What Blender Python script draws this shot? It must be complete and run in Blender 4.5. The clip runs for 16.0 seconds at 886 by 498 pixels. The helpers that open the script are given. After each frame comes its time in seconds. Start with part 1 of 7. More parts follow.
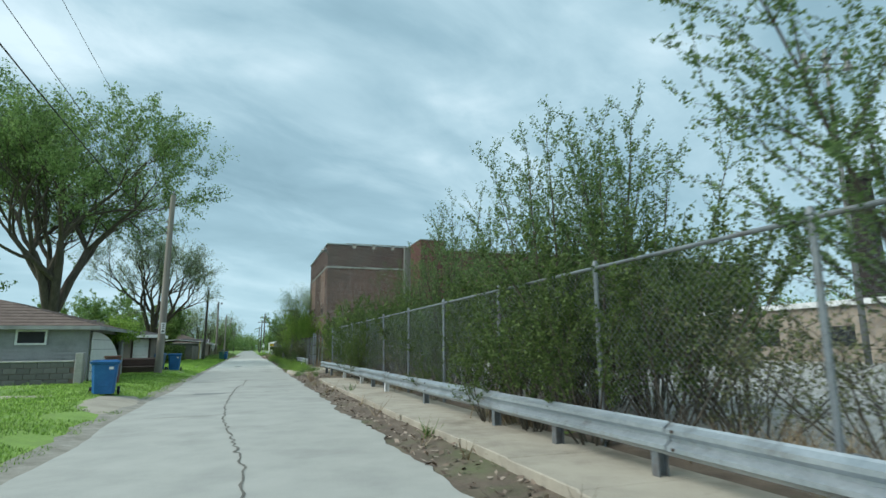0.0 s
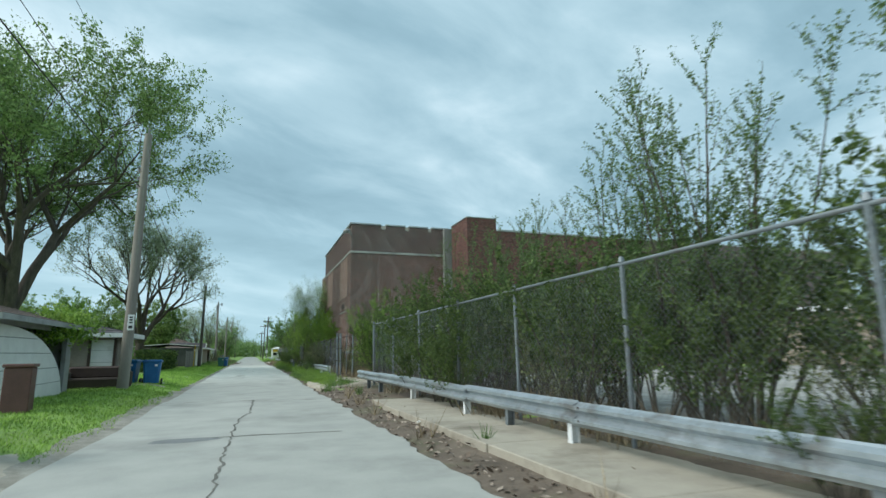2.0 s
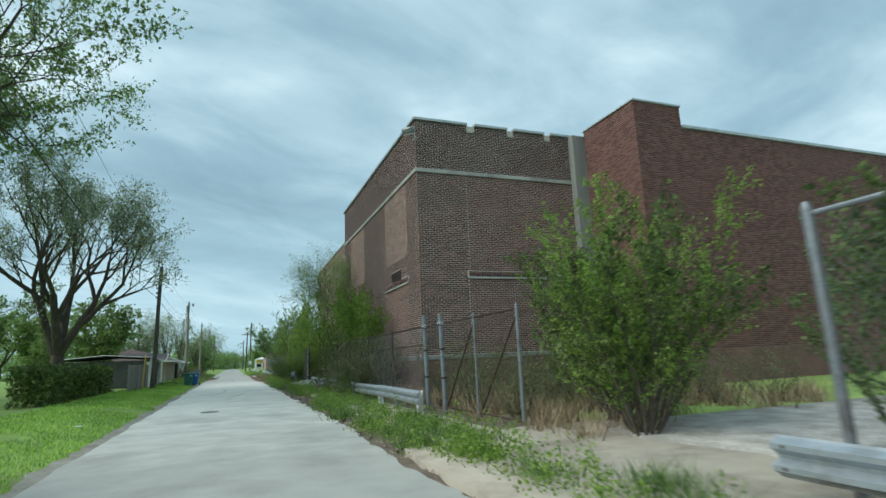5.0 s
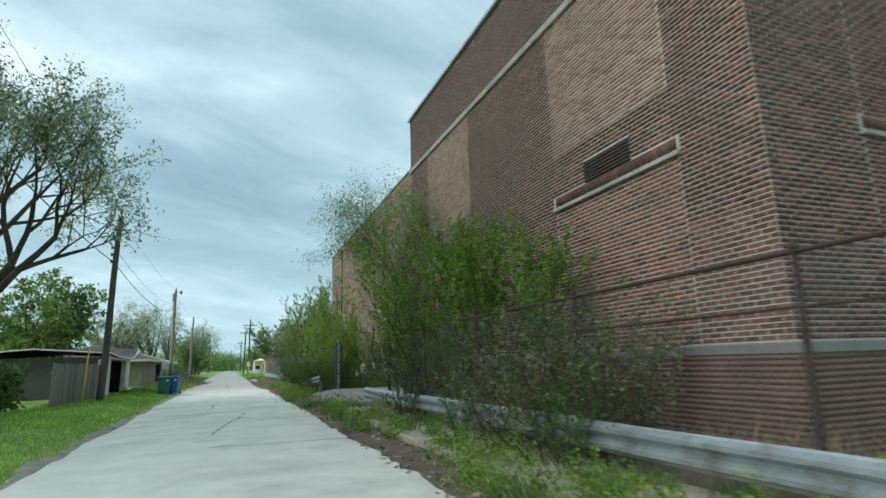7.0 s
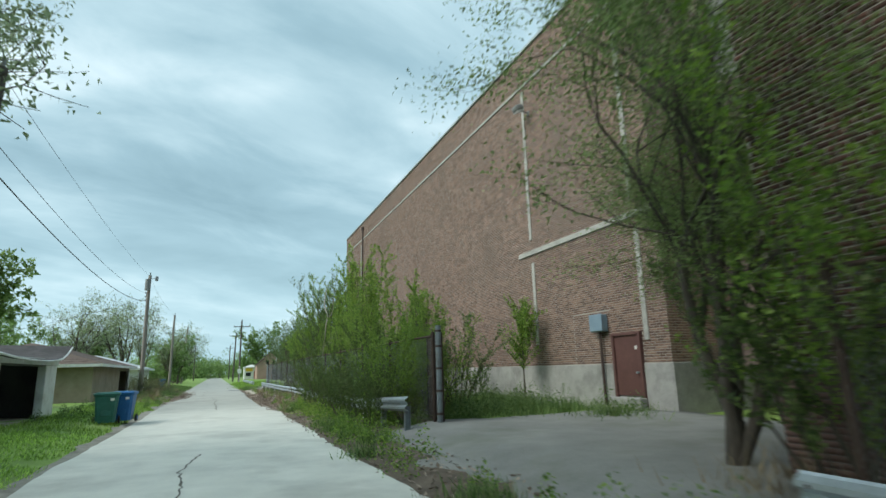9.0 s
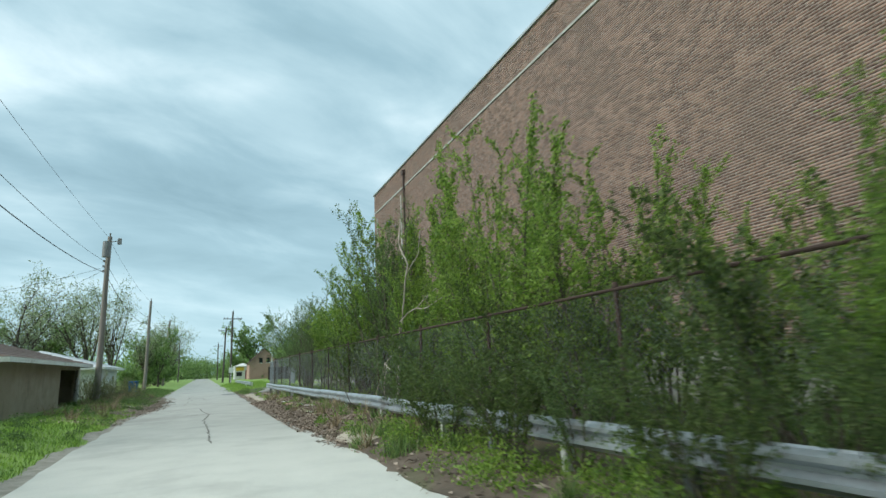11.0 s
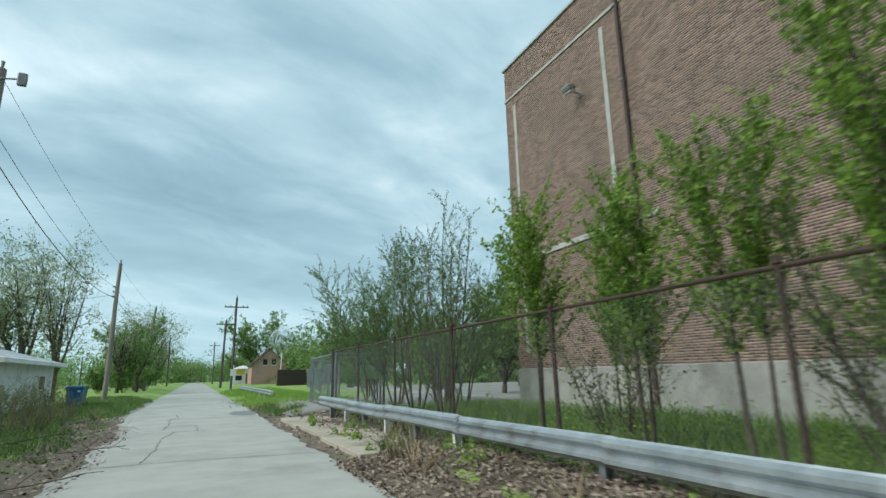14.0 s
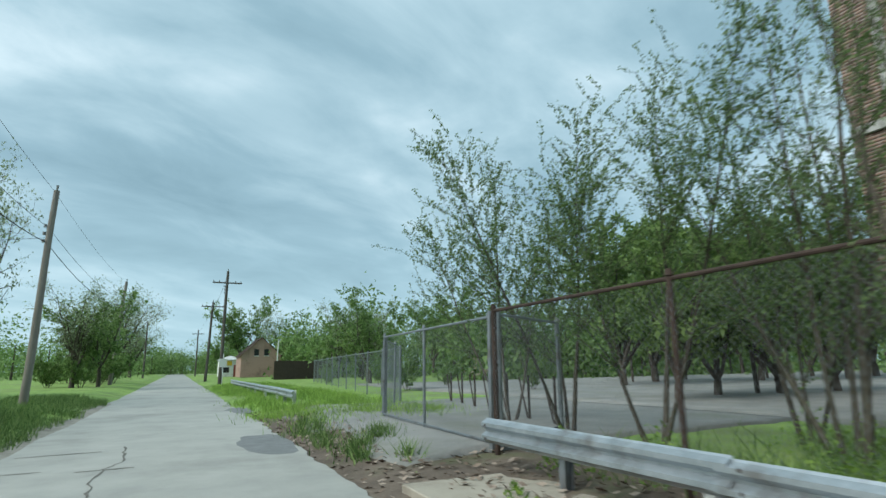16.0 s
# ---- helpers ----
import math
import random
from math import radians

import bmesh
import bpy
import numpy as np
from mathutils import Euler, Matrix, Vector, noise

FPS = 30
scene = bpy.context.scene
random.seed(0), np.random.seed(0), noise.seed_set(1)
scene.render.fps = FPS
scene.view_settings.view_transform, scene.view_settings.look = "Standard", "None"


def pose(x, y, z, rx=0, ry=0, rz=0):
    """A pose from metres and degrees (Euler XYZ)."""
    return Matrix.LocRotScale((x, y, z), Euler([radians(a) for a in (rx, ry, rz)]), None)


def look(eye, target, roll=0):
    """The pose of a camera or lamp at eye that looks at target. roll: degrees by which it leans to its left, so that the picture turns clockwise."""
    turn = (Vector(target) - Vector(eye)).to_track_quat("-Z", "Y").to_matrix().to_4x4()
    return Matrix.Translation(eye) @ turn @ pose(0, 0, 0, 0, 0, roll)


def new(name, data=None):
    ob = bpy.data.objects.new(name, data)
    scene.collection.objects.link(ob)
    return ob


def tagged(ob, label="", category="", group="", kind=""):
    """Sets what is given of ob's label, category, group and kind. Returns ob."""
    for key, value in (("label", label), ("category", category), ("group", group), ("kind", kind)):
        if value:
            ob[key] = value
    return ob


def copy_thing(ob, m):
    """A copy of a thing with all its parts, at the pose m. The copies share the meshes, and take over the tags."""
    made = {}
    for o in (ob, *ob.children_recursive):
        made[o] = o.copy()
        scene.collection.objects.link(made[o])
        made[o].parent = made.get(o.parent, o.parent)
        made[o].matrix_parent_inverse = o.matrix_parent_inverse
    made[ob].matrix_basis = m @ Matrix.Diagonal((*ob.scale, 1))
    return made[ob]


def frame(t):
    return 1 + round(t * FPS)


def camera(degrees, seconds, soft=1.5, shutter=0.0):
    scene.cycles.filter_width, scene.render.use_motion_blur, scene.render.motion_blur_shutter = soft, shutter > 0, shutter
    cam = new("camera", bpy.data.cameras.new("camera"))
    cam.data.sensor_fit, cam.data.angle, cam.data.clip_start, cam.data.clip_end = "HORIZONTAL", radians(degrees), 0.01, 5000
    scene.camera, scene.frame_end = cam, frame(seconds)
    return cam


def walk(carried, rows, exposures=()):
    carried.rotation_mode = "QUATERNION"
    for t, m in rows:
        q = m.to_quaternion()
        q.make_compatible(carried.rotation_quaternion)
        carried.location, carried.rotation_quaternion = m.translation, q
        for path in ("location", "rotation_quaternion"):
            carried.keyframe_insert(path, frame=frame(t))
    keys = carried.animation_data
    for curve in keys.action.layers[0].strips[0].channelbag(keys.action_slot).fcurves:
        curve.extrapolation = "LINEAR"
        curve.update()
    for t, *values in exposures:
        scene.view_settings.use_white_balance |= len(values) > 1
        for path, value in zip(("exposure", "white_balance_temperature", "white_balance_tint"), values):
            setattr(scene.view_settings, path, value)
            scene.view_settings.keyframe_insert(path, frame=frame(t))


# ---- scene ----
cam = camera(78.0, 16.0, soft=1.5, shutter=0.25)
PATH = [
    (0, (0.055, 0.050, 1.522), (6.573, 18.631, 5.025), -0.57),
    (0.5, (0.009, 2.210, 1.494), (6.589, 20.753, 5.080), -0.51),
    (1, (-0.071, 4.481, 1.475), (6.533, 22.999, 5.146), -0.38),
    (1.5, (-0.098, 6.936, 1.453), (6.442, 25.474, 5.142), -0.38),
    (2, (-0.144, 9.588, 1.436), (6.319, 28.150, 5.136), -0.71),
    (2.5, (-0.170, 12.385, 1.467), (6.267, 30.952, 5.184), -1.34),
    (3, (-0.207, 15.331, 1.533), (6.314, 33.863, 5.282), -1.77),
    (3.5, (-0.183, 18.327, 1.502), (6.486, 36.792, 5.318), -2.20),
    (6, (-0.005, 34.492, 1.468), (7.203, 52.733, 5.379), -2.30),
    (6.5, (0.055, 37.844, 1.446), (7.208, 56.098, 5.403), -2.21),
    (7, (0.085, 41.236, 1.458), (7.211, 59.484, 5.484), -1.81),
    (7.5, (0.121, 44.363, 1.436), (7.259, 62.584, 5.567), -1.43),
    (8, (0.187, 47.628, 1.440), (7.355, 65.802, 5.723), -1.09),
    (8.5, (0.086, 51.018, 1.499), (7.408, 69.133, 5.773), -1.28),
    (9, (-0.009, 54.527, 1.573), (7.441, 72.592, 5.831), -1.66),
    (9.5, (-0.025, 58.222, 1.619), (7.517, 76.259, 5.835), -2.42),
    (12, (-0.189, 74.255, 1.421), (7.857, 92.093, 5.554), -2.16),
    (12.5, (-0.216, 77.551, 1.446), (7.875, 95.358, 5.624), -1.95),
    (13, (-0.227, 80.778, 1.474), (7.858, 98.565, 5.746), -1.79),
    (13.5, (-0.214, 84.031, 1.452), (7.802, 101.827, 5.815), -1.65),
    (14, (-0.117, 87.323, 1.486), (7.842, 105.132, 5.899), -1.41),
    (14.5, (-0.007, 90.557, 1.507), (7.942, 108.362, 5.956), -1.15),
    (15, (0.051, 93.755, 1.514), (8.081, 111.529, 5.941), -0.81),
    (15.5, (0.046, 97.005, 1.495), (8.234, 114.735, 5.807), -0.83),
    (16, (0.052, 100.125, 1.498), (8.486, 117.765, 5.703), -0.80),
]
walk(cam, [(t, look(eye, target, roll)) for t, eye, target, roll in PATH], exposures=((0.0, 0.42, 6500, 10), (5.0, 0.42, 6500, 10), (7.0, 0.55, 6700, 10), (12.5, 0.55, 6700, 10), (14.5, 0.43, 6580, 10), (16.0, 0.38, 6500, 10)))

# ---------------------------------------------------------------- sky and sun
SUN_ELEV, SUN_AZ = radians(42), radians(-96)
world = bpy.data.worlds.new("overcast_sky")
scene.world = world
world.use_nodes = True
wn, wl = world.node_tree.nodes, world.node_tree.links
wn.clear()


def wnode(kind, **settings):
    n = wn.new(kind)
    for k, v in settings.items():
        n.inputs[k].default_value = v
    return n


def wmath(op, a, b=None, c=None):
    n = wn.new("ShaderNodeMath")
    n.operation = op
    for i, v in enumerate((a, b, c)):
        if v is None:
            continue
        if isinstance(v, (int, float)):
            n.inputs[i].default_value = v
        else:
            wl.new(v, n.inputs[i])
    return n.outputs[0]


def wramp(fac, stops):
    n = wn.new("ShaderNodeValToRGB")
    wl.new(fac, n.inputs[0])
    el = n.color_ramp.elements
    while len(el) < len(stops):
        el.new(0.5)
    for e, (p, c) in zip(el, stops):
        e.position, e.color = p, (*c, 1)
    return n.outputs[0]


way = wn.new("ShaderNodeTexCoord").outputs["Generated"]
split = wn.new("ShaderNodeSeparateXYZ")
wl.new(way, split.inputs[0])
dx, dy, dz = split.outputs
up = wmath("ADD", wmath("MAXIMUM", dz, 0.0), 0.2)
px, py = wmath("DIVIDE", dx, up), wmath("DIVIDE", dy, up)
WIND = radians(62)
along = wmath("ADD", wmath("MULTIPLY", px, math.sin(WIND)), wmath("MULTIPLY", py, math.cos(WIND)))
across = wmath("SUBTRACT", wmath("MULTIPLY", px, math.cos(WIND)), wmath("MULTIPLY", py, math.sin(WIND)))


def cloud(sa, sc, offset, detail, rough):
    v = wn.new("ShaderNodeCombineXYZ")
    wl.new(wmath("MULTIPLY", along, sa), v.inputs[0])
    wl.new(wmath("MULTIPLY", across, sc), v.inputs[1])
    v.inputs[2].default_value = offset
    n = wn.new("ShaderNodeTexNoise")
    n.inputs["Scale"].default_value = 1.0
    n.inputs["Detail"].default_value = detail
    n.inputs["Roughness"].default_value = rough
    n.inputs["Distortion"].default_value = 0.35
    wl.new(v.outputs[0], n.inputs["Vector"])
    return n.outputs[0]


big = cloud(0.62, 0.95, 3.7, 4.0, 0.52)
fine = cloud(1.7, 2.7, 8.1, 6.0, 0.58)
mass = wmath("ADD", wmath("MULTIPLY", big, 0.66), wmath("MULTIPLY", fine, 0.34))
clouds = wramp(mass, [(0.35, (0.238, 0.405, 0.49)), (0.45, (0.335, 0.535, 0.635)), (0.53, (0.478, 0.695, 0.795)), (0.63, (0.77, 0.97, 1.06))])
low = wmath("SUBTRACT", 1.0, wmath("MULTIPLY", wmath("MAXIMUM", dz, 0.0), 3.6))
low = wmath("MAXIMUM", low, 0.0)
haze = wn.new("ShaderNodeMix")
haze.data_type = "RGBA"
wl.new(wmath("MULTIPLY", low, 0.75), haze.inputs["Factor"])
wl.new(clouds, haze.inputs["A"])
haze.inputs["B"].default_value = (0.525, 0.795, 0.91, 1)
nishita = wn.new("ShaderNodeTexSky")
nishita.sky_type, nishita.sun_disc = "NISHITA", False
nishita.sun_elevation, nishita.sun_rotation = SUN_ELEV, SUN_AZ
nishita.dust_density = 3.0
clear = wn.new("ShaderNodeVectorMath")
clear.operation = "SCALE"
clear.inputs["Scale"].default_value = 0.1
wl.new(nishita.outputs[0], clear.inputs[0])
veil = wn.new("ShaderNodeMix")
veil.data_type = "RGBA"
veil.inputs["Factor"].default_value = 0.9
wl.new(clear.outputs[0], veil.inputs["A"])
wl.new(haze.outputs["Result"], veil.inputs["B"])
back = wn.new("ShaderNodeBackground")
back.inputs["Strength"].default_value = 0.8
wl.new(veil.outputs["Result"], back.inputs["Color"])
wl.new(back.outputs[0], wn.new("ShaderNodeOutputWorld").inputs[0])

sun = new("sun", bpy.data.lights.new("sun", "SUN"))
sun.data.energy, sun.data.angle, sun.data.color = 2.2, radians(40), (0.96, 0.97, 0.93)
sun.matrix_world = look((0, 0, 60), (-60 * math.sin(SUN_AZ) / math.tan(SUN_ELEV), -60 * math.cos(SUN_AZ) / math.tan(SUN_ELEV), 0))

# ---------------------------------------------------------------- materials
def rgb(*c):
    return (*c, 1.0)


def material(name, stops, scale=3.0, rough=0.8, bump=0.2, fine=40.0, metal=0.0, stretch=(1, 1, 1), island=0.0, per_object=0.0, stain=None, stain_scale=0.4, translucent=0.0, bump_dist=0.01, pale=None):
    """A surface of two grains: stops are colours along a coarse noise; stain is a second colour in larger patches;
    pale: y from, y to and the gain by which the colour is raised between them.
    """
    m = bpy.data.materials.new(name)
    m.use_nodes = True
    n, l = m.node_tree.nodes, m.node_tree.links
    bsdf = n["Principled BSDF"]
    tc = n.new("ShaderNodeTexCoord")
    mp = n.new("ShaderNodeMapping")
    mp.inputs["Scale"].default_value = stretch
    l.new(tc.outputs["Object"], mp.inputs[0])

    def noise_of(sc, detail=4.0, ro=0.6):
        t = n.new("ShaderNodeTexNoise")
        t.inputs["Scale"].default_value, t.inputs["Detail"].default_value, t.inputs["Roughness"].default_value = sc, detail, ro
        l.new(mp.outputs[0], t.inputs["Vector"])
        return t.outputs[0]

    def maths(op, a, b):
        t = n.new("ShaderNodeMath")
        t.operation = op
        for i, v in enumerate((a, b)):
            if isinstance(v, (int, float)):
                t.inputs[i].default_value = v
            else:
                l.new(v, t.inputs[i])
        return t.outputs[0]

    coarse, small = noise_of(scale), noise_of(fine, 3.0)
    fac = maths("ADD", maths("MULTIPLY", coarse, 0.65), maths("MULTIPLY", small, 0.35))
    if island:
        geo = n.new("ShaderNodeNewGeometry")
        fac = maths("ADD", fac, maths("MULTIPLY", maths("SUBTRACT", geo.outputs["Random Per Island"], 0.5), island))
    if per_object:
        oi = n.new("ShaderNodeObjectInfo")
        fac = maths("ADD", fac, maths("MULTIPLY", maths("SUBTRACT", oi.outputs["Random"], 0.5), per_object))
    ramp = n.new("ShaderNodeValToRGB")
    el = ramp.color_ramp.elements
    while len(el) < len(stops):
        el.new(0.5)
    for i, (e, c) in enumerate(zip(el, stops)):
        e.position, e.color = 0.32 + 0.36 * i / max(1, len(stops) - 1), rgb(*c)
    l.new(fac, ramp.inputs[0])
    colour = ramp.outputs[0]
    if stain:
        mix = n.new("ShaderNodeMix")
        mix.data_type = "RGBA"
        sr = n.new("ShaderNodeValToRGB")
        sr.color_ramp.elements[0].position, sr.color_ramp.elements[1].position = 0.52, 0.68
        l.new(noise_of(stain_scale, 6.0, 0.65), sr.inputs[0])
        l.new(maths("MULTIPLY", sr.outputs[0], 0.75), mix.inputs["Factor"])
        l.new(colour, mix.inputs["A"])
        mix.inputs["B"].default_value = rgb(*stain)
        colour = mix.outputs["Result"]
    # colour scaled up between y0 and y1, with soft noisy ends
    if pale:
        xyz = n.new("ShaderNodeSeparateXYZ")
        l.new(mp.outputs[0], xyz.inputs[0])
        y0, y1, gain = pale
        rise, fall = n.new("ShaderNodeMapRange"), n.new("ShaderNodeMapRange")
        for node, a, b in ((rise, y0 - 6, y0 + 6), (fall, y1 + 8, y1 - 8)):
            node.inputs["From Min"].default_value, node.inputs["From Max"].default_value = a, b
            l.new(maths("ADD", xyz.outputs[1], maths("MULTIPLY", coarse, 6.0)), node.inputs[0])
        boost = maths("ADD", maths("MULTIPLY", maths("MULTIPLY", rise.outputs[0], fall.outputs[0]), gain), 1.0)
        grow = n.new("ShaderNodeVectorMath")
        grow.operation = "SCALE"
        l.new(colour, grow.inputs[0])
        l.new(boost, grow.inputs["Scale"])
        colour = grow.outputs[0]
    l.new(colour, bsdf.inputs["Base Color"])
    rr = n.new("ShaderNodeMapRange")
    rr.inputs["To Min"].default_value, rr.inputs["To Max"].default_value = max(0.02, rough - 0.1), min(1.0, rough + 0.1)
    l.new(small, rr.inputs[0])
    l.new(rr.outputs[0], bsdf.inputs["Roughness"])
    bsdf.inputs["Metallic"].default_value = metal
    if bump:
        b = n.new("ShaderNodeBump")
        b.inputs["Strength"].default_value, b.inputs["Distance"].default_value = bump, bump_dist
        l.new(fac, b.inputs["Height"])
        l.new(b.outputs[0], bsdf.inputs["Normal"])
    if translucent:
        tr = n.new("ShaderNodeBsdfTranslucent")
        l.new(colour, tr.inputs["Color"])
        ms = n.new("ShaderNodeMixShader")
        ms.inputs[0].default_value = translucent
        l.new(bsdf.outputs[0], ms.inputs[1])
        l.new(tr.outputs[0], ms.inputs[2])
        l.new(ms.outputs[0], n["Material Output"].inputs[0])
    return m


M = {}
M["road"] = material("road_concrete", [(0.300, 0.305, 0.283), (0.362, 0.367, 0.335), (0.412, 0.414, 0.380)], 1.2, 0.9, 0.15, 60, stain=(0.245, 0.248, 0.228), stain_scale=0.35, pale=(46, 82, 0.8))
M["crack"] = material("crack_filler", [(0.075, 0.075, 0.065), (0.19, 0.18, 0.155)], 6, 0.95, 0.4)
M["asphalt_patch"] = material("asphalt_patch", [(0.14, 0.15, 0.15), (0.22, 0.23, 0.23)], 5, 0.95, 0.4, 80)
M["slab"] = material("slab_concrete", [(0.285, 0.257, 0.209), (0.380, 0.342, 0.275), (0.437, 0.399, 0.323)], 1.5, 0.92, 0.25, 50, stain=(0.190, 0.162, 0.123), stain_scale=0.8)
M["lot"] = material("lot_asphalt", [(0.175, 0.178, 0.170), (0.240, 0.243, 0.230), (0.305, 0.303, 0.284)], 0.8, 0.95, 0.3, 30, stain=(0.162, 0.171, 0.135), stain_scale=0.3)
M["soil"] = material("soil", [(0.07, 0.055, 0.04), (0.13, 0.10, 0.075), (0.20, 0.16, 0.12)], 1.6, 0.97, 0.8, 25, stain=(0.10, 0.13, 0.05), stain_scale=0.5, bump_dist=0.03)
M["turf"] = material("turf", [(0.115, 0.195, 0.042), (0.195, 0.315, 0.064), (0.285, 0.405, 0.095)], 0.7, 0.95, 0.8, 18, stain=(0.165, 0.177, 0.083), stain_scale=0.25, bump_dist=0.04)
M["blade"] = material("grass_blade", [(0.115, 0.213, 0.038), (0.213, 0.367, 0.058), (0.367, 0.541, 0.115)], 0.5, 0.7, 0, 6, island=0.5, translucent=0.3)
M["blade_bright"] = material("grass_blade_lush", [(0.161, 0.298, 0.053), (0.298, 0.514, 0.081), (0.514, 0.757, 0.161)], 0.5, 0.7, 0, 6, island=0.5, translucent=0.3)
M["weed"] = material("weed_blade", [(0.070, 0.135, 0.035), (0.125, 0.225, 0.058), (0.225, 0.320, 0.105)], 0.8, 0.8, 0, 6, island=0.6, translucent=0.25)
M["dry"] = material("dry_stalk", [(0.16, 0.12, 0.07), (0.27, 0.21, 0.13), (0.38, 0.31, 0.2)], 1.0, 0.9, 0, 9, island=0.5)
M["litter"] = material("leaf_litter", [(0.110, 0.080, 0.058), (0.225, 0.170, 0.128), (0.370, 0.300, 0.240)], 2.0, 0.9, 0, 9, island=0.7)
M["leaf_fresh"] = material("leaf_fresh", [(0.105, 0.200, 0.030), (0.185, 0.325, 0.050), (0.295, 0.440, 0.075)], 0.6, 0.6, 0, 5, island=0.5, translucent=0.45)
M["leaf_elm"] = material("leaf_elm", [(0.098, 0.172, 0.047), (0.165, 0.270, 0.083), (0.250, 0.375, 0.130)], 0.3, 0.6, 0, 3, island=0.5, translucent=0.5)
M["leaf_spring"] = material("leaf_spring", [(0.098, 0.165, 0.044), (0.165, 0.265, 0.070), (0.245, 0.360, 0.105)], 0.3, 0.6, 0, 3, island=0.5, translucent=0.45)
M["leaf_dull"] = material("leaf_dull", [(0.069, 0.129, 0.039), (0.120, 0.202, 0.060), (0.198, 0.293, 0.106)], 0.4, 0.65, 0, 4, island=0.5, translucent=0.45)
M["leaf_pale"] = material("leaf_pale", [(0.170, 0.225, 0.120), (0.260, 0.335, 0.195), (0.380, 0.450, 0.290)], 0.3, 0.7, 0, 3, island=0.5, translucent=0.55)
M["leaf_drive"] = material("leaf_drive", [(0.125, 0.190, 0.058), (0.205, 0.300, 0.098), (0.310, 0.420, 0.160)], 0.3, 0.6, 0, 3, island=0.5, translucent=0.5)
M["leaf_brush"] = material("leaf_brush", [(0.050, 0.088, 0.022), (0.088, 0.145, 0.034), (0.150, 0.215, 0.058)], 0.5, 0.7, 0, 5, island=0.6, translucent=0.4)
M["leaf_olive"] = material("leaf_olive", [(0.100, 0.118, 0.048), (0.165, 0.190, 0.080), (0.250, 0.270, 0.125)], 0.5, 0.7, 0, 5, island=0.6, translucent=0.4)
M["rubble"] = material("pale_rubble", [(0.19, 0.185, 0.165), (0.33, 0.325, 0.30), (0.50, 0.50, 0.46)], 2.2, 0.95, 0.6, 22, stain=(0.20, 0.20, 0.16), stain_scale=0.6, bump_dist=0.03)
M["bark"] = material("bark", [(0.042, 0.036, 0.029), (0.080, 0.067, 0.053), (0.128, 0.110, 0.090)], 4, 0.95, 0.7, 30, stretch=(1, 1, 0.25), bump_dist=0.02)
M["twig"] = material("twig_bark", [(0.05, 0.045, 0.032), (0.085, 0.075, 0.055), (0.13, 0.115, 0.085)], 5, 0.9, 0.2, 30)
M["pale_branch"] = material("pale_branch", [(0.26, 0.23, 0.19), (0.36, 0.32, 0.27), (0.45, 0.41, 0.35)], 5, 0.9, 0.2, 30)
M["pole_wood"] = material("pole_wood", [(0.16, 0.14, 0.12), (0.23, 0.21, 0.185), (0.30, 0.28, 0.25)], 3, 0.92, 0.5, 40, stretch=(3, 3, 0.15), stain=(0.13, 0.12, 0.10))
M["pole_dark"] = material("pole_wood_dark", [(0.05, 0.045, 0.04), (0.09, 0.08, 0.07), (0.13, 0.12, 0.105)], 3, 0.92, 0.5, 40, stretch=(3, 3, 0.15))
M["brick_dark"] = material("brick_dark", [(0.088, 0.040, 0.033), (0.154, 0.071, 0.057), (0.242, 0.105, 0.080)], 2.5, 0.92, 0.5, 60, island=0.75, per_object=0.75, stain=(0.110, 0.074, 0.062), stain_scale=0.5, bump_dist=0.004)
M["brick_dark_loose"] = material("brick_dark_loose", [(0.095, 0.048, 0.038), (0.139, 0.072, 0.056), (0.194, 0.095, 0.072)], 2.5, 0.92, 0.5, 60, per_object=0.45, bump_dist=0.004)
M["brick_red"] = material("brick_red", [(0.094, 0.039, 0.032), (0.134, 0.056, 0.045), (0.180, 0.081, 0.065)], 2.5, 0.92, 0.5, 60, island=0.6, stain=(0.140, 0.064, 0.053), stain_scale=0.4, bump_dist=0.004)
M["brick_pink"] = material("brick_pink", [(0.235, 0.132, 0.109), (0.309, 0.183, 0.148), (0.383, 0.252, 0.212)], 2.5, 0.92, 0.5, 60, island=0.6, stain=(0.198, 0.132, 0.109), stain_scale=0.6, bump_dist=0.004)
M["brick_hall"] = material("brick_hall", [(0.117, 0.073, 0.056), (0.194, 0.117, 0.088), (0.277, 0.177, 0.132)], 2.0, 0.92, 0.5, 60, island=0.42, per_object=0.42, stain=(0.141, 0.098, 0.077), stain_scale=0.25, bump_dist=0.004)
M["brick_hall_loose"] = material("brick_hall_loose", [(0.106, 0.065, 0.050), (0.169, 0.105, 0.080), (0.240, 0.153, 0.115)], 2.0, 0.92, 0.5, 60, per_object=0.5, bump_dist=0.004)
M["brick_parapet"] = material("brick_parapet", [(0.062, 0.030, 0.029), (0.091, 0.045, 0.041), (0.126, 0.064, 0.056)], 2.5, 0.92, 0.4, 60, island=0.5, stain=(0.070, 0.044, 0.043), stain_scale=0.4, bump_dist=0.004)
M["mortar"] = material("mortar", [(0.403, 0.363, 0.323), (0.538, 0.484, 0.430), (0.632, 0.578, 0.524)], 3, 0.95, 0.4, 60, stain=(0.323, 0.282, 0.255), stain_scale=0.5)
M["mortar_hall"] = material("mortar_hall", [(0.27, 0.245, 0.215), (0.36, 0.325, 0.29), (0.43, 0.395, 0.355)], 3, 0.95, 0.4, 60, stain=(0.22, 0.195, 0.175), stain_scale=0.5)
M["mortar_dark"] = material("mortar_dark", [(0.12, 0.09, 0.08), (0.17, 0.13, 0.115), (0.22, 0.17, 0.15)], 3, 0.95, 0.4, 60)
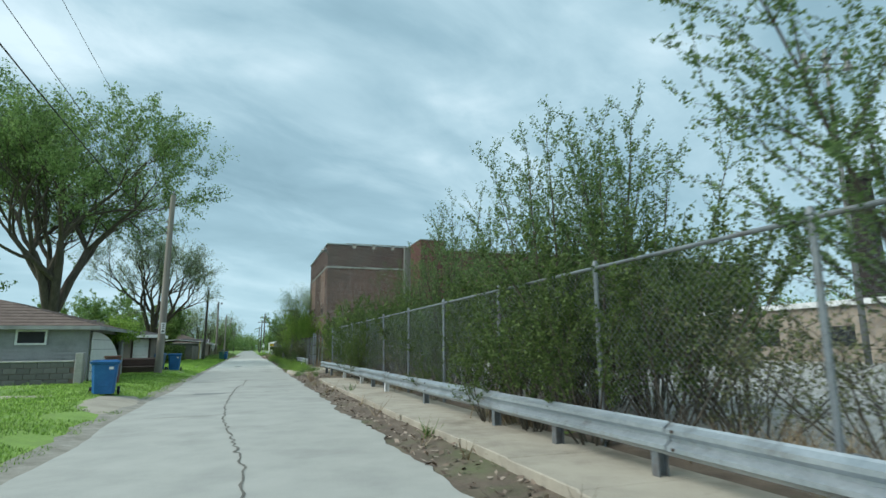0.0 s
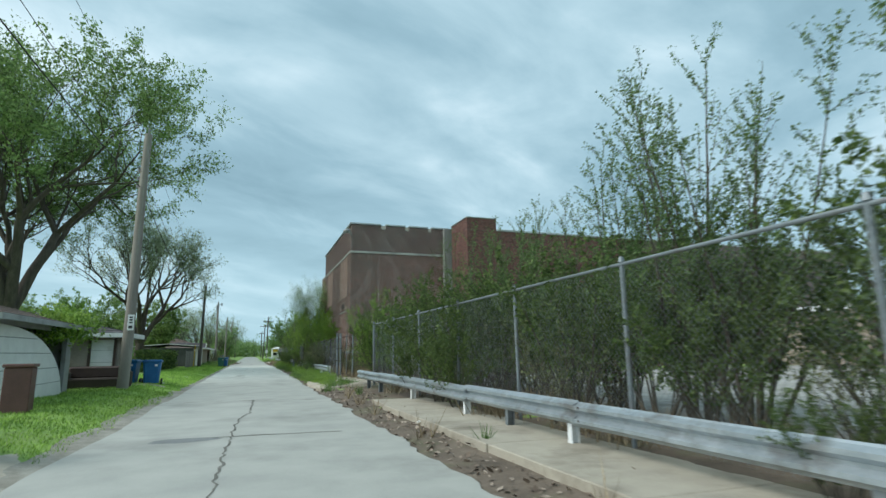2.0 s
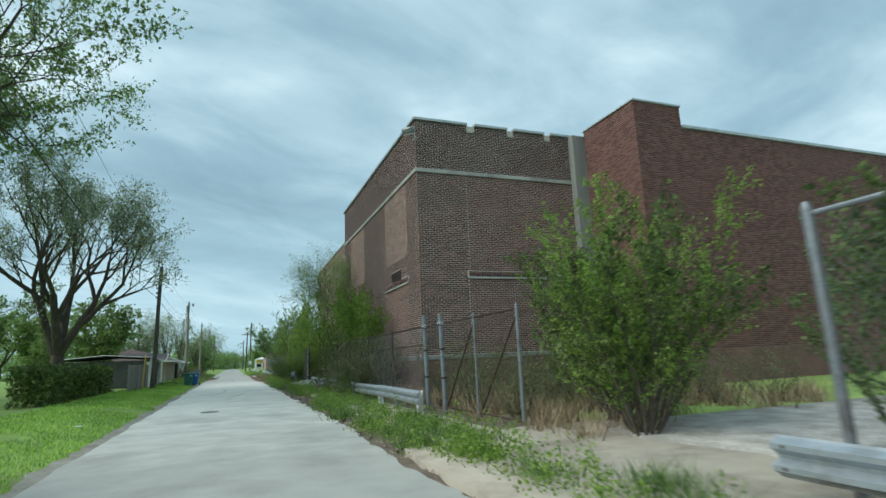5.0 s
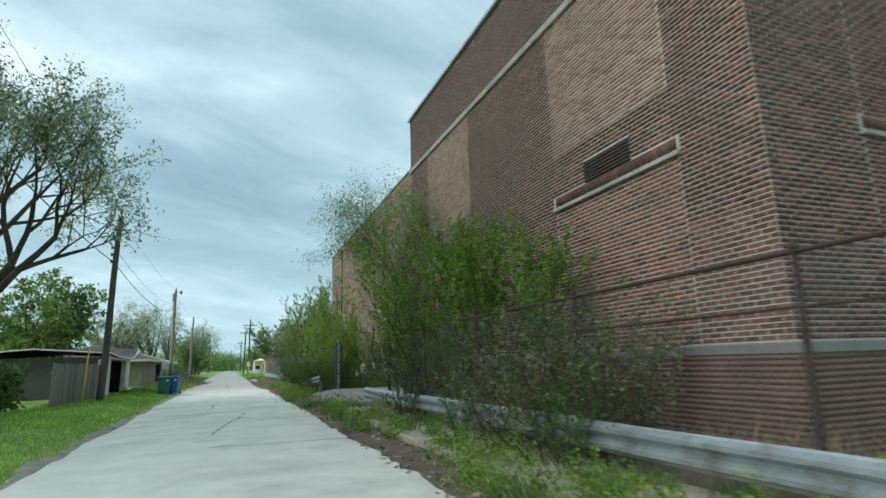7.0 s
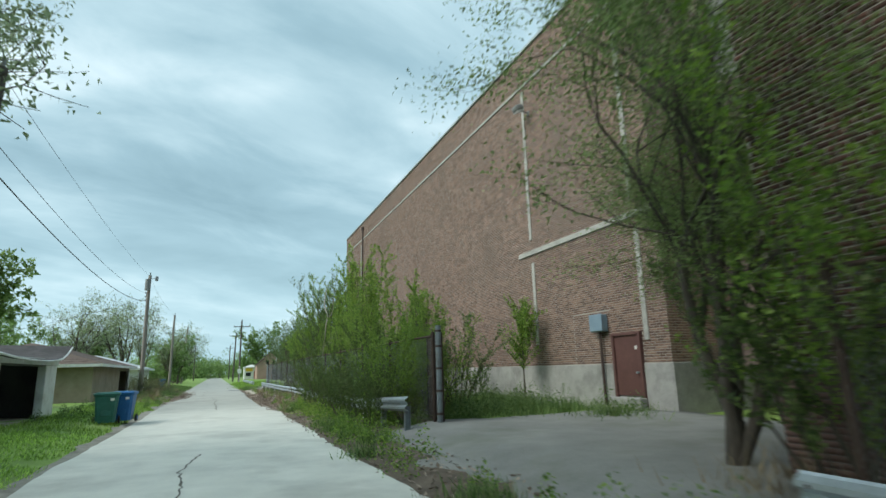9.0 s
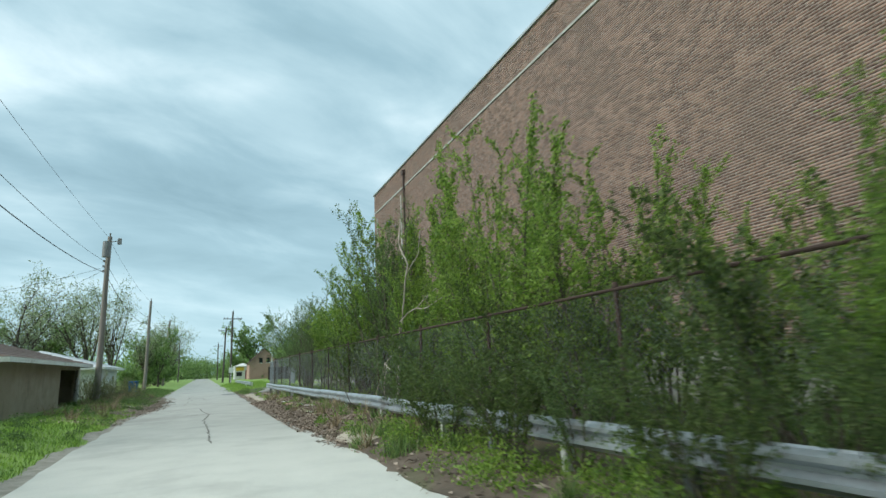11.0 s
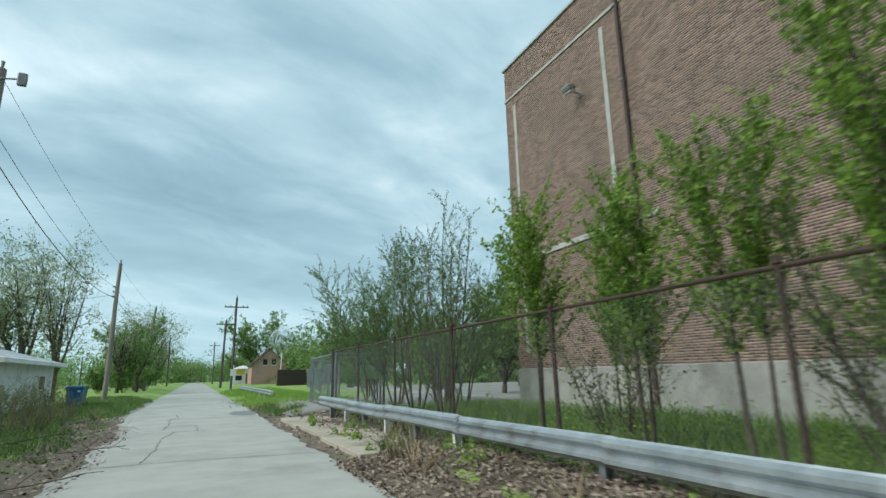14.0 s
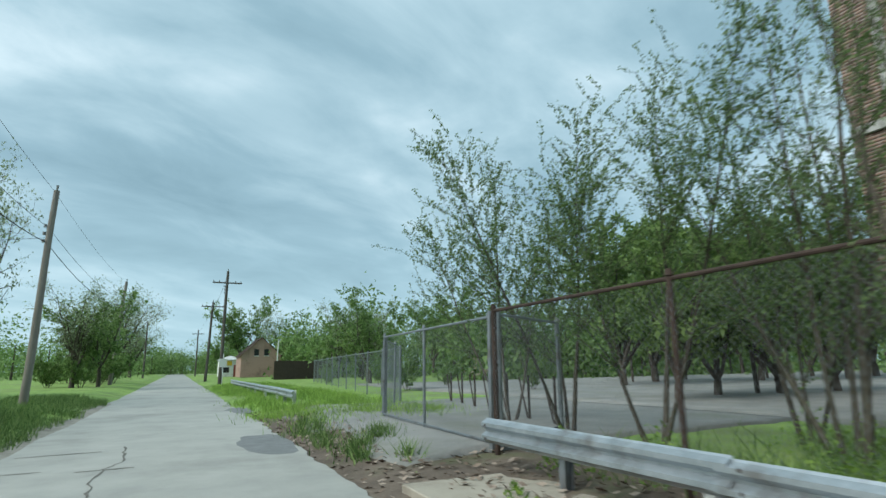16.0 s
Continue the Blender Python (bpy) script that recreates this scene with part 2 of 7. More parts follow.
M["stone"] = material("limestone", [(0.28, 0.28, 0.26), (0.38, 0.38, 0.35), (0.46, 0.46, 0.43)], 2.5, 0.9, 0.25, 40, stain=(0.22, 0.22, 0.20), stain_scale=1.2)
M["foundation"] = material("foundation_concrete", [(0.24, 0.24, 0.23), (0.33, 0.33, 0.31), (0.42, 0.41, 0.39)], 1.6, 0.93, 0.4, 30, stain=(0.16, 0.16, 0.15), stain_scale=0.7)
M["foundation_red"] = material("foundation_painted", [(0.124, 0.070, 0.058), (0.169, 0.096, 0.079), (0.214, 0.124, 0.101)], 1.6, 0.9, 0.3, 30, stain=(0.101, 0.068, 0.056), stain_scale=0.7)
M["stucco"] = material("grey_stucco", [(0.170, 0.175, 0.165), (0.230, 0.235, 0.220), (0.290, 0.290, 0.275)], 1.5, 0.93, 0.3, 40, stretch=(1, 1, 0.3), stain=(0.130, 0.135, 0.125))
M["coping"] = material("metal_coping", [(0.30, 0.33, 0.34), (0.42, 0.46, 0.47), (0.52, 0.56, 0.57)], 2, 0.5, 0.05, 30, metal=0.4)
M["galv"] = material("galvanised_steel", [(0.28, 0.33, 0.36), (0.38, 0.43, 0.46), (0.49, 0.54, 0.57)], 2.5, 0.42, 0.06, 25, metal=0.55, stain=(0.19, 0.18, 0.165), stain_scale=2.2)
M["galv_post"] = material("galvanised_post", [(0.148, 0.172, 0.184), (0.209, 0.239, 0.258), (0.271, 0.301, 0.314)], 5, 0.5, 0.08, 40, metal=0.4, stain=(0.086, 0.061, 0.049), stain_scale=2.5)
M["rust"] = material("rusted_steel", [(0.027, 0.017, 0.012), (0.049, 0.030, 0.022), (0.076, 0.050, 0.033)], 5, 0.85, 0.3, 50)
M["wire"] = material("fence_wire", [(0.16, 0.19, 0.205), (0.23, 0.265, 0.285), (0.30, 0.335, 0.355)], 3, 0.6, 0, 30, metal=0.3)
M["cable"] = material("cable_black", [(0.015, 0.015, 0.017), (0.03, 0.03, 0.032)], 4, 0.7, 0)
M["bin_blue"] = material("bin_blue", [(0.008, 0.085, 0.240), (0.012, 0.125, 0.330), (0.025, 0.160, 0.400)], 3, 0.5, 0.05, 40)
M["bin_green"] = material("bin_green", [(0.01, 0.09, 0.07), (0.018, 0.12, 0.10), (0.03, 0.15, 0.125)], 3, 0.5, 0.05, 40)
M["rubber"] = material("rubber", [(0.012, 0.012, 0.012), (0.03, 0.03, 0.03)], 4, 0.85, 0.1)
M["white"] = material("white_paint", [(0.58, 0.60, 0.60), (0.70, 0.72, 0.72), (0.78, 0.79, 0.79)], 2, 0.6, 0.08, 30, stain=(0.45, 0.44, 0.41), stain_scale=1.5)
M["grey_siding"] = material("grey_siding", [(0.225, 0.234, 0.234), (0.288, 0.297, 0.297), (0.342, 0.351, 0.351)], 1.5, 0.75, 0.1, 30, stain=(0.153, 0.158, 0.153), stain_scale=0.7)
M["tan_siding"] = material("tan_siding", [(0.20, 0.175, 0.15), (0.26, 0.23, 0.20), (0.32, 0.29, 0.255)], 1.5, 0.75, 0.1, 30, stain=(0.16, 0.14, 0.12), stain_scale=0.9)
M["buff_wall"] = material("buff_wall", [(0.24, 0.20, 0.155), (0.31, 0.26, 0.205), (0.37, 0.32, 0.26)], 1.5, 0.85, 0.2, 30, stain=(0.18, 0.15, 0.12), stain_scale=0.6)
M["block"] = material("concrete_block", [(0.075, 0.078, 0.078), (0.11, 0.113, 0.113), (0.145, 0.148, 0.146)], 1.5, 0.93, 0.35, 40, per_object=0.25, stain=(0.068, 0.068, 0.064), stain_scale=0.7)
M["board"] = material("weathered_board", [(0.15, 0.14, 0.13), (0.21, 0.20, 0.185), (0.28, 0.27, 0.25)], 2, 0.92, 0.4, 30, stretch=(4, 4, 0.3), per_object=0.4)
M["shingle_brown"] = material("shingle_brown", [(0.085, 0.06, 0.05), (0.13, 0.095, 0.08), (0.17, 0.13, 0.11)], 3, 0.95, 0.5, 30, island=0.5)
M["shingle_dark"] = material("shingle_dark", [(0.045, 0.043, 0.045), (0.07, 0.067, 0.07), (0.10, 0.095, 0.10)], 3, 0.95, 0.5, 30, island=0.5)
M["shingle_light"] = material("shingle_light", [(0.40, 0.43, 0.45), (0.50, 0.53, 0.55), (0.58, 0.61, 0.63)], 3, 0.85, 0.3, 30, island=0.4)
# near-black colour stands in for the unlit inside of openings
M["dark"] = material("dark_inside", [(0.02, 0.02, 0.025), (0.045, 0.045, 0.05)], 2, 0.95, 0.2)
M["door_brown"] = material("door_paint", [(0.085, 0.038, 0.034), (0.115, 0.052, 0.045), (0.145, 0.068, 0.058)], 2, 0.6, 0.08, 30)
M["pipe_brown"] = material("pipe_brown", [(0.045, 0.028, 0.024), (0.075, 0.048, 0.04)], 3, 0.7, 0.1)
M["box_blue"] = material("box_bluegrey", [(0.17, 0.25, 0.31), (0.23, 0.32, 0.39)], 3, 0.5, 0.05)
M["lamp_grey"] = material("lamp_grey", [(0.16, 0.17, 0.17), (0.26, 0.27, 0.27)], 4, 0.5, 0.05, metal=0.3)
M["lens"] = material("lamp_lens", [(0.45, 0.48, 0.48), (0.55, 0.58, 0.58)], 4, 0.15, 0)
M["yellow"] = material("yellow_paint", [(0.55, 0.38, 0.03), (0.68, 0.48, 0.04)], 3, 0.6, 0.05)
M["sign_white"] = material("sign_white", [(0.62, 0.63, 0.62), (0.74, 0.75, 0.74)], 3, 0.5, 0.03)
M["ink"] = material("sign_ink", [(0.02, 0.02, 0.02), (0.04, 0.04, 0.04)], 3, 0.6, 0)
M["timber_dark"] = material("timber_dark", [(0.035, 0.025, 0.02), (0.06, 0.045, 0.035)], 3, 0.9, 0.3)
M["red_plain"] = material("red_plain", [(0.20, 0.05, 0.04), (0.27, 0.075, 0.06)], 3, 0.8, 0.1)
M["paper"] = material("paper_scrap", [(0.6, 0.6, 0.57), (0.75, 0.75, 0.72)], 6, 0.8, 0.1)
M["paper_pink"] = material("pink_card", [(0.55, 0.30, 0.24), (0.66, 0.40, 0.33)], 6, 0.8, 0.1)
M["paper_blue"] = material("blue_plastic", [(0.22, 0.42, 0.55), (0.32, 0.52, 0.64)], 6, 0.6, 0.1)
M["glass"] = material("window_glass", [(0.02, 0.022, 0.025), (0.035, 0.04, 0.045)], 3, 0.08, 0)
M["stack"] = material("sooty_brick", [(0.014, 0.011, 0.011), (0.023, 0.018, 0.017), (0.034, 0.027, 0.023)], 1.5, 0.95, 0.4, 30)
M["gravel"] = material("verge_gravel", [(0.17, 0.160, 0.130), (0.27, 0.255, 0.215), (0.36, 0.345, 0.30)], 4, 0.97, 0.7, 45, stain=(0.14, 0.13, 0.10), stain_scale=0.9)
M["iron"] = material("cast_iron", [(0.16, 0.155, 0.15), (0.24, 0.235, 0.225)], 5, 0.8, 0.3, 50)

# ---------------------------------------------------------------- building helpers
def fast_mesh(name, verts, faces, mat, smooth=False):
    """A mesh from an array of corners and an array of faces with the same number of corners each."""
    verts, faces = np.asarray(verts, dtype=np.float32), np.asarray(faces, dtype=np.int32)
    me = bpy.data.meshes.new(name)
    k = faces.shape[1]
    me.vertices.add(len(verts))
    me.vertices.foreach_set("co", verts.ravel())
    me.loops.add(faces.size)
    me.loops.foreach_set("vertex_index", faces.ravel())
    me.polygons.add(len(faces))
    me.polygons.foreach_set("loop_start", np.arange(0, faces.size, k, dtype=np.int32))
    if smooth:
        me.polygons.foreach_set("use_smooth", np.ones(len(faces), dtype=bool))
    me.update(calc_edges=True)
    me.validate()
    me.materials.append(mat)
    return me


def thing(name, label="", category="", group="", kind="", at=(0, 0, 0), turn=0.0):
    ob = new(name)
    ob.matrix_basis = pose(*at, 0, 0, turn)
    return tagged(ob, label, category, group, kind)


def child(name, me, parent, label="", kind=""):
    ob = new(name, me)
    ob.parent = parent
    return tagged(ob, label=label, kind=kind)


def part(name, bm, mat, parent=None, label="", kind="", smooth=False):
    """Links a bmesh as one mesh object under a thing or a part."""
    me = bpy.data.meshes.new(name)
    bmesh.ops.recalc_face_normals(bm, faces=bm.faces)
    bm.to_mesh(me)
    bm.free()
    me.materials.append(mat)
    if smooth:
        me.shade_smooth()
    ob = new(name, me)
    if parent is not None:
        ob.parent = parent
    return tagged(ob, label=label, kind=kind)


def box(bm, x0, x1, y0, y1, z0, z1, bevel=0.0, m=None):
    made = bmesh.ops.create_cube(bm, size=1.0)["verts"]
    bmesh.ops.transform(bm, verts=made, matrix=Matrix.LocRotScale(((x0 + x1) / 2, (y0 + y1) / 2, (z0 + z1) / 2), None, (abs(x1 - x0), abs(y1 - y0), abs(z1 - z0))))
    if bevel:
        edges = list({e for v in made for e in v.link_edges})
        res = bmesh.ops.bevel(bm, geom=edges, offset=bevel, segments=1, affect="EDGES")
        made = list({v for f in res["faces"] for v in f.verts} | {v for v in made if v.is_valid})
    if m is not None:
        bmesh.ops.transform(bm, verts=made, matrix=m)
    return bm


def boxes(*specs, bevel=0.0):
    bm = bmesh.new()
    for s in specs:
        box(bm, *s, bevel=bevel)
    return bm


def tube(bm, a, b, r0, r1=None, sides=8, cap=True):
    a, b = Vector(a), Vector(b)
    r1 = r0 if r1 is None else r1
    d = b - a
    made = bmesh.ops.create_cone(bm, cap_ends=cap, segments=sides, radius1=r0, radius2=r1, depth=d.length)["verts"]
    bmesh.ops.transform(bm, verts=made, matrix=Matrix.Translation((a + b) / 2) @ d.to_track_quat("Z", "Y").to_matrix().to_4x4())
    return bm


def tubes(segs, sides=5):
    """Corners and faces of open tapered tubes; segs: rows of a, b, ra, rb."""
    verts, faces = [], []
    ang = [2 * math.pi * i / sides for i in range(sides)]
    ring = [(math.cos(a), math.sin(a)) for a in ang]
    for a, b, ra, rb in segs:
        a, b = Vector(a), Vector(b)
        d = (b - a)
        if d.length < 1e-5:
            continue
        d.normalize()
        u = d.orthogonal().normalized()
        v = d.cross(u)
        base = len(verts)
        for p, r in ((a, ra), (b, rb)):
            for c, s in ring:
                verts.append(p + (u * c + v * s) * r)
        for i in range(sides):
            j = (i + 1) % sides
            faces.append((base + i, base + j, base + sides + j, base + sides + i))
    return verts, faces


def strand(points, r, sides=5):
    """One unbroken round strand through the points."""
    verts, faces = [], []
    for i, p in enumerate(points):
        d = (points[min(i + 1, len(points) - 1)] - points[max(i - 1, 0)]).normalized()
        u = d.cross(Vector((0, 0, 1)) if abs(d.z) < 0.95 else Vector((1, 0, 0))).normalized()
        v = d.cross(u)
        for k in range(sides):
            a = 2 * math.pi * k / sides
            verts.append(p + (u * math.cos(a) + v * math.sin(a)) * r)
        if i:
            b = (i - 1) * sides
            faces.extend((b + k, b + (k + 1) % sides, b + sides + (k + 1) % sides, b + sides + k) for k in range(sides))
    return verts, faces


def ribbon(points, width, z_of, rng, lift=0.004, vary=0.5):
    """A thin crack-like strip along points on the ground."""
    verts, faces = [], []
    for i, (x, y) in enumerate(points):
        a = points[max(0, i - 1)]
        b = points[min(len(points) - 1, i + 1)]
        d = Vector((b[0] - a[0], b[1] - a[1]))
        d = d.normalized() if d.length else Vector((0, 1))
        w = width * (1 + rng.uniform(-vary, vary)) / 2
        for s in (-1, 1):
            qx, qy = x - s * d.y * w, y + s * d.x * w
            verts.append((qx, qy, z_of(qx, qy) + lift))
        if i:
            k = 2 * i
            faces.append((k - 2, k - 1, k + 1, k))
    return verts, faces


def merge(*pieces):
    verts, faces = [], []
    for v, f in pieces:
        k = len(verts)
        verts.extend(v)
        faces.extend(tuple(i + k for i in q) for q in f)
    return verts, faces


ROAD_Z = 0.10


def step(a, b, x):
    t = min(1.0, max(0.0, (x - a) / (b - a)))
    return t * t * (3 - 2 * t)


def road_left(y):
    narrow = 0.75 * step(90, 97, y) * (1 - step(105, 109, y))
    return -2.66 + narrow + 0.22 * noise.noise((y * 0.45, 3.1, 0)) + 0.13 * noise.noise((y * 1.9, 7.7, 0)) + 0.05 * noise.noise((y * 6.0, 2.2, 0))


def road_right(y):
    wide = 0.28 * step(34, 46, y) * (1 - step(78, 86, y))
    return 2.16 + wide + 0.18 * noise.noise((y * 0.5, 11.3, 0)) + 0.14 * noise.noise((y * 2.1, 17.7, 0)) + 0.06 * noise.noise((y * 6.0, 4.2, 0))


def road_z(x, y):
    return ROAD_Z + 0.012 * noise.noise((x * 0.35, y * 0.25, 2.0)) - 0.008 * abs(x)


def ground_z(x, y):
    """Height of the soil: the alley lies in a shallow trough between its verges."""
    bumps = 0.05 * noise.noise((x * 0.6, y * 0.6, 0)) + 0.03 * noise.noise((x * 1.7, y * 1.7, 5))
    near = min(1.0, max(0.0, (abs(x) - 2.3) / 1.2))
    if x < 0:
        z = ROAD_Z - 0.05 + 0.27 * step(2.2, 4.3, -x)
    else:
        z = ROAD_Z - 0.05 + 0.12 * step(2.2, 3.2, x) + 0.10 * step(3.6, 5.2, x)
        if 78 < y < 98 and x > 2.2:
            z += 0.16 * step(78, 82, y) * (1 - step(94, 98, y)) * step(2.3, 3.3, x) * (1 - step(4.2, 5.0, x))
    return z + bumps * near

# ---------------------------------------------------------------- ground, road, pavement
def stations(*spans):
    out = []
    for a, b, s in spans:
        out.extend(np.arange(a, b, s).tolist())
    return out


gx = [-3000, -900, -300, -120] + stations((-60, -12, 4), (-12, -5, 0.8), (-5, -2.2, 0.2), (-2.2, 2.2, 0.8), (2.2, 5.4, 0.2), (5.4, 12, 0.8), (12, 60, 4)) + [60, 120, 300, 900, 3000]
gy = [-3000, -600, -150, -60] + stations((-30, 0, 2), (0, 130, 0.5), (130, 260, 4)) + [260, 400, 900, 3000]


def sheet(name, xs, ys, z_of, mat):
    verts = [(x, y, z_of(x, y)) for y in ys for x in xs]
    w = len(xs)
    faces = [(j * w + i, j * w + i + 1, (j + 1) * w + i + 1, (j + 1) * w + i) for j in range(len(ys) - 1) for i in range(w - 1)]
    return new(name, fast_mesh(name, verts, faces, mat, smooth=True))


tagged(sheet("ground", gx, gy, ground_z, M["turf"]), "grassy ground with worn soil patches beside the alley", "ground", kind="structure")


def strip_between(left, right, ys, n, z_of):
    verts, faces = [], []
    for j, y in enumerate(ys):
        a, b = left(y), right(y)
        for i in range(n + 1):
            x = a + (b - a) * i / n
            verts.append((x, y, z_of(x, y)))
        if j:
            k = (j - 1) * (n + 1)
            faces.extend((k + i, k + i + 1, k + n + 2 + i, k + n + 1 + i) for i in range(n))
    return verts, faces


soil_v, soil_f = strip_between(lambda y: road_right(y) - 0.35, lambda y: (5.3 if y < 30 or y > 60 else 5.75) + 0.4 * noise.noise((y * 0.4, 0, 9)), np.arange(-12, 118, 0.4), 8, lambda x, y: ground_z(x, y) + 0.012)
tagged(new("soil_strip", fast_mesh("soil_strip", soil_v, soil_f, M["soil"], True)), "bare brown soil strip along the alley edge", "soil", kind="structure")
dv, df = strip_between(lambda y: road_left(y) - 1.15 - 0.5 * noise.noise((y * 0.5, 31, 0)), lambda y: road_left(y) + 0.25, np.arange(93, 110.5, 0.4), 5, lambda x, y: ground_z(x, y) + 0.03)
tagged(new("soil_strip", fast_mesh("soil_strip", dv, df, M["soil"], True)), "bare brown soil with sticks along the alley edge", "soil", kind="structure")
gv, gf = strip_between(lambda y: road_left(y) - (0.2 if y < 33 or y > 96 else 0.0) - 0.3 * max(-0.05, noise.noise((y * 0.3, 21, 0))), lambda y: road_left(y) + 0.3, np.arange(-10, 130, 0.4), 4, lambda x, y: ground_z(x, y) + 0.02)
tagged(new("gravel_edge", fast_mesh("gravel_edge", gv, gf, M["gravel"], True)), "grey gravel and crumbs along the road edge", "gravel", kind="structure")
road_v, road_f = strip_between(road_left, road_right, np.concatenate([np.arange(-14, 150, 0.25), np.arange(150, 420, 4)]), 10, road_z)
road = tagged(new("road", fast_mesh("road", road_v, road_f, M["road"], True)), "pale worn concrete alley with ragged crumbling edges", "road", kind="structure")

rng = random.Random(11)


def wander(x, y, heading, length, stepsize, wobble):
    pts, h = [(x, y)], heading
    for _ in range(int(length / stepsize)):
        h += rng.uniform(-wobble, wobble) - 0.35 * (h - heading)
        x, y = x + math.sin(h) * stepsize, y + math.cos(h) * stepsize
        pts.append((x, y))
    return pts


def crack_through(points, stepsize=0.17, jag=0.036):
    """A jagged line through the given corners."""
    out = []
    for (ax, ay), (bx, by) in zip(points, points[1:]):
        n = max(1, int(math.hypot(bx - ax, by - ay) / stepsize))
        for k in range(n):
            out.append((ax + (bx - ax) * k / n + rng.uniform(-jag, jag), ay + (by - ay) * k / n + rng.uniform(-jag, jag)))
    return out + [points[-1]]


# long crack down the middle, then the joints across
crack_paths = [
    (crack_through([(0.12, 4.2), (0.05, 7.4), (-0.04, 8.6), (-0.14, 10.0), (-0.36, 12.3), (-0.44, 15.6), (-0.42, 17.4), (-0.38, 20.3), (-0.28, 22.6), (-0.1, 23.4), (-0.05, 25.2), (0.01, 27.2)]), 0.032),
    (crack_through([(0.1, 81.0), (0.07, 84.7), (0.04, 85.9), (-0.03, 87.4), (0.17, 90.4), (0.0, 91.8), (-0.13, 94.0), (-0.15, 94.8)]), 0.036),
    (crack_through([(-0.85, 105.5), (-0.77, 108.0), (-0.86, 109.0), (-0.8, 110.0), (-0.62, 110.6), (-0.74, 112.6)]), 0.03),
    (crack_through([(-0.2, 54.2), (-0.05, 55.2), (0.02, 56.0), (0.4, 58.0), (0.61, 59.6)]), 0.03),
    (crack_through([(0.04, 104.2), (0.04, 104.9), (-0.03, 106.4), (-0.3, 107.2)]), 0.022),
    (crack_through([(-0.5, 61.5), (-0.35, 63.0), (-0.45, 64.5), (-0.2, 66.5)]), 0.028),
    (crack_through([(-0.9, 98.5), (-0.75, 100.5), (-0.8, 102.5), (-0.5, 104.6)]), 0.022),
]
for y, xa, xb, w in ((13.4, -2.5, -0.4, 0.03), (19.8, -1.3, 1.6, 0.05), (27.4, -2.4, 2.0, 0.05), (46.0, -1.4, 0.4, 0.03), (52.2, -0.2, 2.3, 0.035), (57.3, -2.5, -0.2, 0.03), (84.4, 0.9, 2.4, 0.04), (90.3, -0.57, 0.54, 0.06), (93.5, -2.4, -0.4, 0.03), (98.5, -2.6, 2.2, 0.03), (104.4, -2.5, 0.3, 0.035), (109.9, -1.16, -0.3, 0.06), (110.2, -2.1, -1.45, 0.04), (55.5, 1.2, 2.3, 0.035), (112.0, -2.3, -0.8, 0.05)):
    crack_paths.append((wander(xa, y, math.pi / 2 + 0.03, xb - xa, 0.25, 0.12), w))
cv, cf = merge(*[ribbon(p, w, road_z, rng) for p, w in crack_paths])
child("crack_filler", fast_mesh("crack_filler", cv, cf, M["crack"]), road, "dark open cracks and joints in the concrete", "stuff")


def blot(cx, cy, rx, ry, z_of, lift, seed, n=22, rough=0.35):
    """An uneven patch lying on the ground."""
    verts = [(cx, cy, z_of(cx, cy) + lift)]
    for k in (0.55, 1.0):
        for i in range(n):
            a = 2 * math.pi * i / n
            r = k * (1 + rough * noise.noise((math.cos(a) * 1.7, math.sin(a) * 1.7, seed)) * (1 if k == 1 else 0.3))
            x, y = cx + rx * r * math.cos(a), cy + ry * r * math.sin(a)
            verts.append((x, y, z_of(x, y) + (lift if k < 1 else 0.001)))
    faces = [(0, 1 + i, 1 + (i + 1) % n) for i in range(n)]
    for i in range(n):
        j = (i + 1) % n
        faces += [(1 + i, 1 + n + i, 1 + n + j), (1 + i, 1 + n + j, 1 + j)]
    return verts, faces


bv, bf = merge(blot(1.75, 111.7, 0.52, 1.6, road_z, 0.012, 1.0), blot(-1.1, 19.6, 0.55, 0.25, road_z, 0.008, 5.0), blot(2.2, 121.5, 0.5, 1.4, road_z, 0.012, 6.0))
child("asphalt_patch", fast_mesh("asphalt_patch", bv, bf, M["asphalt_patch"]), road, "dark asphalt patches in the concrete")
mb = bmesh.new()
tube(mb, (-0.69, 47.2, ROAD_Z - 0.02), (-0.69, 47.2, ROAD_Z + 0.012), 0.27, sides=24)
tube(mb, (-0.69, 47.2, ROAD_Z - 0.02), (-0.69, 47.2, ROAD_Z + 0.018), 0.23, sides=24)
tagged(part("manhole_cover", mb, M["iron"]), "round iron manhole cover set in the concrete alley", "manhole cover")

# pavement slabs with a kerb face, in lengths
pave = thing("pavement", "stained concrete slabs with a worn kerb beside the alley", "pavement", kind="structure")
slab_runs = [(3.0, 24.0, 2.85, 4.35, 0.255), (36.0, 57.5, 2.95, 4.2, 0.25), (96.8, 106.4, 2.5, 4.1, 0.185), (83.0, 85.0, 2.75, 3.7, 0.255)]
for y0, y1, xa, xb, slab_top in slab_runs:
    n = max(1, round((y1 - y0) / 1.5))
    for i in range(n):
        a, b = y0 + (y1 - y0) * i / n, y0 + (y1 - y0) * (i + 1) / n
        top = slab_top + rng.uniform(-0.008, 0.008)
        bm = boxes((xa + rng.uniform(-0.05, 0.06), xb, a + 0.005, b - 0.005, -0.1, top), bevel=0.012)
        for v in bm.verts:
            v.co.z += 0.012 * noise.noise((v.co.x, v.co.y, 4)) if v.co.z > 0 else 0
        part("slab", bm, M["slab"], pave)

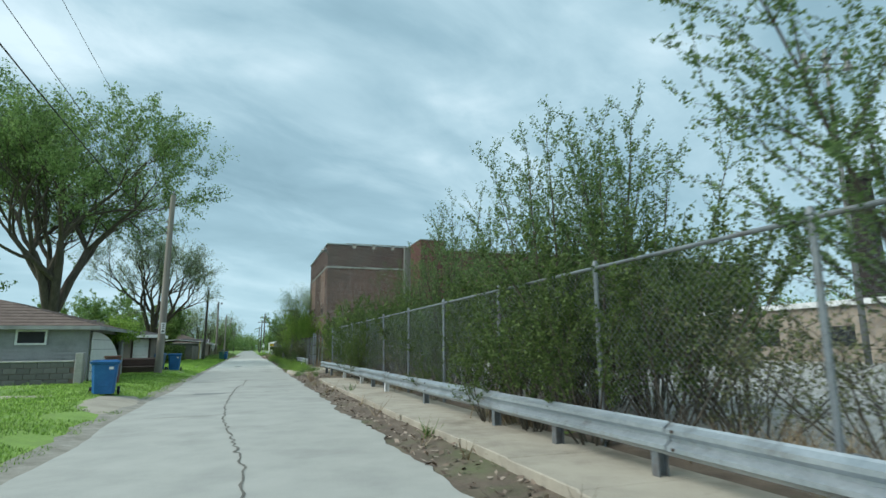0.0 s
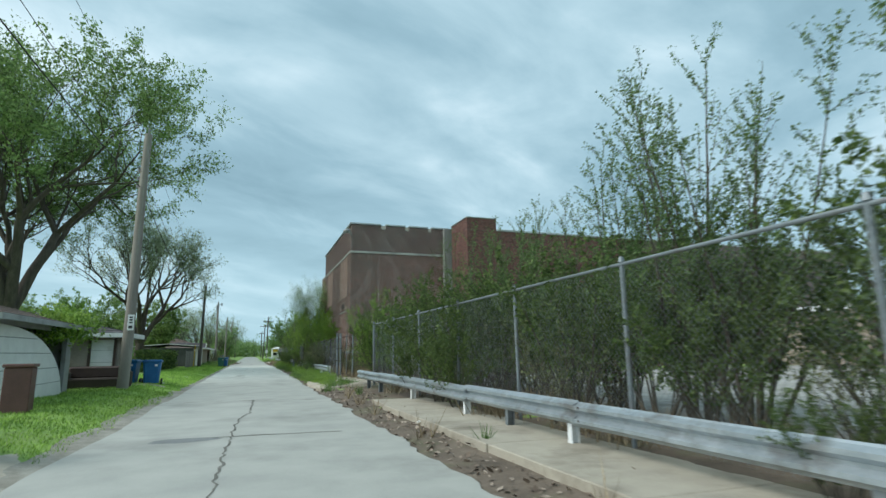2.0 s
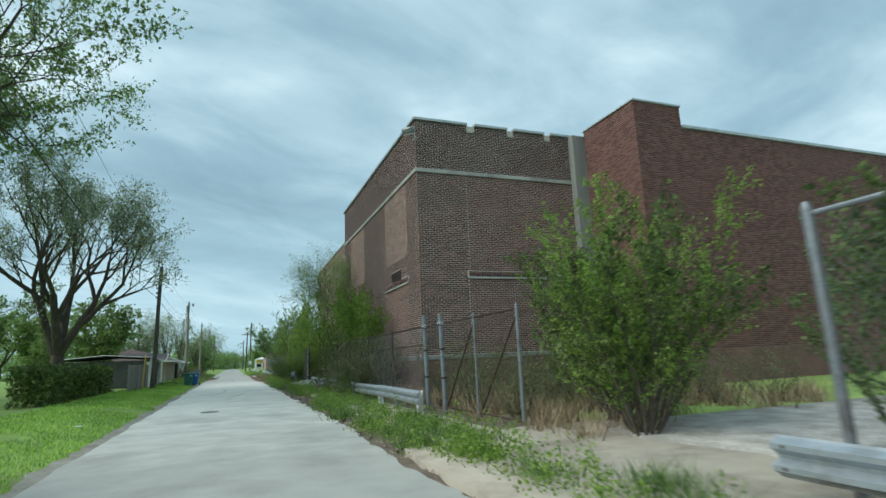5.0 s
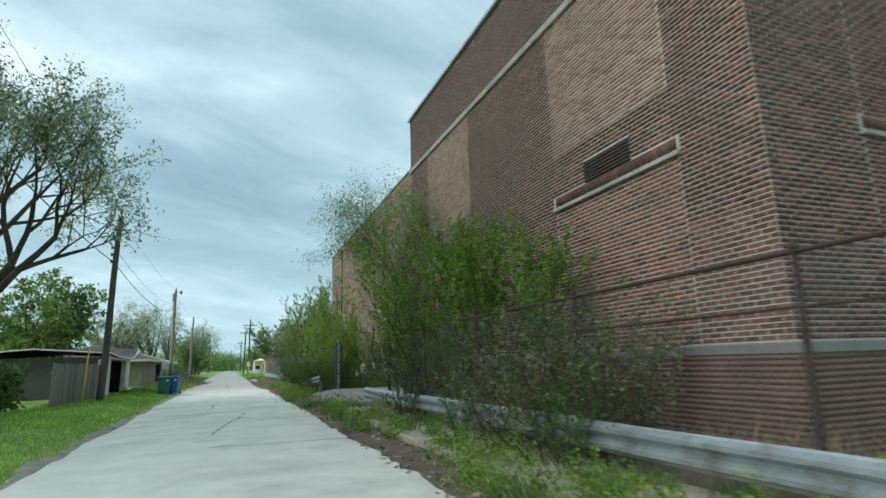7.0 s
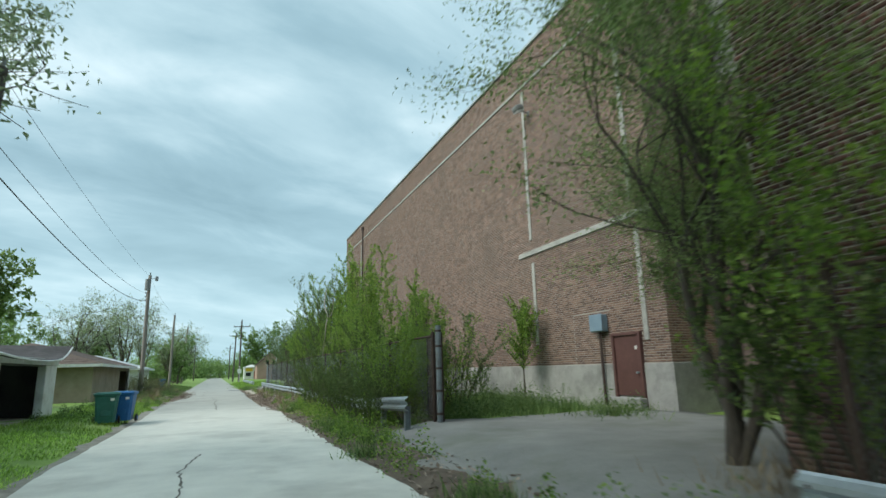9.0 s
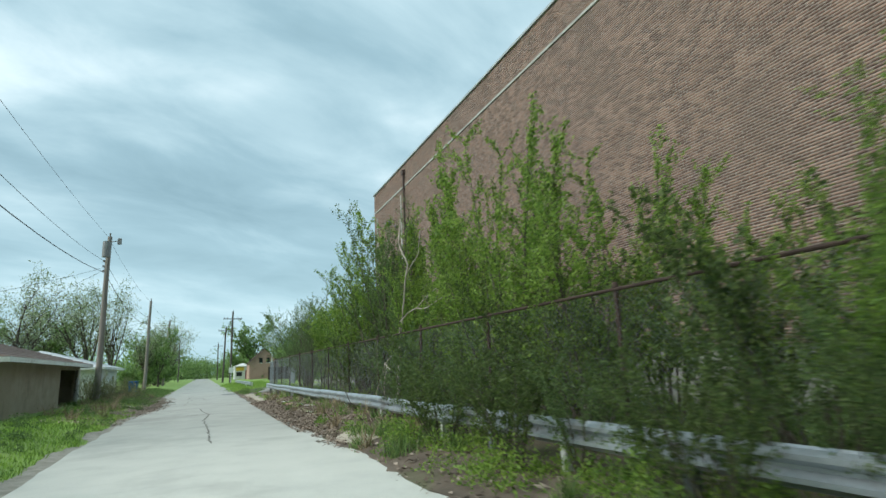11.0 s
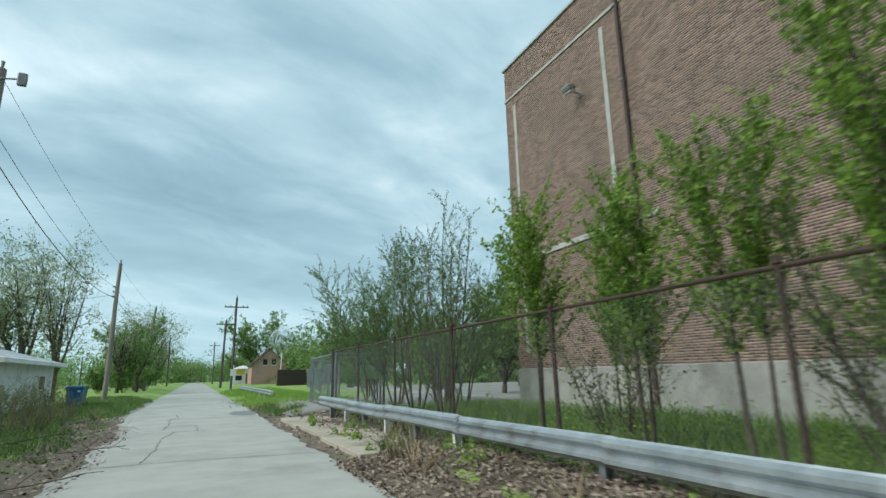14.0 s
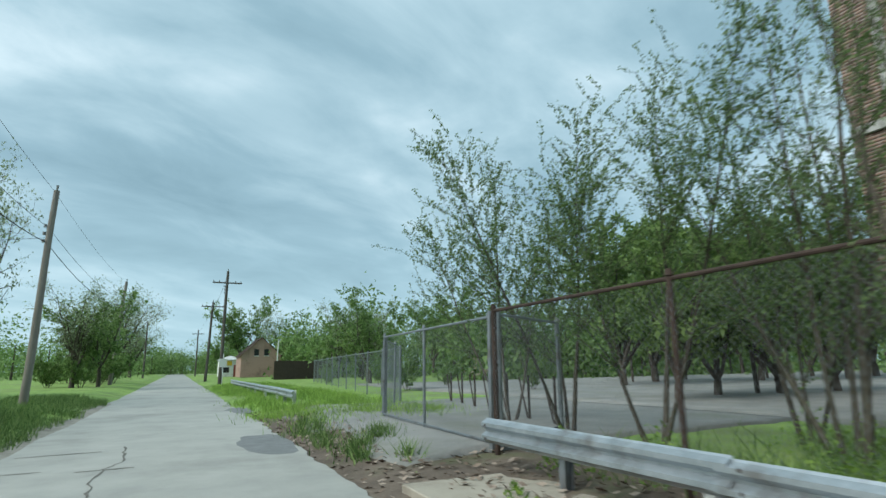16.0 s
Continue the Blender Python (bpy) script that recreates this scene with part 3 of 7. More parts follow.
# paved yards behind the fences and the drives
yard_specs = [
    ("yard", 5.2, 70, -10, 35.5, 0.30, "pale rubble-strewn yard behind the fence", 1.4, 1.4),
    ("drive", 3.05, 10.6, 58.2, 66.9, 0.33, "cracked concrete drive leading to the hall door", 0.5, 0.5),
    ("parking_lot", 12.0, 75, 106.0, 140, 0.33, "grey cracked asphalt parking lot", 1.5, 1.5),
    ("gate_apron", 2.95, 12.0, 107.7, 118.5, 0.30, "grey asphalt apron in front of the lot gate", 0.5, 0.5),
    ("gate_drive", 2.3, 6.5, 30.8, 36.2, 0.27, "worn concrete drive at the yard gate", 0.5, 0.5),
]
for name, x0, x1, y0, y1, z, label, sx, sy in yard_specs:
    nx, ny = max(3, int((x1 - x0) / sx)), max(3, int((y1 - y0) / sy))
    xs, ys = np.linspace(x0, x1, nx + 1), np.linspace(y0, y1, ny + 1)

    def yard_z(x, y, z=z, x0=x0):
        low = step(0, 1.6, x - x0) if x0 < 4 else 1.0
        return (0.125 * (1 - low) + z * low) + 0.03 * noise.noise((x * 0.3, y * 0.3, 8)) + 0.01

    def edge(x, y, k):
        return 0.35 * noise.noise((x * 0.9, y * 0.9, k))

    verts, faces = [], []
    for j, y in enumerate(ys):
        for i, x in enumerate(xs):
            qx = x + (edge(x, y, 1) if i in (0, nx) else 0)
            qy = y + (edge(x, y, 2) if j in (0, ny) else 0)
            verts.append((qx, qy, yard_z(qx, qy) + 0.03))
    w = nx + 1
    faces = [(j * w + i, j * w + i + 1, (j + 1) * w + i + 1, (j + 1) * w + i) for j in range(ny) for i in range(nx)]
    rim = list(range(nx)) + [j * w + nx for j in range(ny)] + [ny * w + i for i in range(nx, 0, -1)] + [j * w for j in range(ny, 0, -1)]
    low_rim = len(verts)
    verts += [(verts[k][0], verts[k][1], verts[k][2] - 0.3) for k in rim]
    for q in range(len(rim)):
        p = (q + 1) % len(rim)
        faces.append((rim[p], rim[q], low_rim + q, low_rim + p))
    tagged(new(name, fast_mesh(name, verts, faces, M["rubble"] if name == "yard" else (M["lot"] if name != "gate_drive" else M["slab"]), True)), label, "pavement", kind="structure")
lv, lf = blot(-3.15, 16.6, 0.62, 2.1, ground_z, 0.03, 3.0)
tagged(new("drive_slab", fast_mesh("drive_slab", lv, lf, M["slab"])), "broken pale concrete slab sunk in the grass", "slab", kind="structure")
lv, lf = blot(2.75, 79.3, 0.42, 0.85, lambda x, y: max(ground_z(x, y), road_z(x, y)) + 0.02, 0.04, 8.0, 7, 0.5)
tagged(new("drive_slab", fast_mesh("drive_slab", lv, lf, M["slab"])), "broken pale concrete slab half buried in dead leaves", "slab", kind="structure")
lv, lf = blot(-3.95, 34.2, 0.95, 0.4, ground_z, 0.03, 5.5)
tagged(new("drive_slab", fast_mesh("drive_slab", lv, lf, M["slab"])), "worn concrete pad before two bins", "slab", kind="structure")
lv, lf = blot(-6.6, 17.8, 1.6, 0.7, ground_z, 0.03, 4.0)
tagged(new("drive_slab", fast_mesh("drive_slab", lv, lf, M["slab"])), "pale concrete strip sunk in the grass", "slab", kind="structure")
# the street that crosses at the far end
sv, sf = strip_between(lambda y: -120, lambda y: 120, np.arange(262, 272, 1.0), 30, lambda x, y: 0.30)
tagged(new("cross_street", fast_mesh("cross_street", sv, sf, M["road"])), "pale street crossing the end of the alley", "road", kind="structure")

# ---------------------------------------------------------------- brick buildings
COURSE, BRICK, JOINT = 0.0677, 0.2, 0.014
FACES3 = np.array([[0, 1, 3, 2], [2, 3, 7, 6], [4, 5, 1, 0]])


def lay(u0, u1, z0, z1, holes=(), soldier=False, seed=0):
    """Bricks in running bond on a rectangle of a wall: rows of u, v, length, height; holes stay open."""
    r = random.Random(seed)
    out = []
    if soldier:
        k = COURSE
        n = int((u1 - u0) / k)
        return [(u0 + (i + 0.5) * k, (z0 + z1) / 2, k - 0.014, z1 - z0 - 0.01) for i in range(n)]
    rows = int(round((z1 - z0) / COURSE))
    pitch = BRICK + JOINT
    for c in range(rows):
        z = z0 + (c + 0.5) * (z1 - z0) / rows
        spans = [(u0, u1)]
        for a, b, za, zb in holes:
            if za - 0.01 < z < zb + 0.01:
                nxt = []
                for s, e in spans:
                    if b <= s or a >= e:
                        nxt.append((s, e))
                    else:
                        if a > s:
                            nxt.append((s, a))
                        if b < e:
                            nxt.append((b, e))
                spans = nxt
        off = pitch / 2 * (c % 2)
        for s, e in spans:
            k = math.floor((s - off) / pitch)
            while True:
                a, b = off + k * pitch + JOINT / 2, off + (k + 1) * pitch - JOINT / 2
                k += 1
                if a >= e:
                    break
                a, b = max(a, s + 0.003), min(b, e - 0.003)
                if b - a > 0.035:
                    out.append(((a + b) / 2, z, b - a, COURSE - JOINT))
    return out


def brick_mesh(name, rows, origin, u, n, mat, depth=0.0035, seed=1):
    """All bricks of rows in one mesh, each standing proud of the wall by its own small depth."""
    r = np.random.RandomState(seed)
    rows = np.array(rows)
    o, u, n = np.array(origin), np.array(u, dtype=float), np.array(n, dtype=float)
    count = len(rows)
    d = depth + r.uniform(-0.0015, 0.0015, count)
    corners = []
    for out in (1, 0):
        for sv in (-1, 1):
            for su in (-1, 1):
                p = o + (rows[:, 0] + su * rows[:, 2] / 2)[:, None] * u + n * (d * out)[:, None]
                p[:, 2] += rows[:, 1] + sv * rows[:, 3] / 2
                corners.append(p)
    verts = np.stack(corners, 1).reshape(-1, 3)
    f = FACES3 if np.dot(np.cross(u, (0, 0, 1)), n) > 0 else FACES3[:, ::-1]
    faces = (np.arange(count)[:, None, None] * 8 + f[None]).reshape(-1, 4)
    return fast_mesh(name, verts, faces, mat)


def brick_pieces(rows, origin, u, n, mat, parent):
    """The same bricks as single objects that share their meshes by length."""
    o, u, n = Vector(origin), Vector(u), Vector(n)
    turn = Matrix((u, n, Vector((0, 0, 1)))).transposed().to_4x4()
    shared = {}
    for a, z, length, high in rows:
        key = round(length, 2)
        if key not in shared:
            bm = boxes((-key / 2, key / 2, -0.003, 0.004, -high / 2, high / 2), bevel=0.0015)
            me = bpy.data.meshes.new("brick")
            bmesh.ops.recalc_face_normals(bm, faces=bm.faces)
            bm.to_mesh(me)
            bm.free()
            me.materials.append(mat)
            shared[key] = me
        ob = new("brick", shared[key])
        ob.parent = parent
        ob.matrix_basis = Matrix.Translation(o + u * a + Vector((0, 0, z)) + n * rng.uniform(-0.001, 0.001)) @ turn


# -- classroom wing
AX0, AX1, AY0, AY1, ATOP = 5.85, 12.75, 45.5, 58.9, 10.05
wing = thing("school_wing", "dark brown brick two-storey school wing with bricked-up windows", "building")
bm = boxes((AX0, AX1, AY0, AY1, 1.55, ATOP - 0.06))
wing_wall = part("wall", bm, M["mortar"], wing)
bm = boxes((AX0 - 0.05, AX1 + 0.02, AY0 - 0.05, AY1 + 0.05, -0.2, 1.42))
part("foundation", bm, M["mortar_dark"], wing, "dull red painted brick foundation")
child("foundation_brickwork", brick_mesh("foundation_brickwork", lay(0, AY1 - AY0 + 0.1, 0.0, 1.42), (AX0 - 0.05, AY0 - 0.05, 0), (0, 1, 0), (-1, 0, 0), M["foundation_red"]), wing, "dull red painted brick", "stuff")
child("foundation_brickwork", brick_mesh("foundation_brickwork", lay(0, AX1 - AX0, 0.0, 1.42), (AX0 - 0.05, AY0 - 0.05, 0), (1, 0, 0), (0, -1, 0), M["foundation_red"]), wing, "dull red painted brick", "stuff")
bm = boxes((AX0 - 0.07, AX1, AY0 - 0.07, AY1 + 0.07, 1.42, 1.56), bevel=0.015)
part("water_table", bm, M["stucco"], wing, "grey stone ledge")
bm = bmesh.new()
for a, b, c, d in ((AX0 - 0.055, AX0 + 0.05, AY0 - 0.055, AY1 + 0.02), (AX0 + 0.05, AX1, AY0 - 0.055, AY0 + 0.05)):
    box(bm, a, b, c, d, 8.02, 8.17, bevel=0.012)
part("string_course", bm, M["stone"], wing, "grey limestone band")
# parapet coping with open scuppers on the yard side
bm = bmesh.new()
box(bm, AX0 - 0.08, AX0 + 0.3, AY0 - 0.08, AY1 + 0.08, ATOP - 0.05, ATOP + 0.05, bevel=0.01)
box(bm, AX0 + 0.3, AX1, AY1 - 0.3, AY1 + 0.08, ATOP - 0.05, ATOP + 0.05, bevel=0.01)
edges = [AX0 + 0.3, 7.9, 8.2, 9.6, 9.85, 11.25, 11.5, AX1]
for i in range(0, 8, 2):
    box(bm, edges[i], edges[i + 1], AY0 - 0.08, AY0 + 0.3, ATOP - 0.05, ATOP + 0.05, bevel=0.01)
part("coping", bm, M["coping"], wing, "pale metal coping with open scuppers")
for i in (1, 3, 5):
    part("scupper", boxes((edges[i], edges[i + 1], AY0 - 0.035, AY0 + 0.3, ATOP - 0.32, ATOP - 0.26)), M["stone"], wing, "grey scupper sill")
ZB = 1.57
# alley side, measured from its near corner
ALLEY = dict(origin=(AX0, AY0, 0), u=(0, 1, 0), n=(-1, 0, 0))
win_up, win_low = (1.35, 4.4, ZB + 54 * 6.45 / 95, 8.02), (1.3, 4.42, ZB, 4.2)
win_up2, win_low2 = (8.4, 11.6, ZB + 54 * 6.45 / 95, 8.02), (8.4, 11.6, ZB, 4.2)
vent_hole = (2.25, 3.45, 4.47, 4.86)
sill_holes = [(1.25, 4.47, 4.2, 4.47), (8.35, 11.65, 4.2, 4.47)]
near_patch = (0.0, 1.3, ZB, 3.2)
rows = lay(0, AY1 - AY0, ZB, 8.02, [win_up, win_low, win_up2, win_low2, vent_hole, near_patch] + sill_holes)
child("brickwork", brick_mesh("brickwork", rows, **ALLEY, mat=M["brick_dark"]), wing, "dark brown face brick", "stuff")
brick_pieces(lay(*near_patch), **ALLEY, mat=M["brick_dark_loose"], parent=wing)
child("window_infill", brick_mesh("window_infill", lay(*win_low) + lay(*win_low2), **ALLEY, mat=M["brick_dark"], depth=0.002), wing, "brown infill brick", "stuff")
rows = lay(*win_up) + lay(*win_up2)
child("window_infill", brick_mesh("window_infill", rows, **ALLEY, mat=M["brick_pink"], depth=0.004), wing, "paler pink infill brick", "stuff")
rows = lay(1.3, 4.42, 4.27, 4.46, soldier=True) + lay(8.4, 11.6, 4.27, 4.46, soldier=True)
child("soldier_course", brick_mesh("soldier_course", rows, **ALLEY, mat=M["brick_dark"], depth=0.016), wing, "upright brick course", "stuff")
rows = lay(0, AY1 - AY0, 8.17, ATOP - 0.06)
child("parapet_brickwork", brick_mesh("parapet_brickwork", rows, **ALLEY, mat=M["brick_parapet"]), wing, "sooty parapet brick", "stuff")
for a, b in ((1.25, 4.47), (8.35, 11.65)):
    bm = boxes((AX0 - 0.06, AX0 + 0.05, AY0 + a, AY0 + b, 4.19, 4.26), bevel=0.008)
    part("window_sill", bm, M["stone"], wing, "grey limestone sill")
bm = boxes((AX0 - 0.01, AX0 + 0.02, AY0 + 2.25, AY0 + 3.45, 4.47, 4.86))
vent = part("wall_vent", bm, M["dark"], wing, "dark louvred vent")
for i in range(6):
    part("slat", boxes((AX0 - 0.03, AX0 + 0.01, AY0 + 2.27, AY0 + 3.43, 4.49 + 0.06 * i, 4.52 + 0.06 * i)), M["pipe_brown"], vent)
# yard side
YARD = dict(origin=(AX0, AY0, 0), u=(1, 0, 0), n=(0, -1, 0))
yw_up, yw_low = (1.9, 6.75, 4.48, 8.02), (1.85, 6.75, ZB, 4.2)
rows = lay(0, AX1 - AX0, ZB, 8.02, [yw_up, yw_low, (1.8, 6.8, 4.2, 4.47)])
child("brickwork", brick_mesh("brickwork", rows, **YARD, mat=M["brick_dark"]), wing, "dark brown face brick", "stuff")
rows = lay(*yw_up) + lay(*yw_low)
child("window_infill", brick_mesh("window_infill", rows, **YARD, mat=M["brick_red"], depth=0.004), wing, "redder infill brick", "stuff")
rows = lay(1.85, 6.75, 4.27, 4.46, soldier=True)
child("soldier_course", brick_mesh("soldier_course", rows, **YARD, mat=M["brick_dark"], depth=0.016), wing, "upright brick course", "stuff")
holes = [(e0 - AX0, e1 - AX0, ATOP - 0.26, ATOP) for e0, e1 in ((7.9, 8.2), (9.6, 9.85), (11.25, 11.5))]
rows = lay(0, AX1 - AX0, 8.17, ATOP - 0.06, holes)
child("parapet_brickwork", brick_mesh("parapet_brickwork", rows, **YARD, mat=M["brick_parapet"]), wing, "sooty parapet brick", "stuff")
part("window_sill", boxes((AX0 + 1.8, AX0 + 6.8, AY0 - 0.06, AY0 + 0.05, 4.19, 4.26), bevel=0.008), M["stone"], wing, "grey limestone sill")
bm = bmesh.new()
box(bm, AX1 - 0.4, AX1 + 0.5, AY0 - 0.32, AY0 + 0.02, 2.25, ATOP - 0.05, bevel=0.01)
part("chase", bm, M["stucco"], wing, "grey rendered shaft in the inner corner")

# -- main block, standing further into the yard
CX0, CY0, CTOP = 12.9, 42.2, 9.35
block = thing("school_block", "red brick school block with a tall corner pier", "building")
part("wall", boxes((CX0, 48, CY0, 66, 1.4, CTOP)), M["mortar_dark"], block)
part("wall", boxes((CX0, 15.0, CY0, AY0 - 0.35, CTOP, 10.15)), M["mortar_dark"], block)
part("foundation", boxes((CX0 - 0.04, 48, CY0 - 0.04, 60, -0.2, 1.4)), M["foundation_red"], block)
bm = boxes((CX0 - 0.05, 15.05, CY0 - 0.05, AY0 - 0.3, 10.15, 10.22), (15.05, 48, CY0 - 0.06, CY0 + 0.3, CTOP, CTOP + 0.12), bevel=0.01)
part("coping", bm, M["coping"], block, "pale metal coping")
WEST = dict(origin=(CX0, CY0, 0), u=(0, 1, 0), n=(-1, 0, 0))
SOUTH = dict(origin=(CX0, CY0, 0), u=(1, 0, 0), n=(0, -1, 0))
child("brickwork", brick_mesh("brickwork", lay(0, AY0 - 0.35 - CY0, 1.42, 10.13), **WEST, mat=M["brick_red"]), block, "red face brick", "stuff")
rows = lay(0, 14.0, 1.42, CTOP - 0.02) + lay(0, 2.1, CTOP, 10.13)
child("brickwork", brick_mesh("brickwork", rows, **SOUTH, mat=M["brick_red"]), block, "red face brick", "stuff")

# -- gymnasium hall
BX0, BY0, BY1, BTOP = 11.0, 65.4, 105.4, 13.9
HALL_TURN = Matrix.Translation((BX0, BY1, 0)) @ pose(0, 0, 0, 0, 0, -0.5) @ Matrix.Translation((-BX0, -BY1, 0))
hall = thing("gymnasium_hall", "tall plain brown brick gymnasium with stone bands and strips", "building")
hall.matrix_basis = HALL_TURN
part("wall", boxes((BX0, 45, BY0, BY1, 1.55, BTOP - 0.05)), M["mortar_hall"], hall)
part("foundation", boxes((BX0 - 0.03, 45.05, BY0 - 0.05, BY1 + 0.05, -0.2, 1.55), bevel=0.01), M["foundation"], hall, "bare concrete foundation")
part("coping", boxes((BX0 - 0.08, 45.1, BY0 - 0.08, BY1 + 0.08, BTOP - 0.05, BTOP + 0.06), bevel=0.01), M["coping"], hall, "pale metal coping")
HW = dict(origin=(BX0, BY0, 0), u=(0, 1, 0), n=(-1, 0, 0))
HS = dict(origin=(BX0, BY0, 0), u=(1, 0, 0), n=(0, -1, 0))
HN = dict(origin=(45, BY1, 0), u=(-1, 0, 0), n=(0, 1, 0))
HL = BY1 - BY0
door_hole = (1.0, 2.2, 1.5, 2.4)
strips = [(6.4, 6.2, 12.25), (0.9, 6.2, 12.25), (0.8, 2.17, 5.3), (6.35, 2.3, 5.3), (33.95, 6.1, 12.1), (33.9, 2.13, 5.4), (39.3, 6.07, 12.0), (39.3, 2.14, 5.3)]
strip_holes = [(a - 0.09, a + 0.09, z0, z1) for a, z0, z1 in strips]
mid_bands = [(0.0, 7.3, 5.6, 5.78), (32.4, HL, 5.5, 5.68)]
upper = (0, HL, 12.4, 12.52)
near_patch = (2.25, 4.1, 1.57, 3.1)
rows = lay(0, HL, 1.57, BTOP - 0.06, [door_hole, upper, near_patch] + strip_holes + mid_bands)
child("brickwork", brick_mesh("brickwork", rows, **HW, mat=M["brick_hall"]), hall, "brown face brick", "stuff")
brick_pieces(lay(*near_patch), **HW, mat=M["brick_hall_loose"], parent=hall)
rows = lay(0, 3.0, 1.57, BTOP - 0.06)
child("brickwork", brick_mesh("brickwork", rows, **HS, mat=M["brick_hall"]), hall, "brown face brick", "stuff")
for a, z0, z1 in strips:
    part("stone_strip", boxes((BX0 - 0.035, BX0 + 0.05, BY0 + a - 0.09, BY0 + a + 0.09, z0, z1), bevel=0.006), M["stone"], hall, "pale limestone strip")
for a, b, z0, z1 in mid_bands:
    part("string_course", boxes((BX0 - 0.06, BX0 + 0.05, BY0 + a - 0.06 * (a == 0), BY0 + b, z0, z1), bevel=0.01), M["stone"], hall, "grey limestone band")
part("string_course", boxes((BX0 - 0.045, BX0 + 0.05, BY0 - 0.045, BY1 + 0.045, 12.4, 12.52), bevel=0.01), M["stone"], hall, "thin grey limestone band")
bm = bmesh.new()
tube(bm, (BX0 - 0.11, BY0 + 33.1, 0.4), (BX0 - 0.11, BY0 + 33.1, 13.2), 0.055, sides=10)
box(bm, BX0 - 0.2, BX0 - 0.01, BY0 + 33.0, BY0 + 33.3, 13.15, 13.45, bevel=0.02)
pipe = part("downpipe", bm, M["pipe_brown"], hall, "dark brown rainwater pipe")
for z in (1.9, 4.6, 7.2, 9.8, 12.3):
    part("bracket", boxes((BX0 - 0.175, BX0 - 0.005, BY0 + 33.07, BY0 + 33.23, z, z + 0.05)), M["lamp_grey"], pipe)
part("vent", boxes((BX0 + 0.9, BX0 + 2.2, BY0 - 0.03, BY0 + 0.02, 5.3, 6.0)), M["dark"], hall, "dark louvred vent")

# hall door with its step
hd = tagged(thing("door_1", at=HALL_TURN @ Vector((BX0 - 0.05, BY0 + 1.6, 0.03)), turn=-0.5), "brown painted steel door in the hall's foundation", "door", kind="structure")
part("door_leaf", boxes((-0.012, 0.04, -0.5, 0.5, 0.66, 2.30), bevel=0.006), M["door_brown"], hd)
bm = boxes((-0.06, 0.05, -0.6, -0.5, 0.4, 2.38), (-0.06, 0.05, 0.5, 0.6, 0.4, 2.38), (-0.06, 0.05, -0.5, 0.5, 2.30, 2.38), bevel=0.006)
part("door_frame", bm, M["door_brown"], hd)
part("door_handle", tube(bmesh.new(), (-0.09, -0.4, 1.28), (-0.012, -0.4, 1.28), 0.03, sides=10), M["galv"], hd, "steel door knob")
part("notice", boxes((-0.016, -0.011, -0.42, -0.33, 1.9, 2.0)), M["paper"], hd, "small pale notice")
part("door_step", boxes((-0.25, 0.0, -0.62, 0.62, 0.2, 0.62), bevel=0.02), M["foundation"], hd, "bare concrete step")


def meter_box():
    t = thing("electric_box", "blue-grey steel electric box with a conduit on the brick wall", "electric box", at=HALL_TURN @ Vector((BX0 - 0.012, BY0 + 2.65, 2.5)), turn=-0.5)
    part("housing", boxes((-0.22, 0, -0.28, 0.28, 0, 0.5), bevel=0.02), M["box_blue"], t)
    part("lid", boxes((-0.245, -0.22, -0.3, 0.3, 0.02, 0.52), bevel=0.01), M["box_blue"], t)
    bm = tube(bmesh.new(), (-0.1, 0, -2.1), (-0.1, 0, 0.0), 0.04)
    part("conduit", bm, M["pipe_brown"], t)


meter_box()


def wall_floodlight(at, turn, label):
    """A bracketed floodlight; its arm points along its own -x."""
    t = thing("floodlight", label, "floodlight", group="wall floodlights", at=at, turn=turn)
    part("back_plate", boxes((-0.03, 0.02, -0.08, 0.08, -0.1, 0.1), bevel=0.01), M["lamp_grey"], t)
    part("arm", tube(bmesh.new(), (0, 0, 0), (-0.35, 0, 0.06), 0.025), M["lamp_grey"], t)
    bm = boxes((-0.17, 0.17, -0.2, 0.2, -0.1, 0.12), bevel=0.05)
    bmesh.ops.transform(bm, verts=bm.verts, matrix=Matrix.Translation((-0.48, 0, 0.12)) @ Euler((0, radians(-25), 0)).to_matrix().to_4x4())
    head = part("housing", bm, M["lamp_grey"], t)
    bm = boxes((-0.15, 0.15, -0.18, 0.18, -0.13, -0.102))
    bmesh.ops.transform(bm, verts=bm.verts, matrix=Matrix.Translation((-0.48, 0, 0.12)) @ Euler((0, radians(-25), 0)).to_matrix().to_4x4())
    part("lens", bm, M["lens"], head)


wall_floodlight(HALL_TURN @ Vector((BX0, BY0 + 6.0, 11.15)), 0, "grey floodlight on a bracket high on the gymnasium wall")
wall_floodlight(HALL_TURN @ Vector((BX0, BY0 + 35.2, 10.4)), 0, "grey floodlight on a bracket near the gymnasium corner")
wall_floodlight((AX0, AY0 + 0.05, 9.3), 45, "grey floodlight at the corner of the school wing")

# boiler chimney and low service building beyond the yard
st = thing("chimney_stack", "tall dark brick boiler chimney", "chimney", at=(56.4, 36, 0))
part("shaft", tube(bmesh.new(), (0, 0, 0), (0, 0, 17.2), 1.5, 1.15, sides=28), M["stack"], st, smooth=False)
part("cap", tube(bmesh.new(), (0, 0, 17.2), (0, 0, 17.9), 1.32, 1.32, sides=28), M["stack"], st)

# ---------------------------------------------------------------- guard rails and fences
W_PROFILE = [(0.0, 0.0), (-0.015, 0.02), (-0.08, 0.055), (-0.08, 0.095), (-0.012, 0.14), (-0.012, 0.17), (-0.08, 0.215), (-0.08, 0.255), (-0.015, 0.29), (0.0, 0.31)]


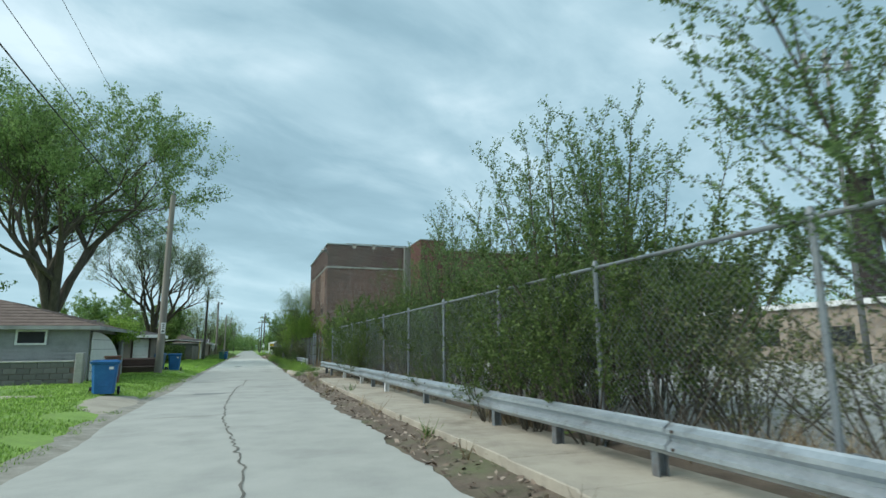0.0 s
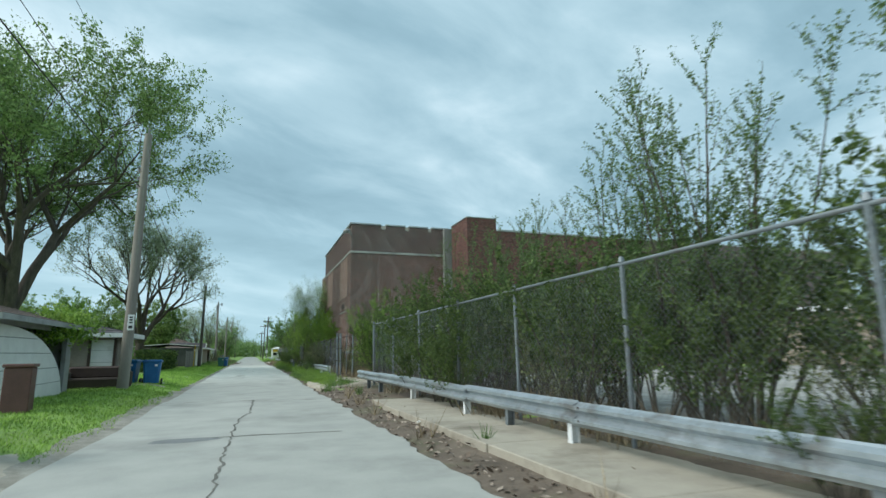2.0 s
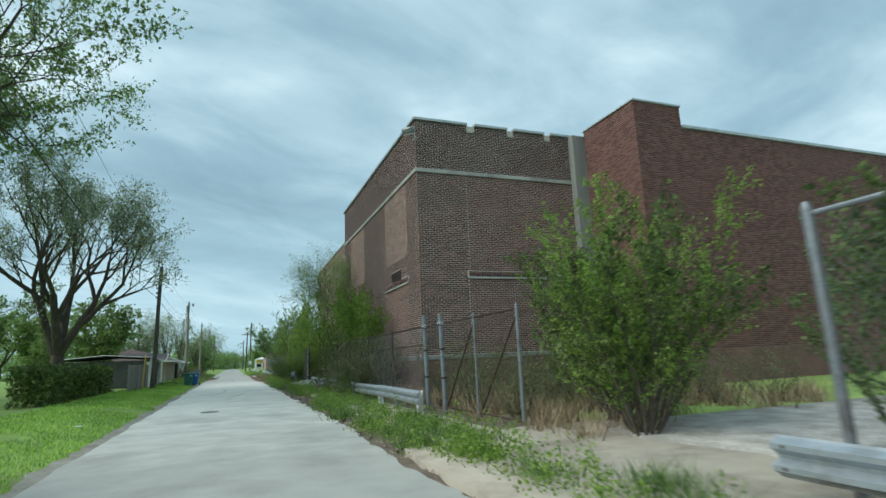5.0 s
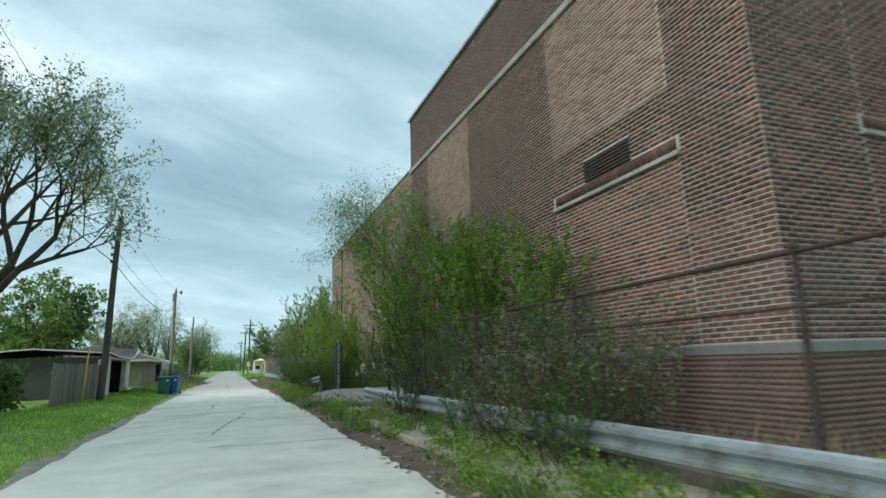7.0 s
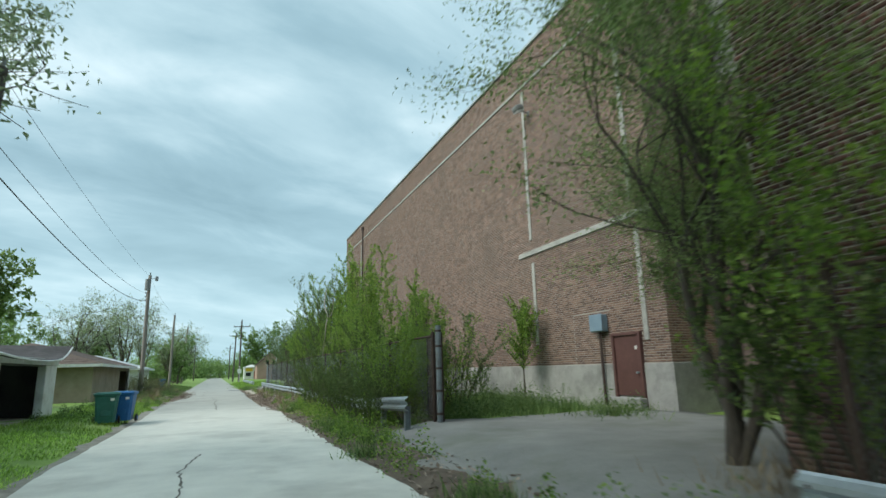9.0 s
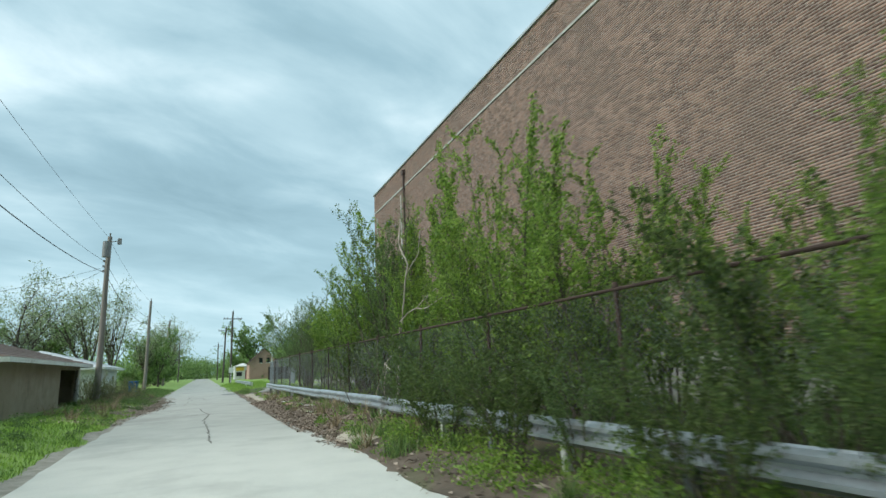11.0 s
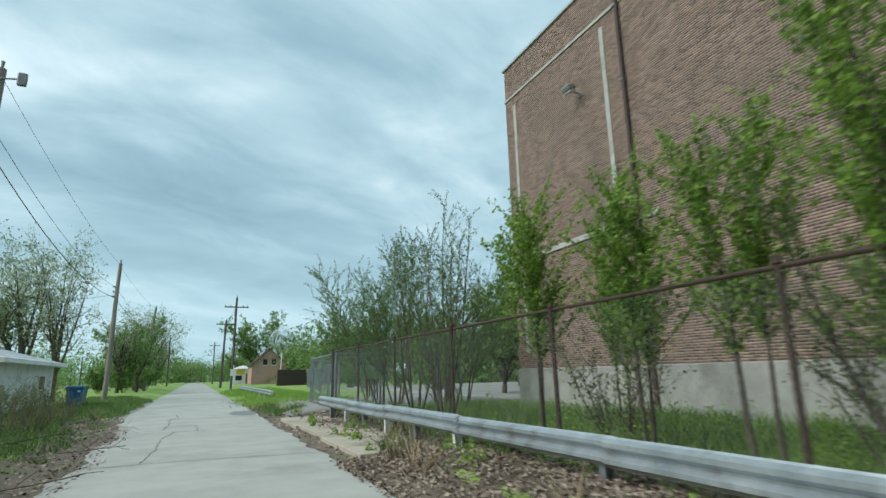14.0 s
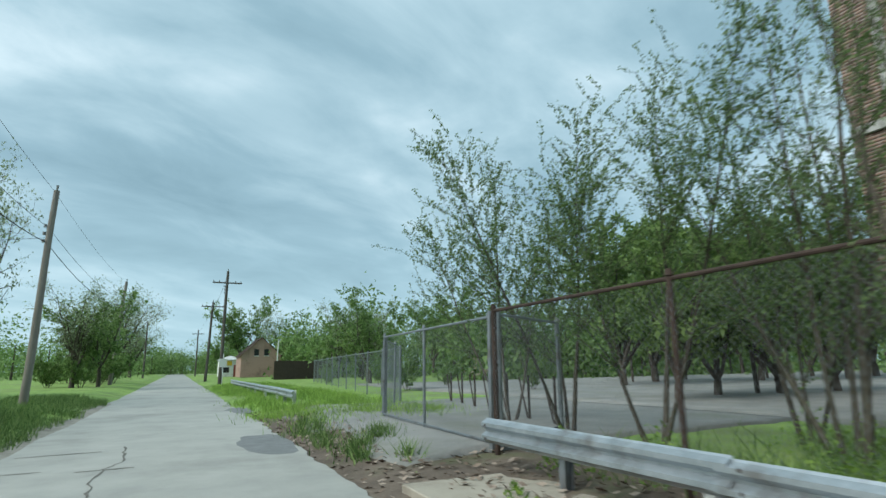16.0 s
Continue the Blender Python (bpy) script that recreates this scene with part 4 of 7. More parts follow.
bb = tube(bmesh.new(), (-0.009, 0, 0), (0.009, 0, 0), 0.016, sides=6)
bolt_mesh = bpy.data.meshes.new("bolt")
bb.to_mesh(bolt_mesh)
bb.free()
bolt_mesh.materials.append(M["rust"])


def guard_rail(x, y0, y1, base, top, label, sag=0.03, tip=0.0):
    """A W-beam rail in 3.8 m lengths on short steel posts."""
    t = thing("guard_rail", label, "guard rail", group="guard rails", at=(x, 0, 0))
    r = random.Random(int(y0 * 7 + 1000))
    n = max(1, round((y1 - y0) / 3.81))
    for i in range(n):
        a, b = y0 + (y1 - y0) * i / n, y0 + (y1 - y0) * (i + 1) / n
        lap = 0.12 if i < n - 1 else 0
        j0, j1 = r.uniform(-sag, sag), r.uniform(-sag, sag)
        bm = bmesh.new()
        rings = []
        m = 12
        for k in range(m + 1):
            f = k / m
            y = a + (b + lap - a) * f
            dent = 0.02 * noise.noise((y * 0.7, i * 3.3, 1))
            z = top - 0.31 + (j0 * (1 - f) + j1 * f) * 0.5 + (tip * (1 - f) if i == 0 else 0)
            rings.append([bm.verts.new((px + dent - 0.003 * (i % 2), y, z + pz)) for px, pz in W_PROFILE])
        for p, q in zip(rings, rings[1:]):
            for k in range(len(p) - 1):
                bm.faces.new((p[k], p[k + 1], q[k + 1], q[k]))
        bmesh.ops.recalc_face_normals(bm, faces=bm.faces)
        bmesh.ops.solidify(bm, geom=bm.faces[:], thickness=0.005)
        beam = part("beam", bm, M["galv"], t)
        for dz in (0.075, 0.235):
            bolt = child("bolt", bolt_mesh, beam)
            bolt.location = (-0.079, b - 0.1, top - 0.31 + dz)
        post = boxes((0.0, 0.012, a + 0.2, a + 0.30, base - 0.25, top - 0.02), (0.012, 0.11, a + 0.245, a + 0.255, base - 0.25, top - 0.02), (0.11, 0.122, a + 0.2, a + 0.30, base - 0.25, top - 0.02))
        part("post", post, M["white"] if r.random() < 0.6 else M["galv_post"], t)
        if b - a > 3 and r.random() < 0.45:
            mid = (a + b) / 2 + 0.2
            post = boxes((0.0, 0.012, mid, mid + 0.10, base - 0.25, top - 0.02), (0.012, 0.11, mid + 0.045, mid + 0.055, base - 0.25, top - 0.02), (0.11, 0.122, mid, mid + 0.10, base - 0.25, top - 0.02))
            part("post", post, M["galv_post"], t)
    return t


guard_rail(3.85, -7, 31.1, 0.22, 0.80, "galvanised steel guard rail along the fence")
guard_rail(3.85, 39.8, 57.4, 0.25, 0.79, "weathered galvanised guard rail before the school wing")
guard_rail(3.85, 66.1, 106.8, 0.28, 0.81, "long galvanised guard rail half sunk in leaves", tip=0.2)
guard_rail(3.95, 121, 147, 0.22, 0.74, "galvanised guard rail in the grass")


def mesh_wires(length, high, pitch=0.065, wire=0.0013):
    """Diamond mesh in the x, z plane: two sets of slanted wires."""
    segs = []
    k = -high
    while k < length:
        for sgn in (1, -1):
            a0, a1 = (k, k + high) if sgn > 0 else (k + high, k)
            x0, z0, x1, z1 = a0, 0.0, a1, high
            for lo, hi in ((0.0, length),):
                if x0 < lo:
                    z0, x0 = z0 + (lo - x0) * (z1 - z0) / (x1 - x0), lo
                if x1 < lo:
                    z1, x1 = z1 + (lo - x1) * (z0 - z1) / (x0 - x1), lo
                if x0 > hi:
                    z0, x0 = z0 + (hi - x0) * (z1 - z0) / (x1 - x0), hi
                if x1 > hi:
                    z1, x1 = z1 + (hi - x1) * (z0 - z1) / (x0 - x1), hi
            if abs(x1 - x0) > 0.02:
                y = 0.003 * sgn
                segs.append(((x0, y, z0), (x1, y, z1), wire, wire))
        k += pitch * 1.414
    return tubes(segs, 3)


def chain_fence(ax, ay, bx, by, base, high, spacing, label, mesh=True, top_rail=True, lean=0.0, post_mat="galv_post", post_r=0.032, name="chain_link_fence", bottom_rail=False, braces=False, wire=0.0013, rail_mat=None, mid_rail=0.0):
    """A chain-link fence from a to b; its own x runs along it."""
    length = math.hypot(bx - ax, by - ay)
    t = thing(name, label, "fence" if "gate" not in name else "gate", group="chain-link fences", at=(ax, ay, base), turn=math.degrees(math.atan2(by - ay, bx - ax)))
    r = random.Random(int(ay * 13 + ax))
    n = max(1, round(length / spacing))
    for i in range(n + 1):
        x = length * i / n
        tip = Vector((x + r.uniform(-0.03, 0.03), r.uniform(-0.03, 0.03) + lean, high + 0.05))
        post = part("post", tube(bmesh.new(), (x, 0, -0.3), tip, post_r * (1.4 if i in (0, n) else 1)), M[post_mat], t)
        bm = tube(bmesh.new(), tip - Vector((0, 0, 0.02)), tip + Vector((0, 0, 0.05)), post_r * 1.5, post_r * 0.8)
        part("cap", bm, M[post_mat], post)
        if i < n and braces:
            part("brace", tube(bmesh.new(), (x + 0.03, 0, high * 0.95), (x + length / n - 0.1, 0, 0.08), 0.018), M["rust"], t)
    if top_rail:
        part("top_rail", tube(bmesh.new(), (0, lean, high), (length, lean, high), 0.024), M[rail_mat or post_mat], t)
    if mid_rail:
        part("middle_rail", tube(bmesh.new(), (0, 0, mid_rail), (length, 0, mid_rail - 0.03), 0.016), M[rail_mat or post_mat], t)
    if bottom_rail:
        part("bottom_rail", tube(bmesh.new(), (0, 0, 0.08), (length, 0, 0.08), 0.022), M[rail_mat or post_mat], t)
    if mesh:
        v, f = mesh_wires(length, high - 0.08, wire=wire)
        v = [(p[0], p[1] + 0.035 + lean * p[2] / high, p[2] + 0.04) for p in v]
        child("wire_mesh", fast_mesh("wire_mesh", v, f, M["wire"]), t, kind="stuff")
    return t


chain_fence(4.4, -6, 4.4, 30.9, 0.28, 2.26, 3.05, "tall galvanised chain-link fence overgrown with brush", wire=0.0014)
chain_fence(4.5, 36.3, 4.5, 39.94, 0.3, 1.97, 1.8, "bare gate frame with rusty rail and diagonal braces", mesh=False, braces=True, bottom_rail=True, name="yard_gate", post_r=0.024, rail_mat="rust")
chain_fence(4.5, 41.2, 4.55, 57.4, 0.3, 1.98, 2.95, "rusty chain-link fence in front of the school wing", post_mat="rust", mid_rail=1.52)


def thick_post(x, y, top, lean, label):
    t = thing("gate_post", label, "post", group="gate posts", at=(x, y, 0.3))
    tip = Vector((lean, 0, top - 0.3))
    part("pole", tube(bmesh.new(), (0, 0, -0.3), tip, 0.05, sides=12), M["galv_post"], t)
    for z in (0.7, 1.35, 1.92):
        p = tip * (z / tip.z)
        part("band", tube(bmesh.new(), p, p + Vector((0, 0, 0.05)), 0.06, sides=12), M["rust"], t)
    p = tip * (1.98 / tip.z)
    part("clamp", tube(bmesh.new(), p + Vector((0, -0.1, 0)), p + Vector((0, 0.1, 0)), 0.05, sides=10), M["galv"], t, "round steel hinge clamp")


thick_post(4.5, 39.95, 2.5, -0.06, "thick leaning grey gate post with rusty bands")
thick_post(4.5, 41.15, 2.55, -0.05, "thick grey steel fence end post with a clamp")
part_rail = thing("fence_rail", "short rusty rail joining two gate posts", "rail", at=(4.48, 39.95, 2.25))
part("pipe", tube(bmesh.new(), (0, 0, 0), (0, 1.2, 0.02), 0.022), M["rust"], part_rail)
chain_fence(4.7, 66.7, 4.4, 107.45, 0.33, 2.0, 3.3, "rusty chain-link fence overgrown with saplings", post_mat="rust")
gp = thing("gate_post", "thick grey gate post with banded hinges", "post", at=(4.72, 66.45, 0.3))
part("pole", tube(bmesh.new(), (0, 0, -0.3), (0, 0, 2.25), 0.065, sides=12), M["galv_post"], gp)
for z in (0.25, 0.75, 1.25, 1.75, 2.1):
    part("band", tube(bmesh.new(), (0, 0, z), (0, 0, z + 0.05), 0.074, sides=12), M["pipe_brown"], gp)
# a gate leaf with dark screening, folded back beside its post
leaf = thing("screened_gate", "dark rusty screened gate leaf standing open", "gate", at=(4.85, 66.55, 0.35), turn=82)
part("screen", boxes((0, 1.5, 0.0, 0.02, 0.1, 1.95)), M["timber_dark"], leaf)
bm = bmesh.new()
for a, b in (((0, 0.01, 0.05), (0, 0.01, 2.05)), ((1.5, 0.01, 0.05), (1.5, 0.01, 2.05)), ((0, 0.01, 0.05), (1.5, 0.01, 0.05)), ((0, 0.01, 2.0), (1.5, 0.01, 2.0))):
    tube(bm, a, b, 0.028)
part("frame", bm, M["rust"], leaf)
# lot gates and fences
chain_fence(4.42, 107.65, 4.75, 113.5, 0.3, 1.95, 3.3, "long chain-link gate across the lot entrance", name="chain_link_gate", bottom_rail=True, post_r=0.03)
chain_fence(4.55, 107.6, 6.6, 108.8, 0.3, 2.0, 2.3, "chain-link gate leaf standing open by the saplings", name="chain_link_gate", bottom_rail=True)
chain_fence(4.9, 113.8, 7.5, 119.5, 0.3, 1.9, 2.8, "chain-link fence at the lot corner")
chain_fence(7.5, 119.5, 11.5, 152, 0.3, 1.9, 3.2, "chain-link fence along the parking lot")


def lot_barrier(x0, y0, x1, y1, n):
    """Slanted braced pickets: a low barrier standing behind the gate."""
    t = thing("lot_barrier", "low row of dark steel posts with slanted braces", "barrier", at=(x0, y0, 0.33), turn=math.degrees(math.atan2(y1 - y0, x1 - x0)))
    length = math.hypot(x1 - x0, y1 - y0)
    for i in range(n):
        x = length * i / (n - 1)
        part("post", tube(bmesh.new(), (x, 0, -0.2), (x, 0, 0.95), 0.03), M["timber_dark"], t)
        part("brace", tube(bmesh.new(), (x + 0.1, 0, 0.0), (x + 0.55, 0, 0.9), 0.022), M["timber_dark"], t)


lot_barrier(7.0, 109.5, 8.6, 117.5, 7)

# ---------------------------------------------------------------- utility poles and wires
wire_points = {}


def utility_pole(key, x, y, top, r, mat, lean=(0, 0), arms=(), label=""):
    t = thing("utility_pole", label, "utility pole", group="utility poles", at=(x, y, ground_z(x, y)))
    h = top - ground_z(x, y)
    tip = Vector((lean[0], lean[1], h))
    shaft = [Vector((0, 0, -0.3)).lerp(tip, k / 6) + Vector((0.02 * math.sin(k), 0, 0)) for k in range(7)]
    v, f = strand(shaft, 1.0, 12)
    for k in range(7):
        for q in range(12):
            v[k * 12 + q] = shaft[k] + (v[k * 12 + q] - shaft[k]) * r * (1 - 0.32 * k / 6)
    child("shaft", fast_mesh("shaft", v, f, M[mat], True), t)
    part("cap", tube(bmesh.new(), tip, tip + Vector((0, 0, 0.22)), 0.03, 0.05), M["lamp_grey"], t)
    rack = part("insulator_rack", boxes((tip.x - 0.16, tip.x - 0.1, tip.y - 0.03, tip.y + 0.03, h - 2.2, h - 1.4)), M["galv_post"], t)
    for k in range(3):
        part("insulator", tube(bmesh.new(), (tip.x - 0.22, tip.y, h - 2.1 + 0.3 * k), (tip.x - 0.22, tip.y, h - 1.98 + 0.3 * k), 0.05), M["lamp_grey"], rack)
    for dz, half in arms:
        arm = part("crossarm", boxes((tip.x - half, tip.x + half, -0.06, 0.06, h - dz - 0.06, h - dz + 0.06), bevel=0.01), M["pole_dark"], t)
        for k in (-0.92, -0.55, 0.55, 0.92):
            part("insulator", tube(bmesh.new(), (tip.x + half * k, 0, h - dz + 0.06), (tip.x + half * k, 0, h - dz + 0.22), 0.045), M["lamp_grey"], arm)
    wire_points[key] = Vector((x, y, ground_z(x, y))) + tip
    return t


p1 = utility_pole("p1", -4.2, 31.2, 9.6, 0.19, "pole_wood", (0.05, 0.3), label="weathered grey wooden utility pole with a small sign")
part("sign_plate", boxes((0.02, 0.22, -0.24, -0.225, 1.98, 2.52), bevel=0.004), M["sign_white"], p1, "white pole sign")
for z0, z1, half in ((2.05, 2.14, 0.06), (2.22, 2.27, 0.05), (2.31, 2.36, 0.05), (2.40, 2.45, 0.05)):
    part("sign_bar", boxes((0.12 - half, 0.12 + half, -0.246, -0.241, z0, z1)), M["ink"], p1)
p2 = utility_pole("p2", -4.75, 67.7, 8.15, 0.15, "pole_dark", (0.15, 0.2), label="dark creosoted wooden utility pole")
p3 = utility_pole("p3", -5.35, 103.6, 9.6, 0.17, "pole_wood", (0.0, 0.3), label="grey wooden utility pole carrying a transformer")
h3 = 9.2
part("transformer", tube(bmesh.new(), (-0.05, -0.32, h3 - 1.25), (-0.05, -0.32, h3 - 0.35), 0.2, sides=16), M["lamp_grey"], p3, "grey transformer can", smooth=False)
bm = tube(bmesh.new(), (0, 0.2, h3 - 0.25), (0.5, 0.15, h3 - 0.2), 0.025)
box(bm, 0.4, 0.62, 0.1, 0.2, h3 - 0.4, h3 - 0.02, bevel=0.03)
part("cutout", bm, M["lamp_grey"], p3, "fuse cutout bracket")
utility_pole("p4", -4.85, 124.9, 8.45, 0.15, "pole_wood", (0.1, 0.2), label="thin grey wooden utility pole")
utility_pole("p5", -5.3, 158, 9.6, 0.17, "pole_wood", (0.5, 0), label="leaning grey wooden utility pole")
utility_pole("p6", -5.0, 205, 9.5, 0.16, "pole_dark", label="distant wooden utility pole")
utility_pole("x1", 3.6, 155, 10.6, 0.17, "pole_dark", (0.1, 0), arms=((1.1, 1.3),), label="tall dark utility pole with a crossarm")
utility_pole("x2", 3.1, 172, 9.6, 0.17, "pole_dark", (0.3, 0), arms=((0.6, 1.3),), label="dark leaning utility pole with a crossarm")
utility_pole("x3", 3.6, 232, 10, 0.17, "pole_dark", arms=((0.8, 1.2),), label="far dark utility pole with a crossarm")
wire_points["p0"] = Vector((-4.2, -6, 9.6))


def overhead_wire(a, b, drop, sag, r=0.012, label="black overhead wire strung between utility poles"):
    pa, pb = wire_points[a] - Vector((0.1, 0, drop)), wire_points[b] - Vector((0.1, 0, drop))
    n = 14
    pts = [pa.lerp(pb, i / n) - Vector((0, 0, sag * 4 * (i / n) * (1 - i / n))) for i in range(n + 1)]
    v, f = strand(pts, r * 0.7)
    tagged(new("overhead_wire", fast_mesh("overhead_wire", v, f, M["cable"], True)), label, "cable", "overhead wires")


for a, b in (("p0", "p1"), ("p1", "p2"), ("p2", "p3"), ("p3", "p4"), ("p4", "p5"), ("p5", "p6")):
    overhead_wire(a, b, 0.0, 0.35, 0.009)
    overhead_wire(a, b, 1.5, 0.6, 0.012)
    overhead_wire(a, b, 2.1, 0.75, 0.022, "thick black cable strung between utility poles")
for a, b in (("x1", "x2"), ("x2", "x3")):
    overhead_wire(a, b, 0.6, 0.5, 0.014)
wire_points["h3"] = Vector((-16, 96, 5.6))
wire_points["h4"] = Vector((-18, 116, 5.8))
overhead_wire("p3", "h3", 1.8, 0.4, 0.012, "black service drop running to a house")
overhead_wire("p3", "h4", 1.9, 0.4, 0.012, "black service drop running to a house")
overhead_wire("p4", "h4", 1.9, 0.4, 0.012, "black service drop running to a house")

# sports-ground light mast beyond the yard
mast = thing("floodlight_mast", "tall grey light mast with clustered floodlamps", "light mast", at=(30.7, 20.3, 0.3))
part("shaft", tube(bmesh.new(), (0, 0, 0), (0, 0, 17.4), 0.17, 0.09, 12), M["lamp_grey"], mast, smooth=True)
frame_bar = part("crossbar", tube(bmesh.new(), (-1.0, 0.5, 17.0), (1.0, -0.5, 17.0), 0.04), M["lamp_grey"], mast)
for k in (-1.0, 0.0, 1.0):
    for dz in (0.35, -0.35):
        bm = tube(bmesh.new(), (k, -0.5 * k, 17.0 + dz), (k, -0.5 * k, 17.25 + dz), 0.3, 0.2, 14)
        tube(bm, (k, -0.5 * k, 17.25 + dz), (k, -0.5 * k, 17.6 + dz), 0.13, 0.13, 12)
        part("lamp_head", bm, M["lamp_grey"], mast)

# ---------------------------------------------------------------- garages, bins and walls on the residential side
def siding_wall(bm, ax, ay, bx, by, z0, z1, out, lap=0.12, holes=()):
    """Lapped boards along a wall from a to b; out is the outward normal (x, y)."""
    n = max(1, round((z1 - z0) / lap))
    d = Vector((bx - ax, by - ay, 0))
    length = d.length
    d.normalize()
    o = Vector((out[0], out[1], 0))
    for i in range(n):
        za, zb = z0 + (z1 - z0) * i / n, z0 + (z1 - z0) * (i + 1) / n
        spans = [(0.0, length)]
        for h0, h1, hz0, hz1 in holes:
            if za >= hz0 - 0.02 and zb <= hz1 + 0.02:
                spans = [p for s, e in spans for p in ((s, min(e, h0)), (max(s, h1), e)) if p[1] > p[0]]
        for s, e in spans:
            a, b = Vector((ax, ay, 0)) + d * s, Vector((ax, ay, 0)) + d * e
            q = [a + o * 0.026 + Vector((0, 0, za)), b + o * 0.026 + Vector((0, 0, za)), b + o * 0.006 + Vector((0, 0, zb)), a + o * 0.006 + Vector((0, 0, zb)), a + Vector((0, 0, za)), b + Vector((0, 0, za))]
            v = [bm.verts.new(p) for p in q]
            bm.faces.new((v[0], v[1], v[2], v[3]))
            bm.faces.new((v[4], v[5], v[1], v[0]))


def hip_roof(bm, x0, x1, y0, y1, eave, ridge, over=0.35, hip=2.0, courses=9):
    """A hipped roof in overlapping courses, its ridge along y."""
    xa, xb, ya, yb = x0 - over, x1 + over, y0 - over, y1 + over
    xm = (xa + xb) / 2

    def outline(f):
        return [(xa + (xm - xa) * f, ya + hip * f), (xb - (xb - xm) * f, ya + hip * f), (xb - (xb - xm) * f, yb - hip * f), (xa + (xm - xa) * f, yb - hip * f)]

    for c in range(courses):
        f0, f1 = c / courses, (c + 1) / courses
        za, zb = eave + (ridge - eave) * f0, eave + (ridge - eave) * f1
        lo, hi = outline(f0), outline(f1)
        for k in range(4):
            a, b = lo[k], lo[(k + 1) % 4]
            p, q = hi[(k + 1) % 4], hi[k]
            v = [bm.verts.new((*a, za + 0.018)), bm.verts.new((*b, za + 0.018)), bm.verts.new((*p, zb)), bm.verts.new((*q, zb)), bm.verts.new((*a, za - 0.004)), bm.verts.new((*b, za - 0.004))]
            bm.faces.new((v[4], v[5], v[1], v[0]))
            bm.faces.new((v[0], v[1], v[2], v[3]))
    v = [bm.verts.new((x, y, eave - 0.004)) for x, y in outline(0)]
    bm.faces.new(v)
    bmesh.ops.remove_doubles(bm, verts=bm.verts, dist=0.006)
    return bm


def wall_ring(bm, x0, x1, y0, y1, z0, z1, thick, east_gap=None):
    """Four walls with thickness; east_gap (y0, y1, top) leaves an opening towards the alley."""
    box(bm, x0, x1, y0, y0 + thick, z0, z1)
    box(bm, x0, x1, y1 - thick, y1, z0, z1)
    box(bm, x0, x0 + thick, y0 + thick, y1 - thick, z0, z1)
    if east_gap:
        g0, g1, gt = east_gap
        box(bm, x1 - thick, x1, y0 + thick, g0, z0, z1)
        box(bm, x1 - thick, x1, g1, y1 - thick, z0, z1)
        box(bm, x1 - thick, x1, g0, g1, gt, z1)
    else:
        box(bm, x1 - thick, x1, y0 + thick, y1 - thick, z0, z1)
    return bm


def fascia(bm, x0, x1, y0, y1, z, over, high=0.14):
    xa, xb, ya, yb = x0 - over, x1 + over, y0 - over, y1 + over
    box(bm, xa - 0.02, xb + 0.02, ya - 0.02, ya, z - high, z)
    box(bm, xa - 0.02, xb + 0.02, yb, yb + 0.02, z - high, z)
    box(bm, xb, xb + 0.02, ya, yb, z - high, z)
    box(bm, xa - 0.02, xa, ya, yb, z - high, z)
    return bm


LAWN = 0.3
# grey garage with a hip roof
g1 = thing("grey_garage", "grey sided garage with a brown hip roof and small window", "garage")
GX0, GX1, GY0, GY1 = -13.2, -5.76, 24.6, 31.0
part("wall", wall_ring(bmesh.new(), GX0, GX1, GY0, GY1, LAWN - 0.1, 2.42, 0.12, (24.78, 30.5, 2.2)), M["grey_siding"], g1)
bm = bmesh.new()
siding_wall(bm, GX0, GY0, GX1, GY0, LAWN, 2.4, (0, -1), 0.13, [(5.05, 6.15, 1.72, 2.28)])
part("siding", bm, M["grey_siding"], g1)
part("roof", hip_roof(bmesh.new(), GX0, GX1, GY0, GY1, 2.42, 3.55, 0.4, 2.4), M["shingle_brown"], g1)
part("fascia", fascia(bmesh.new(), GX0, GX1, GY0, GY1, 2.42, 0.4), M["grey_siding"], g1)
wx0, wx1, wy = GX0 + 5.1, GX0 + 6.1, GY0
w = part("window_frame", boxes((wx0, wx1, wy - 0.1, wy - 0.02, 1.72, 1.79), (wx0, wx1, wy - 0.1, wy - 0.02, 2.21, 2.28), (wx0, wx0 + 0.07, wy - 0.1, wy - 0.02, 1.79, 2.21), (wx1 - 0.07, wx1, wy - 0.1, wy - 0.02, 1.79, 2.21)), M["white"], g1)
# pane coloured near-black in place of the unlit room behind it
part("pane", boxes((wx0 + 0.07, wx1 - 0.07, wy - 0.07, wy - 0.05, 1.79, 2.21)), M["dark"], w, "near-black pane")
# its sectional door, off the tracks and sagging to the ground at the far end
fd = thing("fallen_garage_door", "white sectional garage door sagging off its tracks in the opening", "garage door", at=(-5.74, 24.82, 0.28))


def sag(f):
    return 1.9 * max(0.0, 1 - f ** 2.3) ** 0.62


